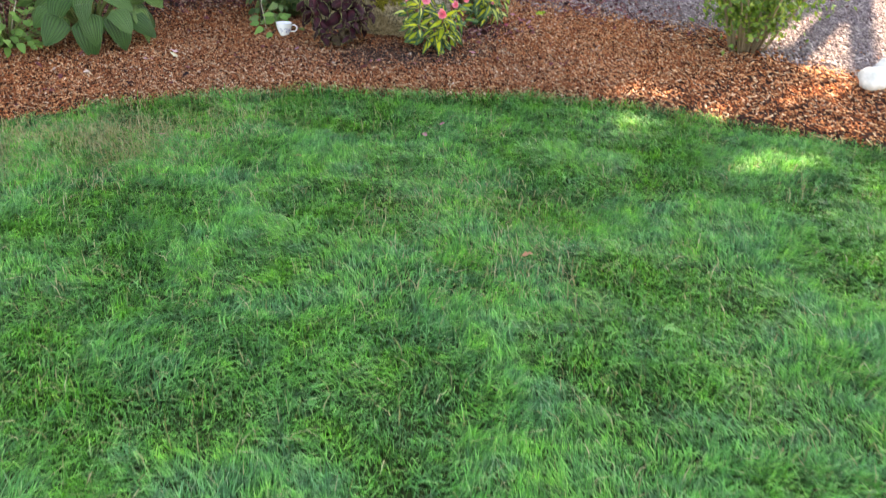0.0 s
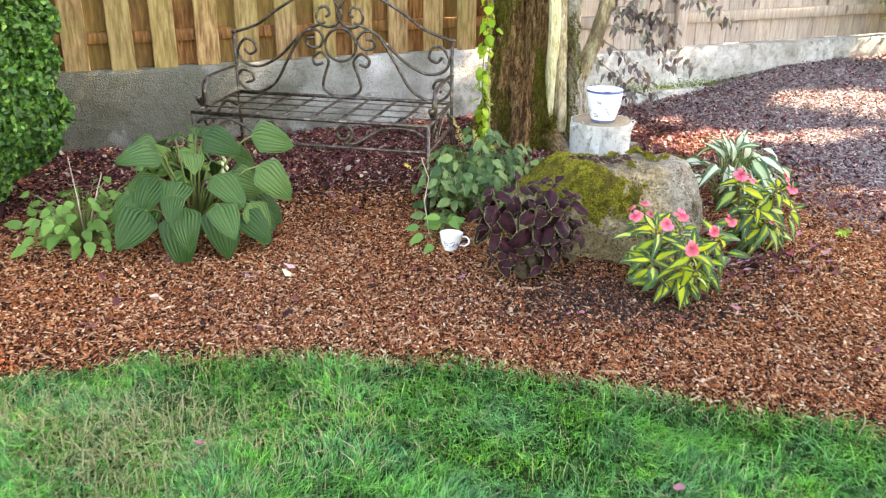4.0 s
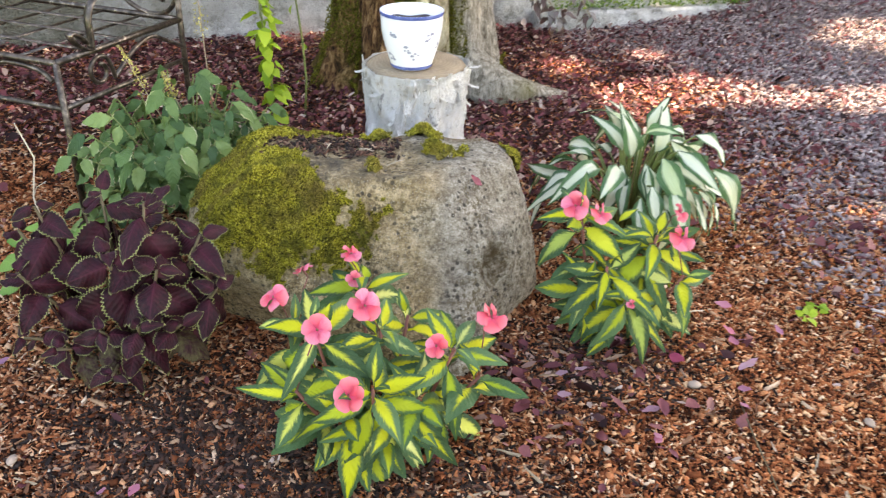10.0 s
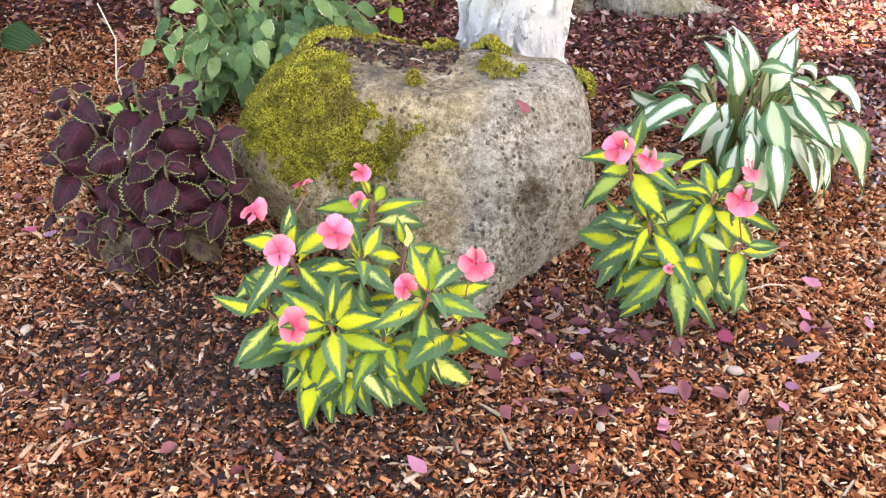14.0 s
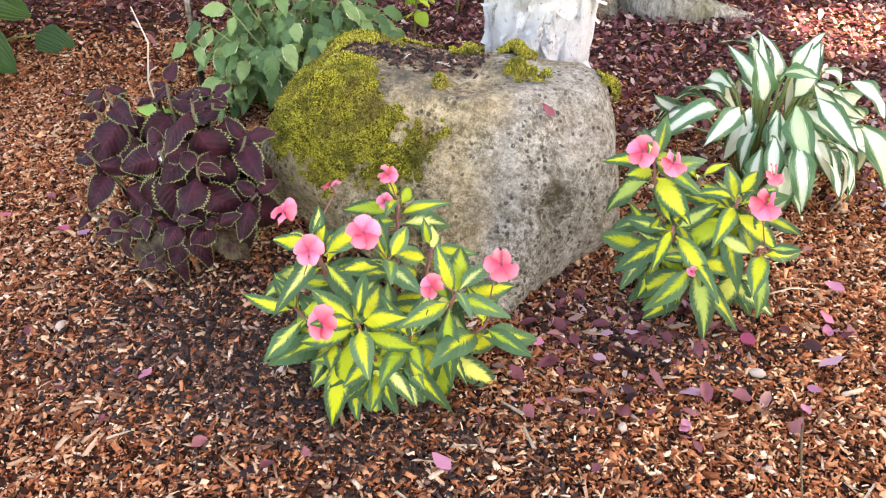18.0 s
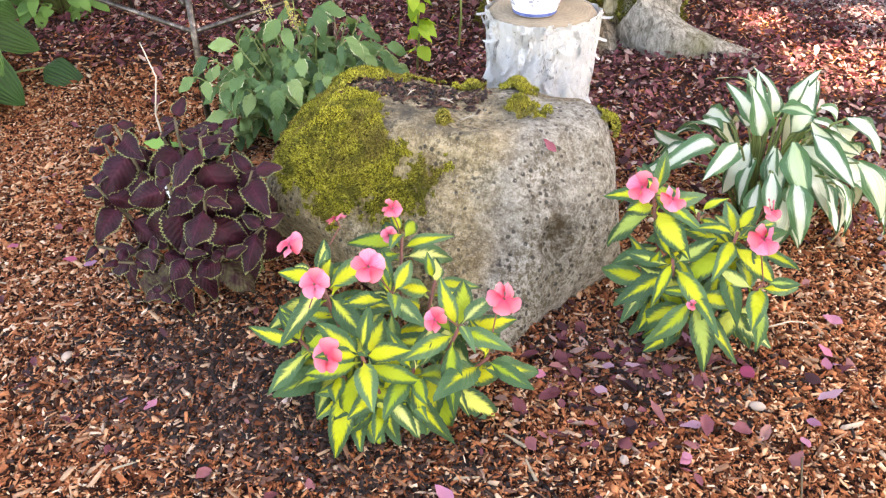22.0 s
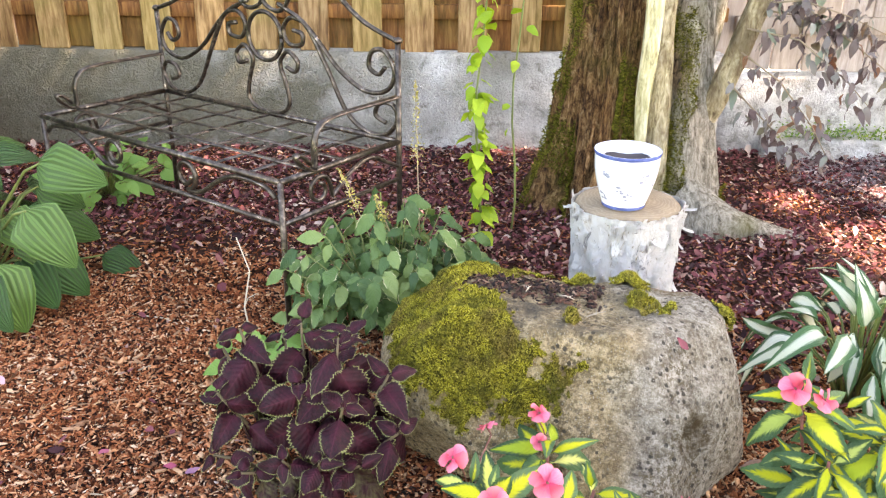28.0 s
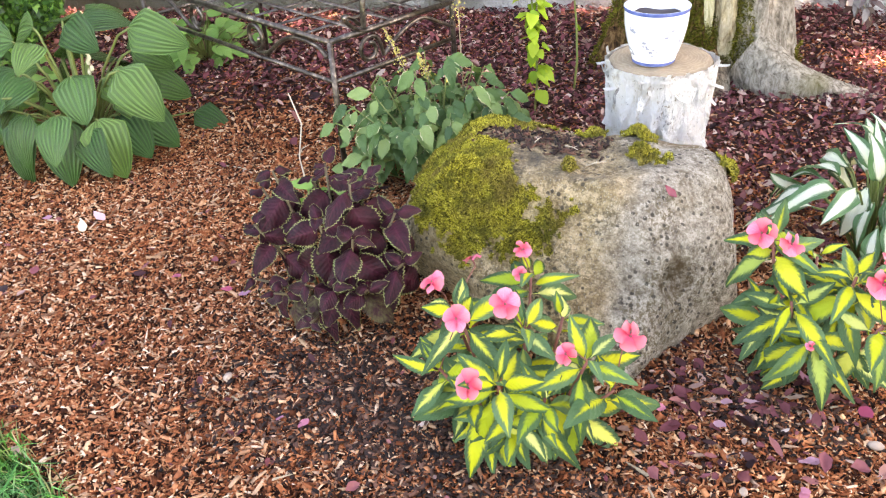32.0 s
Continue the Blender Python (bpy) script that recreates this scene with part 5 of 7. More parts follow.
def spiral(cx, cz, r, turns, start, grow, n=26):
    """Points of a scroll in the x-z plane, from its outer end inwards."""
    return [(cx + (r * (1 - grow * i / n)) * math.cos(start + turns * 2 * math.pi * i / n), cz + (r * (1 - grow * i / n)) * math.sin(start + turns * 2 * math.pi * i / n)) for i in range(n + 1)]


def bend(points, n=8):
    """A smooth line through plan points (x, z)."""
    out = []
    for k in range(len(points) - 1):
        p0, p1, p2, p3 = (Vector((*points[min(max(k + d, 0), len(points) - 1)], 0)) for d in (-1, 0, 1, 2))
        for i in range(n):
            f = i / n
            q = 0.5 * ((2 * p1) + (p2 - p0) * f + (2 * p0 - 5 * p1 + 4 * p2 - p3) * f * f + (3 * p1 - p0 - 3 * p2 + p3) * f ** 3)
            out.append((q.x, q.y))
    return out + [tuple(points[-1])]


def build_bench():
    W, D, S, P = BENCH_LEN, 0.482, 0.478, 0.770
    bench = thing("garden_bench", "dark bronzed wrought-iron garden bench with scrolled back, no cushion", "bench", m=BENCH)
    iron = MATS["iron"]

    def bar(name, pts, r=0.007, sides=8, label=""):
        return put(name, Geo().tube(pts, r, r, sides), iron, bench, label)

    for x in (-W, 0):
        bar("leg", [(x, 0, gz(-0.7, 0.6) - 0.02), (x, 0, 0.25), (x, 0, S)], 0.0085)
        bar("back_post", [(x, D, -0.02), (x, D, 0.4), (x, D, P)], 0.0085)
        put("finial", Geo().lathe([(0.0, -0.008), (0.013, -0.006), (0.015, 0.0), (0.010, 0.006), (0.0, 0.010)], 12, (x, D, P + 0.004)), iron, bench)
    for y in (0, D):
        bar("seat_rail", [(-W, y, S), (-W / 2, y, S), (0, y, S)], 0.009)
    for x in (-W, 0):
        bar("seat_rail", [(x, 0, S), (x, D / 2, S), (x, D, S)], 0.009)
        bar("side_rail", [(x, 0, 0.362), (x, D / 2, 0.362), (x, D, 0.362)], 0.007)
    bar("lower_rail", [(-W, 0, 0.362), (-W / 2, 0, 0.362), (0, 0, 0.362)], 0.007)
    flat = lambda p, q, name: put(name, Geo().tube([p, tuple((a + b) / 2 for a, b in zip(p, q)), q], 0.011, 0.011, 4, True, 0.3), iron, bench)
    for k in range(1, 8):
        flat((-W * k / 8, 0, S - 0.004), (-W * k / 8, D, S - 0.004), "seat_slat")
    for k in range(1, 4):
        flat((-W, D * k / 4, S + 0.003), (0, D * k / 4, S + 0.003), "seat_slat")
    # arms: a flat strap that drops to a curl on the seat rail
    for x in (-W, 0):
        line = [(D, 0.612), (D - 0.12, 0.612), (D - 0.26, 0.610), (D - 0.325, 0.598), (D - 0.352, 0.560), (D - 0.355, 0.51), (D - 0.36, 0.485)]
        pts = bend(line, 6) + [(D - 0.395 + 0.038 * (1 - 0.45 * i / 16) * math.cos(0.1 - i * 0.38), 0.512 + 0.032 * (1 - 0.45 * i / 16) * math.sin(-0.9 - i * 0.38)) for i in range(17)]
        put("armrest", Geo().tube([(x, a, b) for a, b in pts], 0.013, 0.013, 6, True, 0.42), iron, bench)
        side = [(0.09 + u, 0.42 + v) for u, v in spiral(0.05, 0.0, 0.042, 1.2, 0.2, 0.55)][::-1] + bend([(0.19, 0.39), (0.27, 0.44), (0.35, 0.46), (0.42, 0.43), (D, 0.40)], 5)
        bar("side_scroll", [(x, a, b) for a, b in side], 0.006)
    # front apron: long s-scrolls between seat rail and lower rail
    for c, sgn in ((-0.22, 1), (-0.52, 1), (-W + 0.22, -1), (-W + 0.36, -1)):
        if c in (-0.52, -W + 0.36):
            continue
        curl = spiral(c - sgn * 0.16, 0.425, 0.045, 1.25, math.pi * 1.5, 0.5)
        if sgn < 0:
            curl = [(2 * (c + 0.16) - px, pz) for px, pz in curl]
        tail = bend([(curl[0][0], curl[0][1]), (c - sgn * 0.10, 0.385), (c - sgn * 0.02, 0.435), (c + sgn * 0.06, 0.462), (c + sgn * 0.16, 0.455), (c + sgn * 0.20, 0.43)], 6)
        bar("apron_scroll", [(a, 0, b) for a, b in curl[::-1] + tail[1:]], 0.007)
    # back panel: bell-shaped outline, central lyre and paired scrolls, drawn for one half and mirrored
    half = W / 2
    y = D
    for sgn in (-1, 1):
        fx = lambda u: -half + sgn * u

        def line(name, pts, r=0.0072):
            return bar(name, [(fx(a), y, b) for a, b in pts], r)

        line("top_rail", bend([(half, P), (0.42, P + 0.045), (0.30, P + 0.125), (0.17, P + 0.195), (0.10, P + 0.210), (0.045, P + 0.190), (0.012, P + 0.15)], 8))
        line("back_scroll", bend([(0.012, P + 0.15), (-0.01, P + 0.10), (0.02, P + 0.055), (0.075, P + 0.045), (0.115, P + 0.08), (0.105, P + 0.125), (0.065, P + 0.135), (0.05, P + 0.105), (0.07, P + 0.09)], 8))
        line("back_brace", bend([(0.131, P - 0.009), (0.169, P - 0.018), (0.163, P - 0.05), (0.11, P - 0.053), (0.087, P - 0.01), (0.122, P + 0.028), (0.19, P + 0.008), (0.267, P - 0.107), (0.345, P - 0.235), (0.43, P - 0.283), (0.505, P - 0.275), (0.545, P - 0.225), (0.525, P - 0.185), (0.475, P - 0.19), (0.46, P - 0.225), (0.50, P - 0.243)], 8))
        line("back_scroll", bend([(0.07, P + 0.066), (0.165, P + 0.026), (0.235, P - 0.03), (0.315, P - 0.105), (0.42, P - 0.158), (0.505, P - 0.145), (0.535, P - 0.09), (0.50, P - 0.033), (0.452, P - 0.038), (0.438, P - 0.082), (0.474, P - 0.102), (0.50, P - 0.078)], 8))
        line("lyre", bend([(0.0, S + 0.004), (0.06, S + 0.012), (0.096, S + 0.048), (0.084, S + 0.11), (0.064, S + 0.165), (0.075, S + 0.195), (0.105, S + 0.214), (0.142, S + 0.186), (0.13, S + 0.154), (0.092, S + 0.164)], 8))
    bar("back_ring", [(-half + 0.077 * math.cos(k * math.pi / 18), y, P - 0.04 + 0.077 * math.sin(k * math.pi / 18)) for k in range(37)], 0.0072)
    return bench


build_bench()


# ---- moss on the boulder ----
TUFTS = ((0.215, 0.30, 0.028), (0.252, 0.258, 0.013), (0.078, 0.181, 0.015), (0.195, 0.395, 0.026), (0.09, 0.405, 0.026), (0.28, 0.265, 0.014), (0.41, 0.37, 0.022))


def build_moss():
    rng = np.random.default_rng(3)
    me = STONE.data
    c, nrm, area = np.empty(len(me.polygons) * 3), np.empty(len(me.polygons) * 3), np.empty(len(me.polygons))
    me.polygons.foreach_get("center", c)
    me.polygons.foreach_get("normal", nrm)
    me.polygons.foreach_get("area", area)
    c, nrm = c.reshape(-1, 3), nrm.reshape(-1, 3)
    wob = np.array([noise.noise(Vector(p) * 9) for p in c]) * 0.09 + np.array([noise.noise(Vector(p) * 30) for p in c]) * 0.06 + np.array([noise.noise(Vector(p) * 75) for p in c]) * 0.05
    x, y, z = c.T
    main = (x + wob < 0.055 - 0.14 * smooth_step(0.33, 0.375, z)) & (z > 0.225 + 0.7 * wob + 0.02 * smooth_step(-0.1, 0.05, x) + 0.03 * smooth_step(-0.20, -0.30, x)) & (nrm[:, 1] < 0.75) & (nrm[:, 2] > -0.25)
    ridge = (z > 0.33) & (y + wob > 0.385) & (x < -0.02) & (x > -0.25)
    for cx, cy, r in TUFTS:
        ridge |= (np.hypot(x - cx, y - cy) + 0.3 * wob < r) & (z > 0.3)
    bare = (z > 0.35) & (y + wob < 0.34) & (y + wob > 0.24) & (x > -0.16)
    mask = (main | ridge) & ~(bare & main)
    # a soft lumpy cushion with a few domed tufts, then its many small fronds
    def swell(q):
        lift = 0.006 + 0.007 * noise.noise(q * 30) + 0.007 * noise.noise(q * 75 + Vector((3, 1, 2)))
        for cx, cy, r in TUFTS:
            lift = max(lift, 0.026 * (1 - ((q.x - cx) ** 2 + (q.y - cy) ** 2) / (r * 1.15) ** 2))
        return max(0.001, lift)

    keep = np.nonzero(mask)[0]
    g = Geo()
    for k in keep:
        p = me.polygons[k]
        q = [me.vertices[i].co + me.vertices[i].normal * swell(me.vertices[i].co) for i in p.vertices]
        g.add([tuple(v) for v in q], [tuple(range(len(q)))])
    put("moss_cushion", g, MATS["moss_bed"], ROCK, "thick olive and yellow-green moss")
    prob = area[keep] / area[keep].sum()
    pick = rng.choice(keep, 90000, p=prob)
    span = np.sqrt(area[pick])[:, None] * 0.75
    jit = rng.uniform(-1, 1, (len(pick), 3)) * span
    jit -= nrm[pick] * (jit * nrm[pick]).sum(1)[:, None]
    P = c[pick] + jit
    P += nrm[pick] * np.array([swell(Vector(p)) for p in P])[:, None]
    d = nrm[pick] * 0.8 + rng.normal(0, 0.6, (len(pick), 3)) + np.array([0, 0, 0.3])
    d /= np.linalg.norm(d, axis=1)[:, None]
    s = np.cross(d, rng.normal(0, 1, (len(pick), 3)))
    s /= np.linalg.norm(s, axis=1)[:, None]
    L = rng.uniform(0.003, 0.008, (len(pick), 1))
    V = np.stack([P - s * 0.0014, P + s * 0.0014, P + d * L], 1).reshape(-1, 3)
    F = np.arange(len(V)).reshape(-1, 3)
    ob = bulk("moss_frond", V, F, MATS["moss"])
    ob.parent = ROCK
    # crumbs of soil and bark lying on the crown
    x, y = rng.uniform(-0.17, 0.14, 420), rng.uniform(0.25, 0.37, 420)
    dist = [np.argmin((c[:, 0] - a) ** 2 + (c[:, 1] - b) ** 2 - 0.02 * c[:, 2]) for a, b in zip(x, y)]
    V, F = chips(rng, c[dist, 0], c[dist, 1], c[dist, 2] + 0.003, rng.uniform(0.005, 0.02, 420), rng.uniform(0.003, 0.007, 420), rng.uniform(0.002, 0.004, 420))
    ob = bulk("crumb", V, F, MATS["damp"])
    ob.parent = ROCK


build_moss()


def bark_moss(parent, target, n, seed, test):
    rng = np.random.default_rng(seed)
    me = target.data
    c, nrm, area = np.empty(len(me.polygons) * 3), np.empty(len(me.polygons) * 3), np.empty(len(me.polygons))
    me.polygons.foreach_get("center", c)
    me.polygons.foreach_get("normal", nrm)
    me.polygons.foreach_get("area", area)
    c, nrm = c.reshape(-1, 3), nrm.reshape(-1, 3)
    wob = np.array([noise.noise(Vector((p[0] * 7, p[1] * 7, p[2] * 3))) for p in c])
    keep = np.nonzero(test(c, wob))[0]
    pick = rng.choice(keep, n, p=area[keep] / area[keep].sum())
    span = np.sqrt(area[pick])[:, None] * 0.8
    jit = rng.uniform(-1, 1, (n, 3)) * span
    jit -= nrm[pick] * (jit * nrm[pick]).sum(1)[:, None]
    P = c[pick] + jit + nrm[pick] * 0.001
    d = nrm[pick] + rng.normal(0, 0.5, (n, 3))
    d /= np.linalg.norm(d, axis=1)[:, None]
    s = np.cross(d, rng.normal(0, 1, (n, 3)))
    s /= np.linalg.norm(s, axis=1)[:, None]
    lump = np.array([noise.noise(Vector(p) * 28) for p in P])[:, None]
    P = P + nrm[pick] * np.clip(0.008 + 0.030 * lump, 0, 0.03)
    L = rng.uniform(0.005, 0.014, (n, 1))
    V = np.stack([P - s * 0.0022, P + s * 0.0022, P + d * L], 1).reshape(-1, 3)
    ob = bulk("moss", V, np.arange(len(V)).reshape(-1, 3), MATS["tree_moss"])
    ob.parent = parent
    tagged(ob, "dark green moss in the bark furrows")


TRUNKS = [o for o in TREE.children if o.name.startswith("trunk")]
bark_moss(TREE, TRUNKS[0], 76000, 5, lambda c, w: (c[:, 2] > 0.0) & (c[:, 2] < 1.2) & (c[:, 1] < 1.9) & (w + 0.28 * np.exp(-((c[:, 0] - 0.16) / 0.06) ** 2) + 0.22 * np.exp(-((c[:, 0] + 0.05) / 0.05) ** 2) - 0.04 * c[:, 2] > 0.0))
bark_moss(TREE, TRUNKS[1], 16000, 6, lambda c, w: (c[:, 2] > 0.02) & (c[:, 2] < 0.8) & (c[:, 1] < 1.8) & (w + 0.30 * np.exp(-((c[:, 0] - 0.28) / 0.05) ** 2) > 0.22))


# ---- bedding plants ----
def variants(name, mat, count, make):
    return [make(k).mesh(name, MATS[mat]) for k in range(count)]


def petal_shape(u):
    """Narrow at the claw, broad and round at the outer end."""
    return min(1.0, 0.12 + 1.55 * u) * math.sqrt(max(0.0, 1 - max(0.0, (u - 0.58) / 0.42) ** 2.4))


def pointed(u):
    """A short stalk, broadest before the middle, drawn out into a sharp tip."""
    if u < 0.10:
        return 0.09
    k = (u - 0.10) / 0.90
    return 0.09 + 3.05 * k ** 0.74 * (1.0 - k) ** 1.08


def whorl(plant, leaves, rng, head, count, size, lean_to=-90, lean=22, spread=62):
    """A shoot's end: small upright leaves inside, longer spreading and drooping ones outside."""
    top = Vector(head)
    tilt = Matrix.Rotation(radians(lean_to), 4, "Z") @ Matrix.Rotation(radians(lean), 4, "Y") @ Matrix.Rotation(radians(-lean_to), 4, "Z")
    turn = rng.uniform(0, 360)
    for k in range(count):
        f = k / max(1, count - 1)
        yaw = turn + k * 137.5 + rng.uniform(-22, 22)
        pitch = 60 - (spread + 12) * f ** 0.75 + rng.uniform(-18, 18)
        grow = size * (0.50 + 0.58 * f ** 0.6) * rng.uniform(0.86, 1.12)
        off = tilt @ Vector((math.cos(radians(yaw)) * 0.006, math.sin(radians(yaw)) * 0.006, 0.006 - 0.055 * f))
        put("leaf", rng.choice(leaves), None, plant, m=aim_lit(top + off, yaw, pitch, rng.uniform(-24, 24), grow, tilt))


def build_impatiens():
    leaves = variants("leaf", "impatiens", 6, lambda k: leaf_geo(0.114, (0.042, 0.037, 0.046, 0.040, 0.044, 0.036)[k], pointed, 0.16 + 0.16 * k, 0.36, 26, 8, 0.045, 0.030, 0.14, k))
    petals = variants("petal", "petal", 3, lambda k: leaf_geo(0.029, 0.030, petal_shape, 0.06 + 0.16 * k, 0.16, 9, 8, 0, 0.07, 0.12, k))
    core = Geo().lathe([(0.0, 0.004), (0.0025, 0.003), (0.003, 0.0), (0.0015, -0.012), (0.0, -0.02)], 8).mesh("flower", MATS["red_stem"])
    # heads: place, leaves, size, lean; blooms: place, facing, tilt, size
    specs = (
        ("pink-flowered impatiens with yellow and green variegated leaves before the boulder", (0.085, -0.22),
         ((0.088, -0.378, 0.222, 12, 1.0, 22), (-0.015, -0.275, 0.272, 11, 1.0, 20), (0.100, -0.245, 0.248, 10, 0.95, 18), (0.228, -0.285, 0.232, 11, 1.0, 22), (0.062, -0.062, 0.242, 9, 0.95, 16), (0.165, -0.345, 0.175, 8, 0.88, 26), (-0.045, -0.320, 0.175, 7, 1.0, 30), (0.040, -0.365, 0.160, 7, 1.0, 32), (0.150, -0.150, 0.215, 7, 0.95, 14), (0.275, -0.275, 0.165, 6, 1.1, 30), (-0.060, -0.200, 0.225, 6, 0.95, 18), (0.110, -0.370, 0.140, 6, 0.9, 34)),
         ((0.053, -0.412, 0.245, -95, 62, 1.0), (-0.003, -0.316, 0.302, -85, 55, 1.0), (0.071, -0.272, 0.314, -70, 42, 1.05), (0.197, -0.302, 0.258, -100, 60, 0.78), (0.284, -0.243, 0.270, -45, 55, 1.05), (0.039, -0.043, 0.280, -60, 25, 0.80), (0.043, -0.080, 0.257, -70, 60, 0.6), (-0.075, -0.230, 0.304, -130, 40, 0.95), (-0.035, -0.125, 0.290, 150, 40, 0.75))),
        ("pink-flowered variegated impatiens beside the white-centred hosta", (0.62, 0.12),
         ((0.510, 0.065, 0.325, 12, 1.0, 14), (0.560, -0.005, 0.232, 9, 1.0, 26), (0.665, 0.025, 0.288, 11, 0.95, 16), (0.603, -0.028, 0.175, 9, 1.05, 36), (0.725, 0.000, 0.205, 7, 0.95, 28), (0.520, 0.020, 0.190, 6, 0.95, 28), (0.600, 0.110, 0.270, 7, 0.9, 6), (0.700, 0.100, 0.240, 6, 0.9, 6)),
         ((0.491, 0.042, 0.350, -100, 55, 1.05), (0.534, 0.050, 0.325, -40, 55, 0.95), (0.700, 0.010, 0.290, -60, 55, 1.1), (0.705, 0.065, 0.318, -30, 60, 0.75), (0.603, -0.045, 0.172, -90, 60, 0.35))))
    for n, (label, base, heads, blooms) in enumerate(specs):
        rng = random.Random(46 + n)
        plant = thing("impatiens_plant", label, "flowering plant", "impatiens in the bed")
        bx, by = base
        for hx, hy, hz, count, s, lean in heads:
            top = Vector((hx, hy, hz + 0.004))
            foot = Vector((bx + (hx - bx) * 0.25, by + (hy - by) * 0.25, gz(bx, by) - 0.01))
            mid = foot.lerp(top, 0.5) + Vector(((hx - bx) * 0.12, (hy - by) * 0.12, 0.02))
            put("stem", Geo().tube([foot, mid, top], 0.004, 0.003, 6), MATS["red_stem"], plant)
            out = math.degrees(math.atan2(hy - by, hx - bx))
            whorl(plant, leaves, rng, top, count, s, out, lean)
            # older leaves lower on the stem, spread outwards
            for k in range(4):
                yaw = out + rng.uniform(-85, 85)
                p = top.lerp(foot, rng.uniform(0.3, 0.6))
                put("leaf", rng.choice(leaves), None, plant, m=aim_lit(p, yaw, rng.uniform(-40, 5), rng.uniform(-25, 25), s * rng.uniform(0.8, 1.05)))
        for x, y, z, yaw, tilt, size in blooms:
            foot = min(heads, key=lambda h: (h[0] - x) ** 2 + (h[1] - y) ** 2)
            put("flower_stalk", Geo().tube([foot[:3], ((foot[0] + x) / 2, (foot[1] + y) / 2, (foot[2] + z) / 2 + 0.006), (x, y, z)], 0.0014, 0.0012, 5), MATS["red_stem"], plant)
            m = Vector((math.cos(radians(yaw)) * math.sin(radians(tilt)), math.sin(radians(yaw)) * math.sin(radians(tilt)), math.cos(radians(tilt))))
            q = m.to_track_quat("Z", "Y").to_euler()
            flower_at(plant, tuple(Vector((x, y, z)) + m * 0.016), q, size, petals, core, rng)


def flower_at(parent, p, turn, size, petals, core, rng):
    eye = put("flower", core, None, parent, "pink five-petalled bloom", m=Matrix.LocRotScale(p, turn, None))
    for k in range(5):
        put("petal", petals[(k * 2) % len(petals)], None, eye, m=pose(0, 0, 0.0006 * k, 0, 0, k * 72 + rng.uniform(-7, 7)) @ pose(0, 0, 0, rng.uniform(-4, 14), 24 + rng.uniform(-8, 8), 0) @ Matrix.Scale(size * rng.uniform(0.90, 1.06), 4))


build_impatiens()


def scalloped(u):
    """A short stalk, a broad rounded foot and a blunt point."""
    if u < 0.07:
        return 0.07
    k = (u - 0.07) / 0.93
    return max(0.07, math.sin(math.pi * min(1.0, k * 0.97 + 0.03) ** 0.60) ** 0.72)


def build_coleus():
    rng = random.Random(79)
    leaves = variants("leaf", "coleus", 6, lambda k: leaf_geo(0.100, (0.064, 0.072, 0.060, 0.068, 0.058, 0.070)[k], scalloped, 0.18 + 0.16 * k, (0.3, -0.5, 0.5, -0.35, 0.2, -0.6)[k], 30, 8, 0.08, 0.06, 0.10, k))
    faded = variants("leaf", "old_coleus", 3, lambda k: leaf_geo(0.096, (0.060, 0.066, 0.058)[k], scalloped, 0.35 + 0.2 * k, -0.4, 26, 8, 0.08, 0.06, 0.06, k + 7))
    plant = thing("coleus_plant", "dark purple coleus with scalloped lime-edged leaves beside the boulder", "foliage plant")
    cx, cy = -0.42, 0.02
    # shoots: top, pairs of leaves, size of the largest
    shoots = ((-0.555, 0.000, 0.375, 4, 1.05), (-0.335, -0.050, 0.405, 5, 1.2), (-0.445, 0.045, 0.385, 4, 1.0), (-0.245, -0.035, 0.330, 5, 1.2), (-0.405, -0.085, 0.320, 4, 1.1), (-0.310, -0.115, 0.300, 5, 1.2), (-0.345, -0.160, 0.205, 4, 0.95), (-0.590, -0.060, 0.265, 4, 1.0), (-0.420, -0.150, 0.190, 3, 0.9), (-0.215, -0.080, 0.235, 4, 1.1), (-0.350, 0.050, 0.365, 4, 1.1), (-0.505, -0.150, 0.150, 3, 0.8), (-0.275, -0.140, 0.195, 3, 1.0), (-0.605, 0.020, 0.315, 4, 1.05), (-0.490, 0.060, 0.340, 3, 0.9), (-0.580, -0.110, 0.150, 3, 0.8), (-0.400, -0.185, 0.115, 3, 0.75))
    for hx, hy, hz, pairs, big in shoots:
        top = Vector((hx, hy, hz))
        foot = Vector((cx + (hx - cx) * 0.35, cy + (hy - cy) * 0.35, gz(cx, cy) - 0.01))
        mid = foot.lerp(top, 0.55) + Vector((0, 0, 0.025))
        put("stem", Geo().tube([foot, mid, top], 0.0045, 0.0028, 6), MATS["dusky_stem"], plant)
        out = math.degrees(math.atan2(hy - cy - 0.05, hx - cx))
        turn = out + rng.uniform(20, 70)
        for tier in range(pairs):
            drop = 0.030 * tier ** 1.15
            p0 = top.lerp(mid, min(1.0, drop / max(0.05, (top - mid).length)))
            for side in (0, 180):
                yaw = turn + side + tier * 90 + rng.uniform(-16, 16)
                facing = math.cos(radians(yaw - out))
                pitch = (28, 2, -26, -44, -56)[tier] - 8 * facing + rng.uniform(-18, 18)
                grow = big * (0.42, 0.70, 0.95, 1.0, 0.9)[tier] * rng.uniform(0.85, 1.12)
                kinds = faded if p0.z < 0.20 and tier > 1 and rng.random() < 0.45 else leaves
                d = Vector((math.cos(radians(yaw)), math.sin(radians(yaw)), 0))
                put("leaf", rng.choice(kinds), None, plant, m=aim_lit(p0 + d * 0.003, yaw, pitch, rng.uniform(-30, 30), grow))


build_coleus()


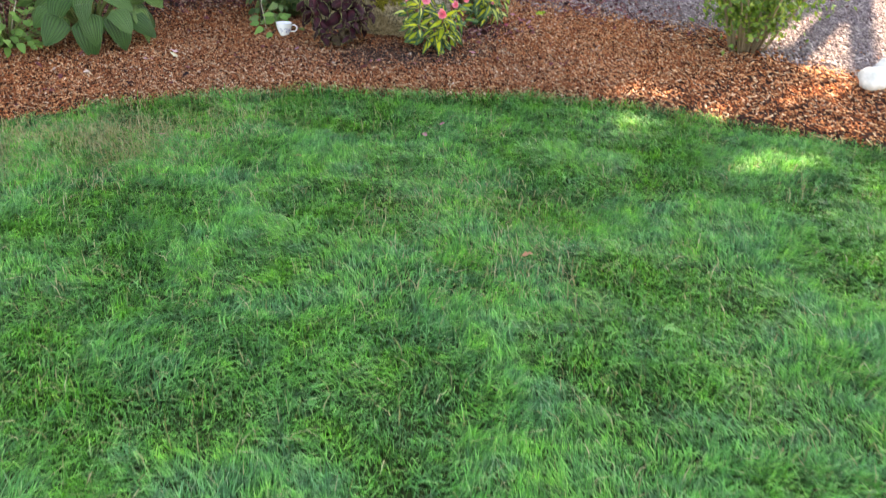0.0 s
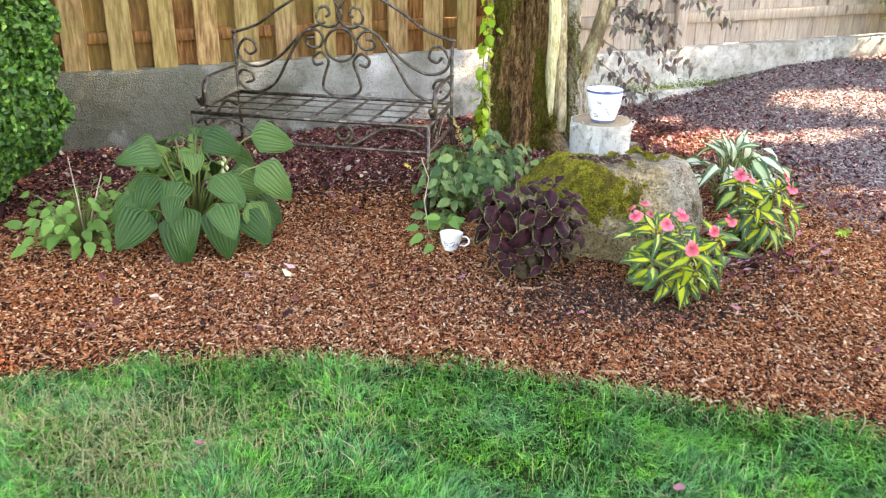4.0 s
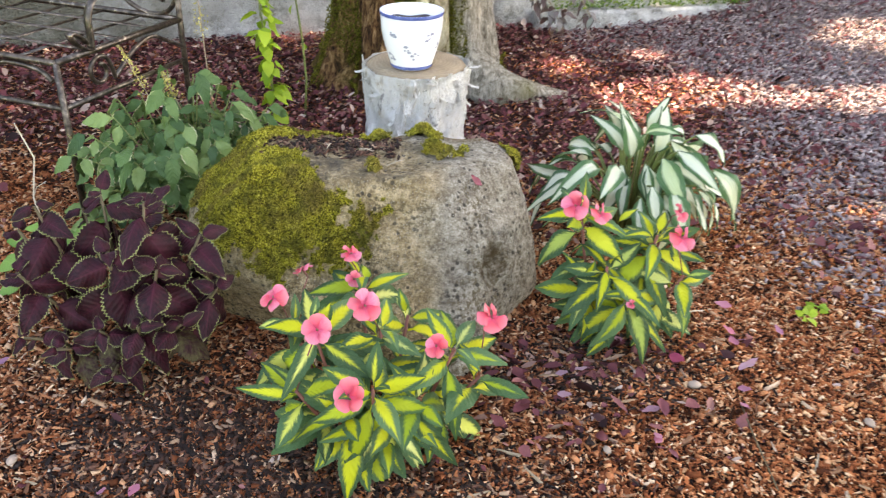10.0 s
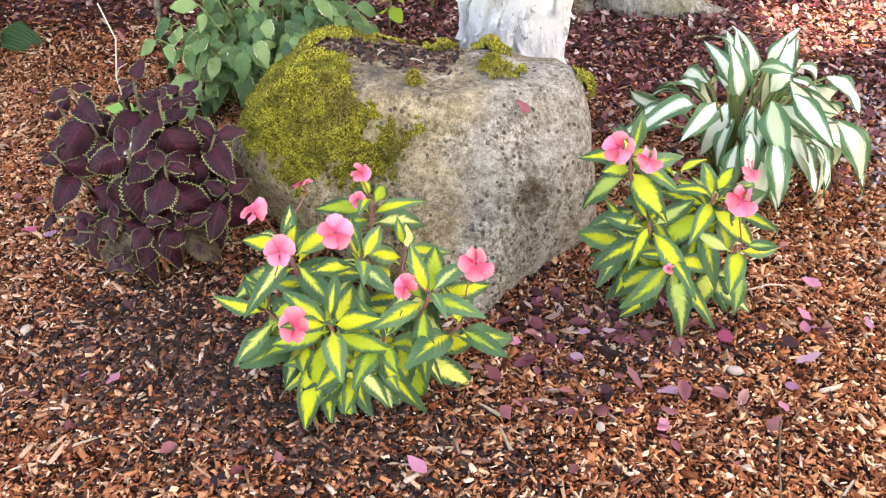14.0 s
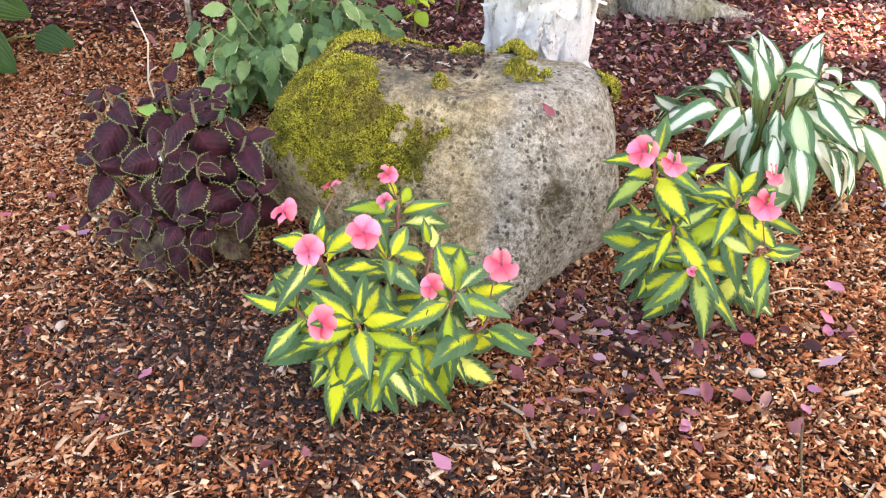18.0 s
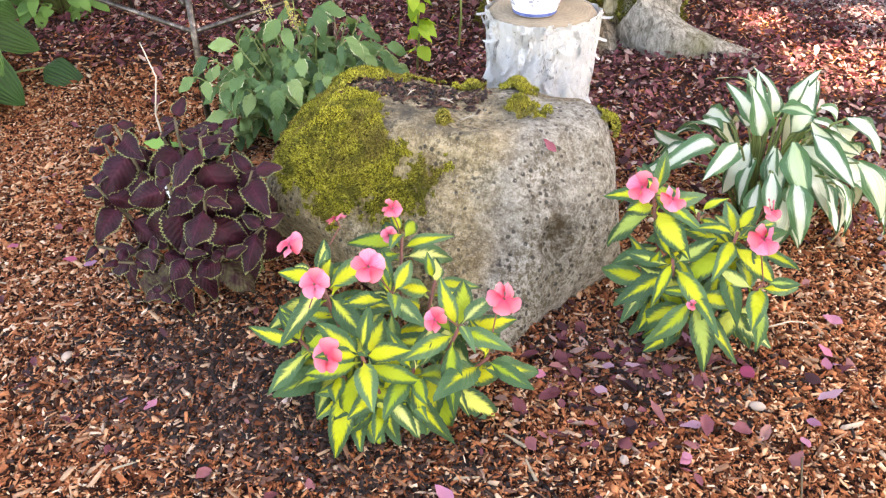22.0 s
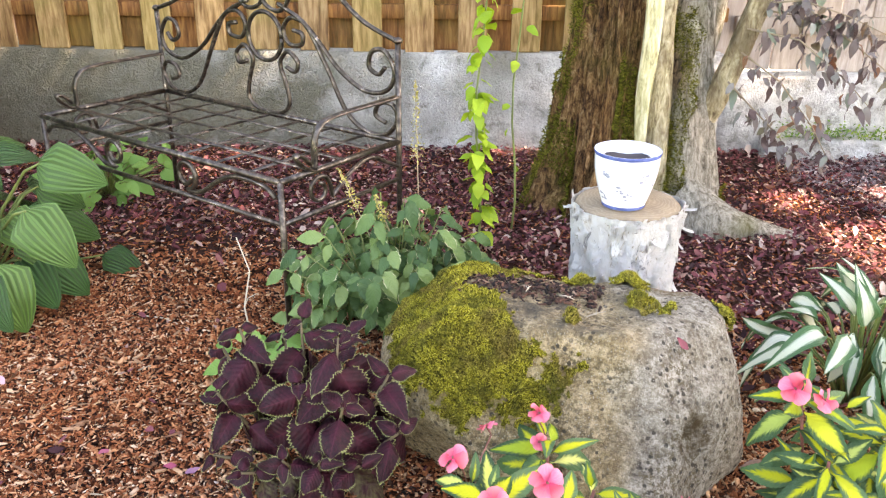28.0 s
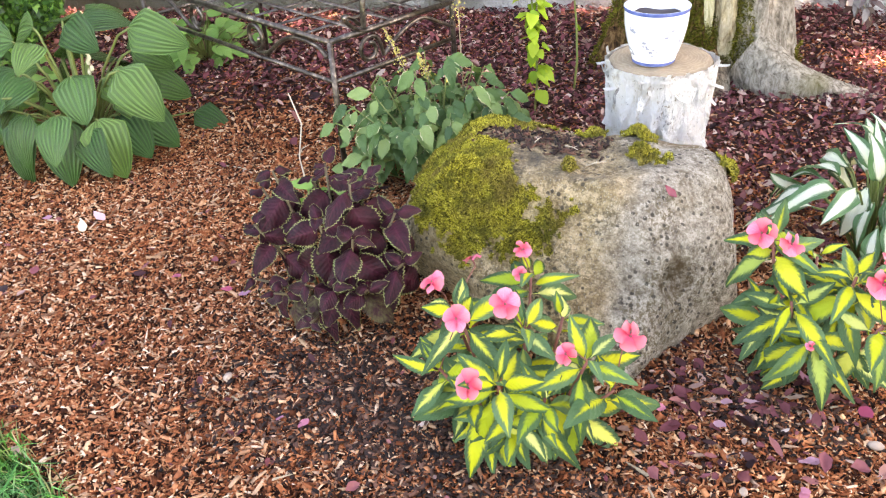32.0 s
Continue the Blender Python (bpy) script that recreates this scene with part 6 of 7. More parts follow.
def rosette(plant, centre, leaves, specs, stalk_mat, rng, stalk_r=0.004, twist=20):
    """Leaves on arching stalks. specs: yaw, reach, height of the blade's foot, pitch, size."""
    c = Vector(centre)
    for yaw, reach, z, pitch, s in specs:
        d = Vector((math.cos(radians(yaw)), math.sin(radians(yaw)), 0))
        p = c + d * reach + Vector((0, 0, z))
        a = c + d * 0.015
        put("stalk", Geo().tube([a, a.lerp(p, 0.45) + Vector((0, 0, z * 0.22)), a.lerp(p, 0.8) + Vector((0, 0, z * 0.14)), p], stalk_r, stalk_r * 0.7, 6), MATS[stalk_mat], plant)
        put("leaf", rng.choice(leaves), None, plant, m=aim_lit(p - d * 0.004, yaw + rng.uniform(-10, 10), pitch, rng.uniform(-twist, twist), s))


def hosta_shape(u):
    return min(1.0, 0.10 + 2.6 * u) ** 0.9 * max(0.0, 1 - u ** 2.2) ** 0.9


def build_hostas():
    rng = random.Random(15)
    big = variants("leaf", "hosta", 4, lambda k: leaf_geo(0.182, 0.134, heart, 0.22 + 0.12 * k, 0.26, 16, 12, 0, 0.014, 0.12, k))
    plant = thing("hosta_plant", "large green hosta with broad ribbed heart-shaped leaves by the bench", "foliage plant", "hostas in the bed")
    specs = []
    for k in range(9):
        specs.append((-150 + k * 31 + rng.uniform(-10, 10), rng.uniform(0.19, 0.27), rng.uniform(0.15, 0.23), rng.uniform(-48, -26), rng.uniform(0.92, 1.12)))
    for k in range(9):
        specs.append((-170 + k * 38 + rng.uniform(-12, 12), rng.uniform(0.13, 0.22), rng.uniform(0.27, 0.35), rng.uniform(-34, -8), rng.uniform(0.85, 1.08)))
    for k in range(10):
        specs.append((-175 + k * 34 + rng.uniform(-12, 12), rng.uniform(0.16, 0.30), rng.uniform(0.10, 0.30), rng.uniform(-50, -18), rng.uniform(0.7, 1.0)))
    for k in range(7):
        specs.append((20 + k * 52, rng.uniform(0.06, 0.17), rng.uniform(0.38, 0.45), rng.uniform(-16, 22), rng.uniform(0.72, 0.98)))
    specs += [(4, 0.27, 0.43, -12, 1.1), (-18, 0.30, 0.33, -42, 1.15), (-62, 0.24, 0.20, -52, 1.2), (-100, 0.22, 0.18, -50, 1.2), (-38, 0.30, 0.2, -50, 1.1)]
    rosette(plant, (-1.69, 0.62, gz(-1.69, 0.62) - 0.005), big, specs, "stem", rng, 0.0055)
    put("leaf", big[2], None, plant, m=aim((-1.42, 0.86, 0.085), 5, -18, 25, 0.85))
    put("stalk", Geo().tube([(-1.68, 0.70, 0.02), (-1.48, 0.81, 0.085), (-1.42, 0.86, 0.085)], 0.004, 0.003, 6), MATS["stem"], plant)
    buds = Geo()
    for k in range(7):
        buds.lathe([(0.0, 0.0), (0.006, 0.006), (0.007, 0.014), (0.0, 0.026)], 6, (-1.55 + rng.uniform(-0.02, 0.02), 0.55 + rng.uniform(-0.02, 0.02), 0.32 + 0.016 * k))
    put("flower_spike", buds, MATS["cream"], plant, "small creamy hosta flower buds")
    slim = variants("leaf", "white_hosta", 5, lambda k: leaf_geo(0.175, (0.062, 0.074, 0.055, 0.068, 0.078)[k], hosta_shape, 0.45 + 0.18 * k, 0.55, 18, 8, 0, 0.036, 0.34, k))
    plant = thing("hosta_plant", "white and green variegated hosta with slender arching leaves", "foliage plant", "hostas in the bed")
    specs = []
    for k in range(19):  # hanging over the front and the sunny side
        specs.append((-95 + k * 7 + rng.uniform(-7, 7), rng.uniform(0.13, 0.21), rng.uniform(0.13, 0.24), rng.uniform(-66, -28), rng.uniform(0.72, 1.0)))
    for k in range(13):
        specs.append((-80 + k * 10 + rng.uniform(-7, 7), rng.uniform(0.09, 0.16), rng.uniform(0.22, 0.30), rng.uniform(-44, -10), rng.uniform(0.7, 0.95)))
    for k in range(8):  # a looser bunch leaning towards the boulder
        specs.append((125 + k * 15 + rng.uniform(-8, 8), rng.uniform(0.10, 0.17), rng.uniform(0.16, 0.27), rng.uniform(-12, 22), rng.uniform(0.8, 1.05)))
    for k in range(10):  # upright heart
        specs.append((k * 36 + rng.uniform(-14, 14), rng.uniform(0.03, 0.07), rng.uniform(0.24, 0.30), rng.uniform(38, 74), rng.uniform(0.55, 0.85)))
    for k in range(6):
        specs.append((-130 + k * 24 + rng.uniform(-8, 8), rng.uniform(0.07, 0.12), rng.uniform(0.20, 0.26), rng.uniform(-70, -40), rng.uniform(0.7, 0.9)))
    for k in range(5):
        specs.append((50 + k * 18, rng.uniform(0.10, 0.16), rng.uniform(0.18, 0.25), rng.uniform(-25, 15), rng.uniform(0.8, 1.0)))
    rosette(plant, (0.755, 0.55, gz(0.755, 0.55) - 0.005), slim, specs, "stem", rng, 0.0035, 48)


build_hostas()


def build_astilbe():
    rng = random.Random(31)
    leaves = variants("leaf", "astilbe", 4, lambda k: leaf_geo(0.070, 0.034, pointed, 0.25 + 0.18 * k, 0.35, 14, 6, 0.07, 0.05, 0.08, k))
    plant = thing("astilbe_plant", "bushy green astilbe with browned leaf edges and spent plumes", "foliage plant")
    cx, cy = -0.43, 0.68
    for k in range(92):
        a, r = k * 2.4, 0.29 * math.sqrt((k + 0.5) / 92)
        tip = Vector((cx + r * math.cos(a) * 1.0, cy + r * math.sin(a) * 0.75, 0.44 - 1.7 * r * r - rng.uniform(0, 0.14) - 0.25 * max(0, -(r * math.cos(a)))))
        if k % 4 == 0:
            tip.z *= 0.6
        leafy_stem(plant, (cx + 0.2 * (tip.x - cx), cy + 0.2 * (tip.y - cy), gz(cx, cy) - 0.01), tip, leaves, rng, "stem")
    for tip in ((-0.66, 0.50, 0.27), (-0.63, 0.54, 0.31), (-0.57, 0.57, 0.34), (-0.52, 0.52, 0.24), (-0.43, 0.50, 0.20), (-0.24, 0.64, 0.26)):
        leafy_stem(plant, (cx - 0.02, cy - 0.03, gz(cx, cy)), Vector(tip), leaves, rng, "stem")
    for foot, tip in (((-0.46, 0.68, 0.25), (-0.56, 0.66, 0.50)), ((-0.36, 0.74, 0.3), (-0.375, 0.76, 0.72)), ((-0.42, 0.68, 0.3), (-0.46, 0.66, 0.43))):
        foot, tip = Vector(foot), Vector(tip)
        plume = put("plume", Geo().tube([foot, foot.lerp(tip, 0.5), tip], 0.0022, 0.001, 5), MATS["twig"], plant, "dry yellow seed plume")
        g = Geo()
        for k in range(150):
            f = rng.uniform(0.45, 1.0)
            c = foot.lerp(tip, f) + Vector((rng.uniform(-1, 1), rng.uniform(-1, 1), rng.uniform(-0.4, 0.8))) * 0.034 * (1.08 - f)
            s = rng.uniform(0.002, 0.0045)
            d = Vector((rng.uniform(-1, 1), rng.uniform(-1, 1), rng.uniform(-1, 1))).normalized() * s
            e = d.orthogonal().normalized() * s * 0.7
            g.add([tuple(c - d), tuple(c + e), tuple(c + d), tuple(c - e)], [(0, 1, 2, 3)])
        tagged(put("seed_head", g, MATS["dry_seed"], plume), kind="stuff")


def leafy_stem(plant, foot, tip, leaves, rng, mat, size=1.0, count=7):
    """A stalk with a compound leaf at its end: a leaflet at the tip and pairs below it."""
    foot, tip = Vector(foot), Vector(tip)
    mid = foot.lerp(tip, 0.55) + Vector((0, 0, 0.03))
    put("stalk", Geo().tube([foot, mid, tip], 0.0026, 0.0016, 5), MATS[mat], plant)
    d = tip - foot
    yaw = math.degrees(math.atan2(d.y, d.x)) + rng.uniform(-30, 30)
    put("leaf", rng.choice(leaves), None, plant, m=aim_lit(tip, yaw, rng.uniform(-40, 0), rng.uniform(-25, 25), size * rng.uniform(0.9, 1.2)))
    for k in range(count - 1):
        p = tip.lerp(mid, 0.18 + 0.42 * (k // 2))
        put("leaf", rng.choice(leaves), None, plant, m=aim_lit(p, yaw + (65 if k % 2 else -65) + rng.uniform(-20, 20), rng.uniform(-45, 10), rng.uniform(-30, 30), size * rng.uniform(0.65, 1.0)))


build_astilbe()


def build_small_greens():
    rng = random.Random(8)
    lime = variants("leaf", "lime", 3, lambda k: leaf_geo(0.056, 0.040, ovate, 0.2 + 0.2 * k, 0.15, 10, 4, 0.03, 0.03, 0, k))
    fresh = variants("leaf", "fresh", 3, lambda k: leaf_geo(0.075, 0.045, ovate, 0.15 + 0.15 * k, 0.2, 8, 4, 0.02, 0.02, 0, k))
    # two tall weedy stems before the trunk
    for base, top, n, label in (((-0.272, 1.2), 1.28, 150, "tall slender stem with lime-green leaves in front of the wall"), ((-0.185, 1.42), 1.25, 13, "thin bare green stem with few leaves")):
        plant = thing("climbing_stem", label, "plant", "tall stems by the tree")
        x, y = base
        pts = [(x + 0.012 * math.sin(k * 1.3), y + 0.008 * math.cos(k), gz(x, y) - 0.01 + k * (top / 9)) for k in range(10)]
        put("stem", Geo().tube(pts, 0.0045, 0.002, 6), MATS["stem"], plant)
        for k in range(n):
            z = rng.uniform(0.12, top)
            yaw = k * 137.5 + rng.uniform(-25, 25)
            p = Vector((x + 0.012 * math.sin(z * 9 / top * 1.3), y, z)) + Vector((math.cos(radians(yaw)), math.sin(radians(yaw)), 0)) * rng.uniform(0.006, 0.022)
            put("leaf", rng.choice(lime), None, plant, m=aim(p, yaw, rng.uniform(-55, 5), rng.uniform(-30, 30), rng.uniform(0.6, 1.2) * (1.0 if n > 20 else 0.7)))
        if n > 20:
            for k in range(3):
                a = Vector((x, y, 0.95 + 0.1 * k))
                b = a + Vector((0.12 * (1 if k % 2 else -1), -0.02, 0.06))
                put("side_shoot", Geo().tube([a, a.lerp(b, 0.5) + Vector((0, 0, 0.015)), b], 0.002, 0.001, 5), MATS["stem"], plant)
                for q in range(6):
                    put("leaf", rng.choice(lime), None, plant, m=aim(a.lerp(b, 0.2 + 0.16 * q), rng.uniform(0, 360), rng.uniform(-40, 10), rng.uniform(-30, 30), rng.uniform(0.4, 0.7)))
    # seedling beside the cup
    plant = thing("seedling", "fresh green leafy seedling behind the white teacup", "plant")
    c = (-0.65, 0.36, gz(-0.65, 0.36))
    rosette(plant, c, fresh, [(k * 47 + rng.uniform(-15, 15), rng.uniform(0.02, 0.05), rng.uniform(0.04, 0.10), rng.uniform(-15, 35), rng.uniform(0.7, 1.15)) for k in range(12)] + [(200, 0.12, 0.035, -10, 0.9), (172, 0.12, 0.05, -5, 0.8), (-125, 0.15, 0.02, -10, 0.8), (-55, 0.16, 0.03, -15, 0.8)], "stem", rng, 0.002)
    plant = thing("ground_plant", "light green leafy plant under the bench by the wall", "plant")
    c = (-1.78, 1.47, gz(-1.78, 1.47))
    rosette(plant, c, fresh, [(k * 34 + rng.uniform(-15, 15), rng.uniform(0.03, 0.24), rng.uniform(0.03, 0.20), rng.uniform(-35, 20), rng.uniform(0.8, 1.3)) for k in range(80)], "stem", rng, 0.0025)
    plant = thing("hosta_plant", "small light green hosta with dry flower stalks beside the hedge", "foliage plant", "hostas in the bed")
    c = (-2.13, 0.62, gz(-2.13, 0.62))
    rosette(plant, c, fresh, [(k * 29 + rng.uniform(-15, 15), rng.uniform(0.05, 0.24), rng.uniform(0.03, 0.22), rng.uniform(-40, 12), rng.uniform(0.6, 1.05)) for k in range(120)], "stem", rng, 0.003)
    for dx, dy, top in ((-0.02, 0.02, 0.40), (0.08, -0.02, 0.34), (0.16, -0.04, 0.20)):
        put("flower_stalk", Geo().tube([(c[0], c[1], 0.02), (c[0] + dx * 0.6, c[1] + dy, top * 0.55), (c[0] + dx * 1.3, c[1] + dy * 1.5, top)], 0.0035, 0.002, 6), MATS["pale_twig"], plant, "dry tan flower stalk")
    for x, y, s in ((1.09, 0.13, 0.5), (1.13, 0.16, 0.4)):
        plant = thing("weed", "tiny pale green weed sprouting in the mulch", "plant", "weeds in the bed")
        rosette(plant, (x, y, gz(x, y)), lime, [(k * 60 + rng.uniform(-15, 15), 0.012, 0.02, rng.uniform(0, 40), s * rng.uniform(0.7, 1.2)) for k in range(7)], "stem", rng, 0.001)


build_small_greens()


def foliage(name, points, normals, size, mat, rng, aspect=0.55, lift=0.7):
    """A mass of small folded leaves at points that face roughly along their normals."""
    n = len(points)
    d = normals * lift + rng.normal(0, 0.6, (n, 3))
    d /= np.linalg.norm(d, axis=1)[:, None]
    a = np.cross(d, rng.normal(0, 1, (n, 3)))
    a /= np.linalg.norm(a, axis=1)[:, None]
    b = np.cross(d, a)
    L = rng.uniform(0.7, 1.25, (n, 1)) * size
    W = L * aspect
    V = np.stack([points - a * L / 2, points + b * W / 2 + d * W * 0.18 - a * L * 0.08, points + a * L / 2, points - b * W / 2 + d * W * 0.18 - a * L * 0.08], 1).reshape(-1, 3)
    base = np.arange(n)[:, None] * 4
    F = np.concatenate([base + np.array([[0, 2, 1]]), base + np.array([[0, 3, 2]])], 0)
    return bulk(name, V, F, MATS[mat])


def build_hedge():
    rng = np.random.default_rng(12)
    hedge = thing("boxwood_hedge", "dense clipped green boxwood hedge at the end of the bed", "hedge")
    n = 36000
    y = rng.uniform(0.25, 1.65, n)
    z = rng.uniform(0.05, 1.75, n)
    th = rng.uniform(-0.2, 1.0, n)
    face = -2.79 + 0.19 * (y - 0.5) + 0.30 * smooth_step(0.0, 0.45, z) + 0.06 * np.sin(5 * y + 3 * z) + 0.045 * np.sin(13 * y - 9 * z) + 0.03 * np.sin(27 * y + 21 * z)
    face -= 0.5 * smooth_step(0.75, 0.25, y) ** 2 + 0.45 * smooth_step(1.25, 1.7, y)
    depth = np.abs(rng.normal(0, 0.045, n)) - 0.02
    P = np.stack([face - depth, y, z], 1)
    N = np.tile(np.array([[0.85, -0.4, 0.3]]), (n, 1))
    ob = foliage("foliage", P, N, 0.040, "box", rng)
    ob.parent = hedge
    n = 16000
    x, y = rng.uniform(-3.95, -2.6, n), rng.uniform(0.35, 1.5, n)
    P = np.stack([x, y, 1.70 + 0.05 * np.sin(5 * x) * np.sin(6 * y) - np.abs(rng.normal(0, 0.03, n))], 1)
    rest = rng.uniform(0, 1, n) < 0.45
    end = rng.uniform(0, 1, n) < 0.5
    P[rest, 2] = rng.uniform(0.05, 1.7, rest.sum())
    P[rest, 1] = np.where(end[rest], 0.36, 1.48) + rng.normal(0, 0.03, rest.sum())
    ob = foliage("foliage", P, np.tile(np.array([[-0.2, 0.0, 0.9]]), (n, 1)), 0.045, "box", rng)
    ob.parent = hedge
    # added near-black box that paints the shade behind the outer leaves
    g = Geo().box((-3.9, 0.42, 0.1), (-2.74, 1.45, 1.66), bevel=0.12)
    put("inner_shade", g, MATS["dark_core"], hedge, "near-black box standing in for the shade inside the hedge")
    for k in range(4):
        put("stem", Geo().tube([(-3.2, 0.6 + 0.35 * k, -0.02), (-3.1, 0.62 + 0.35 * k, 0.2), (-3.0, 0.65 + 0.35 * k, 0.5)], 0.02, 0.014, 7), MATS["twig"], hedge)


build_hedge()


def build_shrub(x, y, height, spread, stems, leaves, size, mat, label, low=0.22, seed=1, category="shrub"):
    rng, r = np.random.default_rng(seed), random.Random(seed)
    shrub = thing("shrub", label, category)
    ends = []
    for k in range(stems):
        a, t = r.uniform(0, 6.283), r.uniform(0.2, 1.0)
        tip = Vector((x + spread * t * math.cos(a), y + spread * t * math.sin(a), gz(x, y) + height * r.uniform(0.75, 1.0)))
        foot = Vector((x + 0.10 * t * math.cos(a), y + 0.10 * t * math.sin(a), gz(x, y) - 0.02))
        mid = foot.lerp(tip, 0.45) + Vector((0, 0, 0.08 * height))
        put("stem", Geo().tube([foot, mid, tip], 0.008, 0.003, 6), MATS["twig"], shrub)
        ends.append((foot, mid, tip))
    P = []
    for k in range(leaves):
        foot, mid, tip = r.choice(ends)
        f = r.uniform(low, 1.0)
        q = foot.lerp(mid, f * 2) if f < 0.5 else mid.lerp(tip, f * 2 - 1)
        s = 0.03 + 0.10 * f * spread / 0.5
        P.append((q.x + r.gauss(0, s), q.y + r.gauss(0, s), max(gz(x, y) + 0.02, q.z + r.gauss(0, s))))
    P = np.array(P)
    N = P - np.array([[x, y, 0.2]])
    N /= np.linalg.norm(N, axis=1)[:, None]
    ob = foliage("foliage", P, N, size, mat, rng)
    ob.parent = shrub


build_shrub(1.80, -1.02, 1.0, 0.62, 30, 7000, 0.038, "shrub", "airy green shrub with many thin bare stems in the mulch", 0.2, 3)
build_shrub(3.65, 2.75, 0.85, 0.5, 16, 5000, 0.05, "shrub", "green and golden shrub against the far fence", 0.05, 5)
build_shrub(4.6, 2.5, 0.8, 0.5, 14, 4000, 0.05, "shrub", "bushy green shrub beside the far fence", 0.05, 6)


def build_plum_twigs():
    rng = random.Random(51)
    leaves = variants("leaf", "plum", 4, lambda k: leaf_geo(0.056, 0.025, lance, 0.20 + 0.2 * k, 0.4, 8, 4, 0.02, 0.04, 0, k))
    lines = (((0.60, 1.78, 0.80), (0.80, 1.70, 0.78), (1.02, 1.66, 0.62), (1.10, 1.64, 0.50)), ((0.62, 1.78, 0.86), (0.85, 1.68, 0.92), (1.15, 1.64, 0.86), (1.32, 1.62, 0.74)), ((0.55, 1.76, 0.66), (0.68, 1.66, 0.58), (0.80, 1.62, 0.44), (0.86, 1.60, 0.34)), ((0.66, 1.78, 0.95), (0.82, 1.70, 1.05), (1.0, 1.66, 0.98), (1.12, 1.64, 0.85)), ((0.52, 1.72, 0.56), (0.62, 1.66, 0.47), (0.70, 1.63, 0.40), (0.76, 1.62, 0.30)), ((0.56, 1.74, 0.74), (0.72, 1.66, 0.72), (0.88, 1.62, 0.60), (0.96, 1.6, 0.52)), ((0.60, 1.8, 0.9), (0.70, 1.74, 0.86), (0.78, 1.70, 0.78), (0.84, 1.68, 0.70)), ((0.62, 1.78, 0.98), (0.9, 1.7, 1.04), (1.2, 1.66, 0.98), (1.45, 1.64, 0.9)), ((0.6, 1.78, 0.82), (0.72, 1.72, 0.84), (0.86, 1.68, 0.80), (1.0, 1.66, 0.74)))
    for line in lines:
        pts = [Vector(p) for p in line]
        twig = put("twig", Geo().tube(pts, 0.0035, 0.0014, 6), MATS["twig"], TREE)
        for k in range(48):
            s = rng.uniform(0.15, 3.0)
            i = min(int(s), 2)
            p = pts[i].lerp(pts[i + 1], s - i) + Vector((rng.gauss(0, 0.02), rng.gauss(0, 0.02), rng.gauss(0, 0.02)))
            put("leaf", rng.choice(leaves), None, twig, "dull purple leaf" if k == 0 else "", m=aim(p, rng.uniform(0, 360), rng.uniform(-70, -5), rng.uniform(-40, 40), rng.uniform(0.7, 1.15)))
    plant = thing("wall_weed", "low green weeds along the top of the wall footing", "plant")
    rg = np.random.default_rng(7)
    x = rg.uniform(3.5, 5.0, 900)
    P = np.stack([x, rg.uniform(-0.09, -0.02, 900), 0.14 + np.abs(rg.normal(0, 0.03, 900))], 1)
    P = np.array([tuple(WALL @ Vector(p)) for p in P])
    ob = foliage("foliage", P, np.tile([[0, -0.3, 0.9]], (900, 1)), 0.018, "shrub", rg)
    ob.parent = plant


build_plum_twigs()


# ---- small things ----
def build_cup():
    x, y = -0.664, 0.213
    cup = thing("teacup", "small white china teacup with blue flower decoration on the mulch", "cup", m=pose(x, y, gz(x, y) + 0.006, -4, 3, 0))
    prof = [(0.0, 0.002), (0.024, 0.0), (0.027, 0.004), (0.028, 0.010), (0.037, 0.026), (0.043, 0.046), (0.0465, 0.066), (0.048, 0.0735), (0.0455, 0.0735), (0.043, 0.06), (0.038, 0.035), (0.028, 0.016), (0.0, 0.012)]
    put("bowl", Geo().lathe(prof, 40), MATS["glaze"], cup)
    pts = [(0.040, -0.012, 0.058), (0.058, -0.020, 0.060), (0.070, -0.026, 0.048), (0.068, -0.025, 0.032), (0.054, -0.020, 0.022), (0.034, -0.012, 0.022)]
    put("handle", Geo().tube(pts, 0.0042, 0.0042, 8), MATS["glaze"], cup)
    rng = random.Random(3)
    r_at = lambda z: float(np.interp(z, (0.01, 0.026, 0.046, 0.066), (0.028, 0.037, 0.043, 0.0465))) + 0.0006
    for c in (-2.3, -1.7, -1.1, -0.5):
        g = Geo()
        for q in range(16):
            a, z, s = c + rng.uniform(-0.25, 0.25), rng.uniform(0.018, 0.046), rng.uniform(0.0012, 0.003)
            ring = [(a + s / 0.04 * math.cos(w), z + s * math.sin(w)) for w in (0, 1.05, 2.1, 3.14, 4.2, 5.25)]
            g.add([(r_at(zz) * math.cos(aa), r_at(zz) * math.sin(aa), zz) for aa, zz in ring], [(0, 1, 2, 3, 4, 5)])
        put("flower_motif", g, MATS["blue"], cup, "blue printed flower sprig")


build_cup()


def rock_spot(x, y):
    """The boulder's upper skin at a place."""
    return max((v.co for v in STONE.data.vertices if math.hypot(v.co.x - x, v.co.y - y) < 0.02), key=lambda c: c.z).copy()


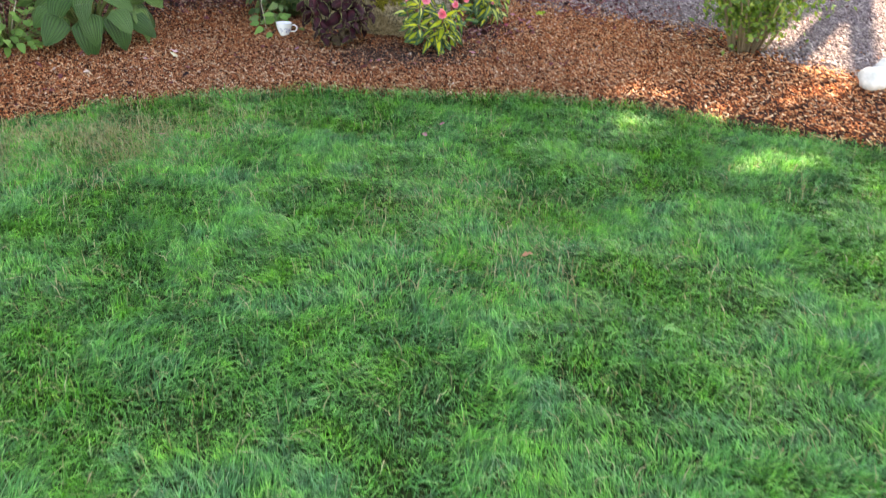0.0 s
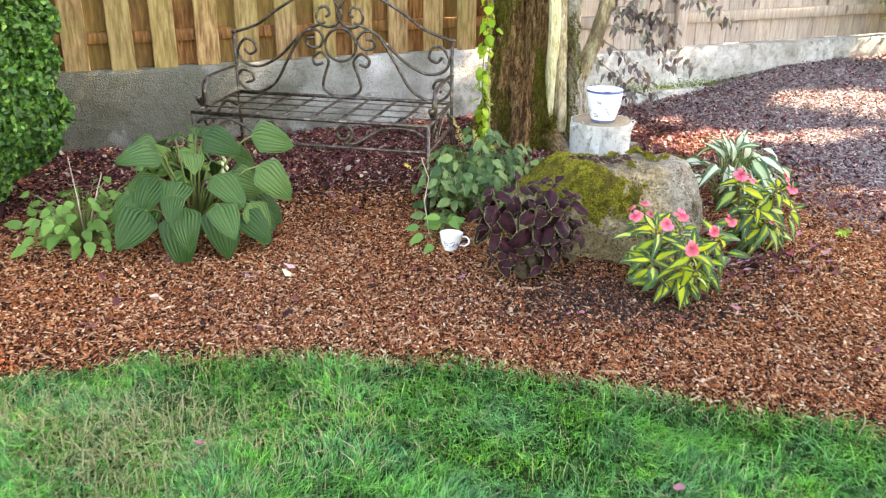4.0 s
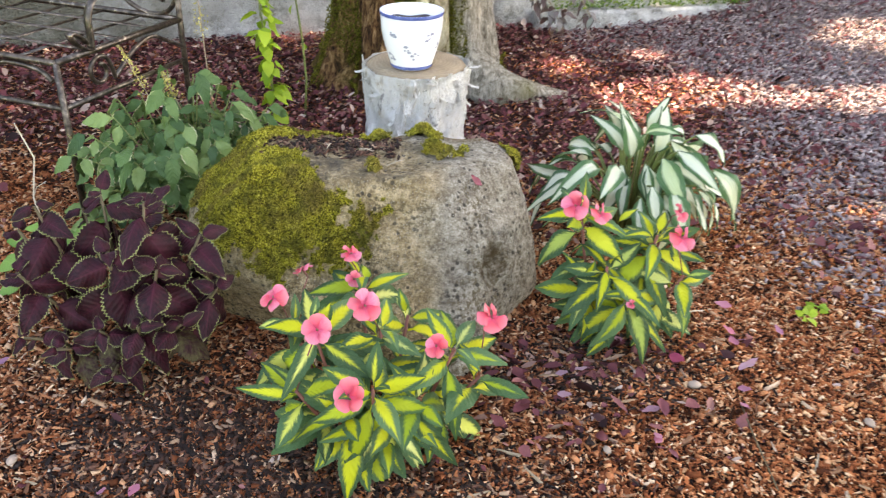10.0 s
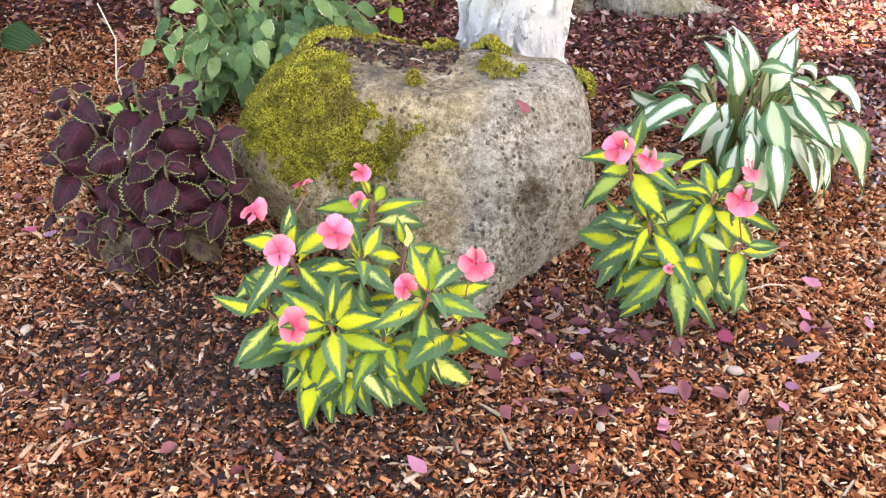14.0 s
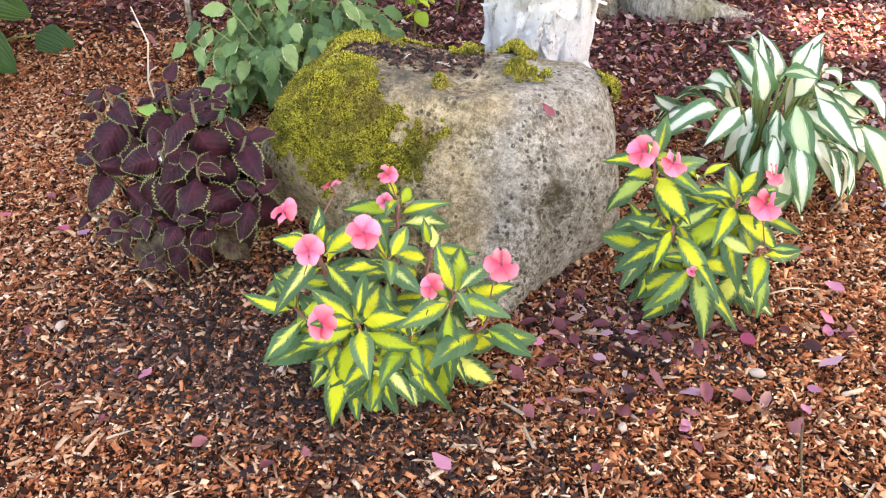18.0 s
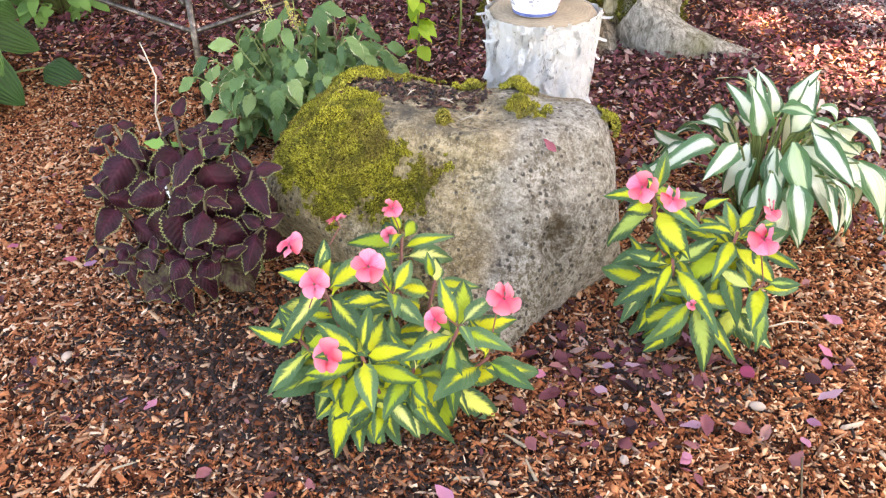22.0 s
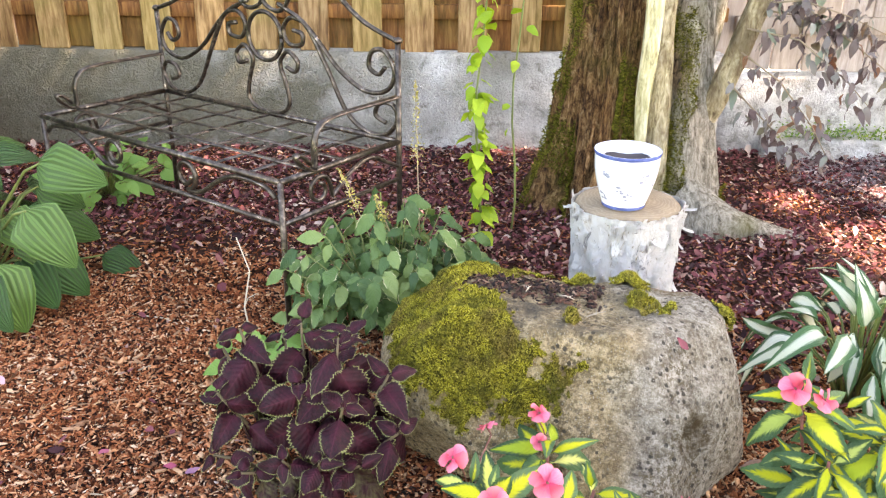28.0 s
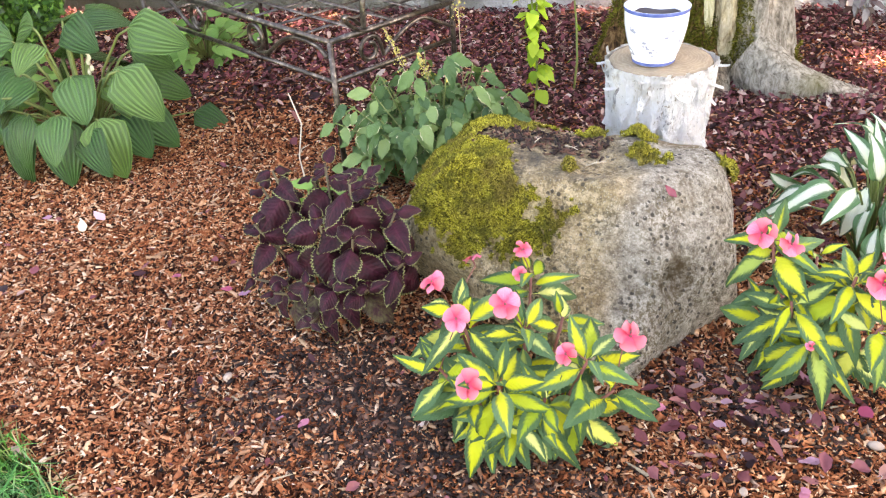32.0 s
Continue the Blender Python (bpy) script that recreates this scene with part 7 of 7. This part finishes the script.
def build_debris():
    rng = random.Random(61)
    petal = leaf_geo(0.042, 0.026, lance, -0.25, 0.5, 7, 4, 0, 0.04, 0.05, 2).mesh("fallen_petal", MATS["fallen"])
    where = ((-0.69, -0.04, "pink"), (-0.321, -0.372, "magenta"), (0.26, -0.459, "magenta"), (0.462, -0.071, "pink"), (0.50, -0.06, "purple"), (0.651, -0.184, "purple"), (0.826, -0.138, "pink"), (0.628, -0.264, "pale pink"), (0.878, 0.008, "purple"), (0.90, 0.03, "pale pink"), (0.924, 0.168, "dark purple"), (0.817, -0.185, "pale pink"), (0.628, -0.272, "pale pink"), (0.454, -0.138, "pink"), (0.89, 0.05, "dark purple"), (0.85, -0.08, "purple"), (-0.587, 0.703, "pink"), (0.633, 0.026, "purple"), (-1.292, 0.193, "pink"), (-0.90, 0.011, "magenta"), (-1.47, 0.175, "pink"), (-0.379, -0.383, "magenta"), (-0.72, -0.02, "pink"), (0.36, -0.13, "purple"), (0.72, -0.02, "purple"), (1.0, 0.05, "purple"), (0.78, 0.33, "magenta"), (-1.628, -0.839, "pink"), (-0.53, -1.36, "pink"), (-0.42, -1.3, "dark red"))
    for x, y, tint in where:
        on_lawn = y < float(lawn_edge(x))
        z = gz(x, y) + (0.050 if on_lawn else 0.021)
        m = pose(x, y, z, rng.uniform(-18, 18), rng.uniform(-20, 20), rng.uniform(0, 360)) @ Matrix.Scale(rng.uniform(0.6, 1.1), 4)
        ob = put("fallen_petal", petal, None, None, m=m)
        tagged(ob, f"curled {tint} petal fallen on the {'grass' if on_lawn else 'mulch'}", "petal", "fallen petals")
    for x, y, mat, label in ((-1.315, 0.128, "cream", "pale cream petal lying on the mulch"), (-0.626, 1.33, "yellow", "small yellow leaf on the leaf litter")):
        g = leaf_geo(0.042, 0.026, ovate, -0.4, 0.6, 9, 6, 0, 0.06, 0.1, 4)
        tagged(put("fallen_petal", g, MATS[mat], m=pose(x, y, gz(x, y) + 0.016, 10, -8, 40)), label, "petal", "fallen petals")
    for x, y, label in ((-0.70, -2.53, "dry brown leaf lying on the grass"), (-1.13, -1.38, "small tan leaf lying on the grass")):
        g = leaf_geo(0.05, 0.028, lance, 0.2, 0.5, 7, 4, 0, 0.04, 0.05, 6)
        tagged(put("fallen_leaf", g, MATS["dry_leaf"], m=pose(x, y, gz(x, y) + 0.052, 5, 8, rng.uniform(0, 180))), label, "leaf", "dry leaves on the lawn")
    g = leaf_geo(0.036, 0.018, lance, -0.25, 0.5, 7, 4, 0, 0.04, 0.05, 2)
    lie = Vector((0.49, -0.55, 0.67)).to_track_quat("Z", "Y").to_matrix().to_4x4() @ pose(0, 0, 0, 0, 0, 40)
    tagged(put("fallen_petal", g, MATS["dark_petal"], m=Matrix.Translation(rock_spot(0.325, 0.165) + Vector((0.003, -0.004, 0.005))) @ lie), "dark pink petal resting on the boulder", "petal", "fallen petals")
    twig = thing("dry_twig", "thin pale dry twig standing in the mulch behind the coleus", "twig")
    put("stem", Geo().tube([(-0.71, 0.40, -0.01), (-0.72, 0.40, 0.10), (-0.735, 0.405, 0.20), (-0.715, 0.41, 0.30), (-0.745, 0.415, 0.385)], 0.003, 0.0016, 6), MATS["pale_twig"], twig)
    put("side_shoot", Geo().tube([(-0.735, 0.405, 0.20), (-0.725, 0.41, 0.225), (-0.70, 0.41, 0.24)], 0.0016, 0.001, 5), MATS["pale_twig"], twig)
    for pts, label in ((((-1.20, 0.62, 0.02), (-1.08, 0.60, 0.03), (-0.98, 0.57, 0.02)), "pale dry twig lying on the mulch"), (((0.815, -0.185, 0.024), (0.806, -0.27, 0.024), (0.80, -0.33, 0.026), (0.797, -0.42, 0.02)), "thin dark twig lying on the mulch"), (((0.74, 0.10, 0.02), (0.82, 0.14, 0.03), (0.87, 0.16, 0.02)), "thin dry twig lying on the mulch")):
        tagged(put("dry_twig", Geo().tube(pts, 0.002, 0.0013, 5), MATS["dusky_stem" if "dark" in label else "pale_twig"]), label, "twig", "twigs on the ground")
    splint = [Geo().add([tuple(v) for v in q], [(0, 1, 2, 3), (7, 6, 5, 4), (0, 4, 5, 1), (1, 5, 6, 2), (2, 6, 7, 3), (3, 7, 4, 0)]).mesh("wood_splinter", MATS["twig"], False) for q in ([(-0.05, -0.006, 0), (0.05, -0.003, 0), (0.045, 0.004, 0), (-0.045, 0.007, 0), (-0.045, -0.004, 0.005), (0.045, -0.002, 0.004), (0.04, 0.003, 0.004), (-0.04, 0.005, 0.006)],)]
    for x, y, a, s in ((0.33, -0.30, 150, 1.0), (0.37, -0.36, 120, 0.9), (0.27, -0.40, 20, 0.8), (0.136, -0.594, 15, 0.9), (0.2, -0.52, -30, 0.7), (-0.52, -0.35, 160, 0.8), (-0.30, -0.52, 40, 0.7), (0.5, -0.45, 80, 0.7), (0.68, -0.02, 35, 0.6), (-0.85, -0.12, 10, 0.7), (-1.0, 0.35, 60, 0.7), (-0.2, -0.7, 100, 0.8), (0.44, -0.55, -20, 0.9), (0.9, -0.35, 60, 0.8), (-0.05, -0.62, 140, 0.7), (0.95, -0.05, 100, 0.6)):
        ob = put("wood_splinter", splint[0], None, None, m=pose(x, y, gz(x, y) + 0.012, rng.uniform(-8, 8), rng.uniform(-10, 10), a) @ Matrix.Scale(s * 0.6, 4))
        tagged(ob, "pale flat splinter of bark on the mulch", "wood chip", "bark splinters")
    # bits on the boulder's crown, pebbles in the mulch
    for (x, y), turn, size in (((0.150, 0.235), 40, 0.05), ((0.055, 0.255), -25, 0.035), ((-0.02, 0.30), 75, 0.03)):
        at = rock_spot(x, y) + Vector((0, 0, 0.004))
        d = Vector((math.cos(radians(turn)), math.sin(radians(turn)), 0)) * size / 2
        side = Vector((-d.y, d.x, 0)) * 0.6
        g = Geo().tube([at - d, at + Vector((0, 0, 0.003)), at + d], 0.0016, 0.0009, 5).tube([at, at + d * 0.4 + side + Vector((0, 0, 0.002))], 0.0011, 0.0008, 5)
        tagged(put("dry_twig", g, MATS["pale_twig"]), "tiny pale forked twig on the boulder's crown", "twig", "twig bits on the boulder")
    pebble = Geo().lathe([(0.0, -0.007), (0.008, -0.006), (0.013, -0.001), (0.012, 0.004), (0.006, 0.008), (0.0, 0.009)], 14).mesh("pebble", MATS["pebble"])
    for x, y, size in ((0.745, -0.115, 1.0), (0.52, -0.30, 0.7), (-0.56, -0.30, 0.8), (1.05, -0.25, 0.8), (-0.15, -0.62, 0.6)):
        ob = put("pebble", pebble, None, None, m=pose(x, y, gz(x, y) + 0.014, rng.uniform(-15, 15), rng.uniform(-15, 15), rng.uniform(0, 180)) @ Matrix.Diagonal((size * 1.2, size * 0.85, size, 1)))
        tagged(ob, "small rounded tan pebble among the mulch", "pebble", "pebbles in the mulch")
    # pale rocks at the sunny end of the bed
    for x, y, s, label in ((1.90, -1.86, 0.085, "rounded pale stone at the edge of the bed"), (2.02, -1.97, 0.075, "smooth white stone beside the lawn"), (2.06, -1.83, 0.10, "pale weathered stone in the mulch")):
        g, vs, fs = Geo(), [], []
        for j in range(13):
            for i in range(20):
                a, b = 2 * math.pi * i / 20, math.pi * j / 12
                d = 1 + 0.22 * noise.noise((math.cos(a) * math.sin(b) * 1.4 + x * 5, math.sin(a) * math.sin(b) * 1.4, math.cos(b) * 1.4))
                vs.append((s * d * math.cos(a) * math.sin(b) * 1.1, s * d * math.sin(a) * math.sin(b) * 0.9, s * d * math.cos(b) * 0.8))
        for j in range(12):
            for i in range(20):
                fs.append((j * 20 + i, (j + 1) * 20 + i, (j + 1) * 20 + (i + 1) % 20, j * 20 + (i + 1) % 20))
        tagged(put("garden_stone", g.add(vs, fs), MATS["pale_stone"], m=pose(x, y, gz(x, y) + s * 0.55)), label, "stone", "pale stones")


build_debris()
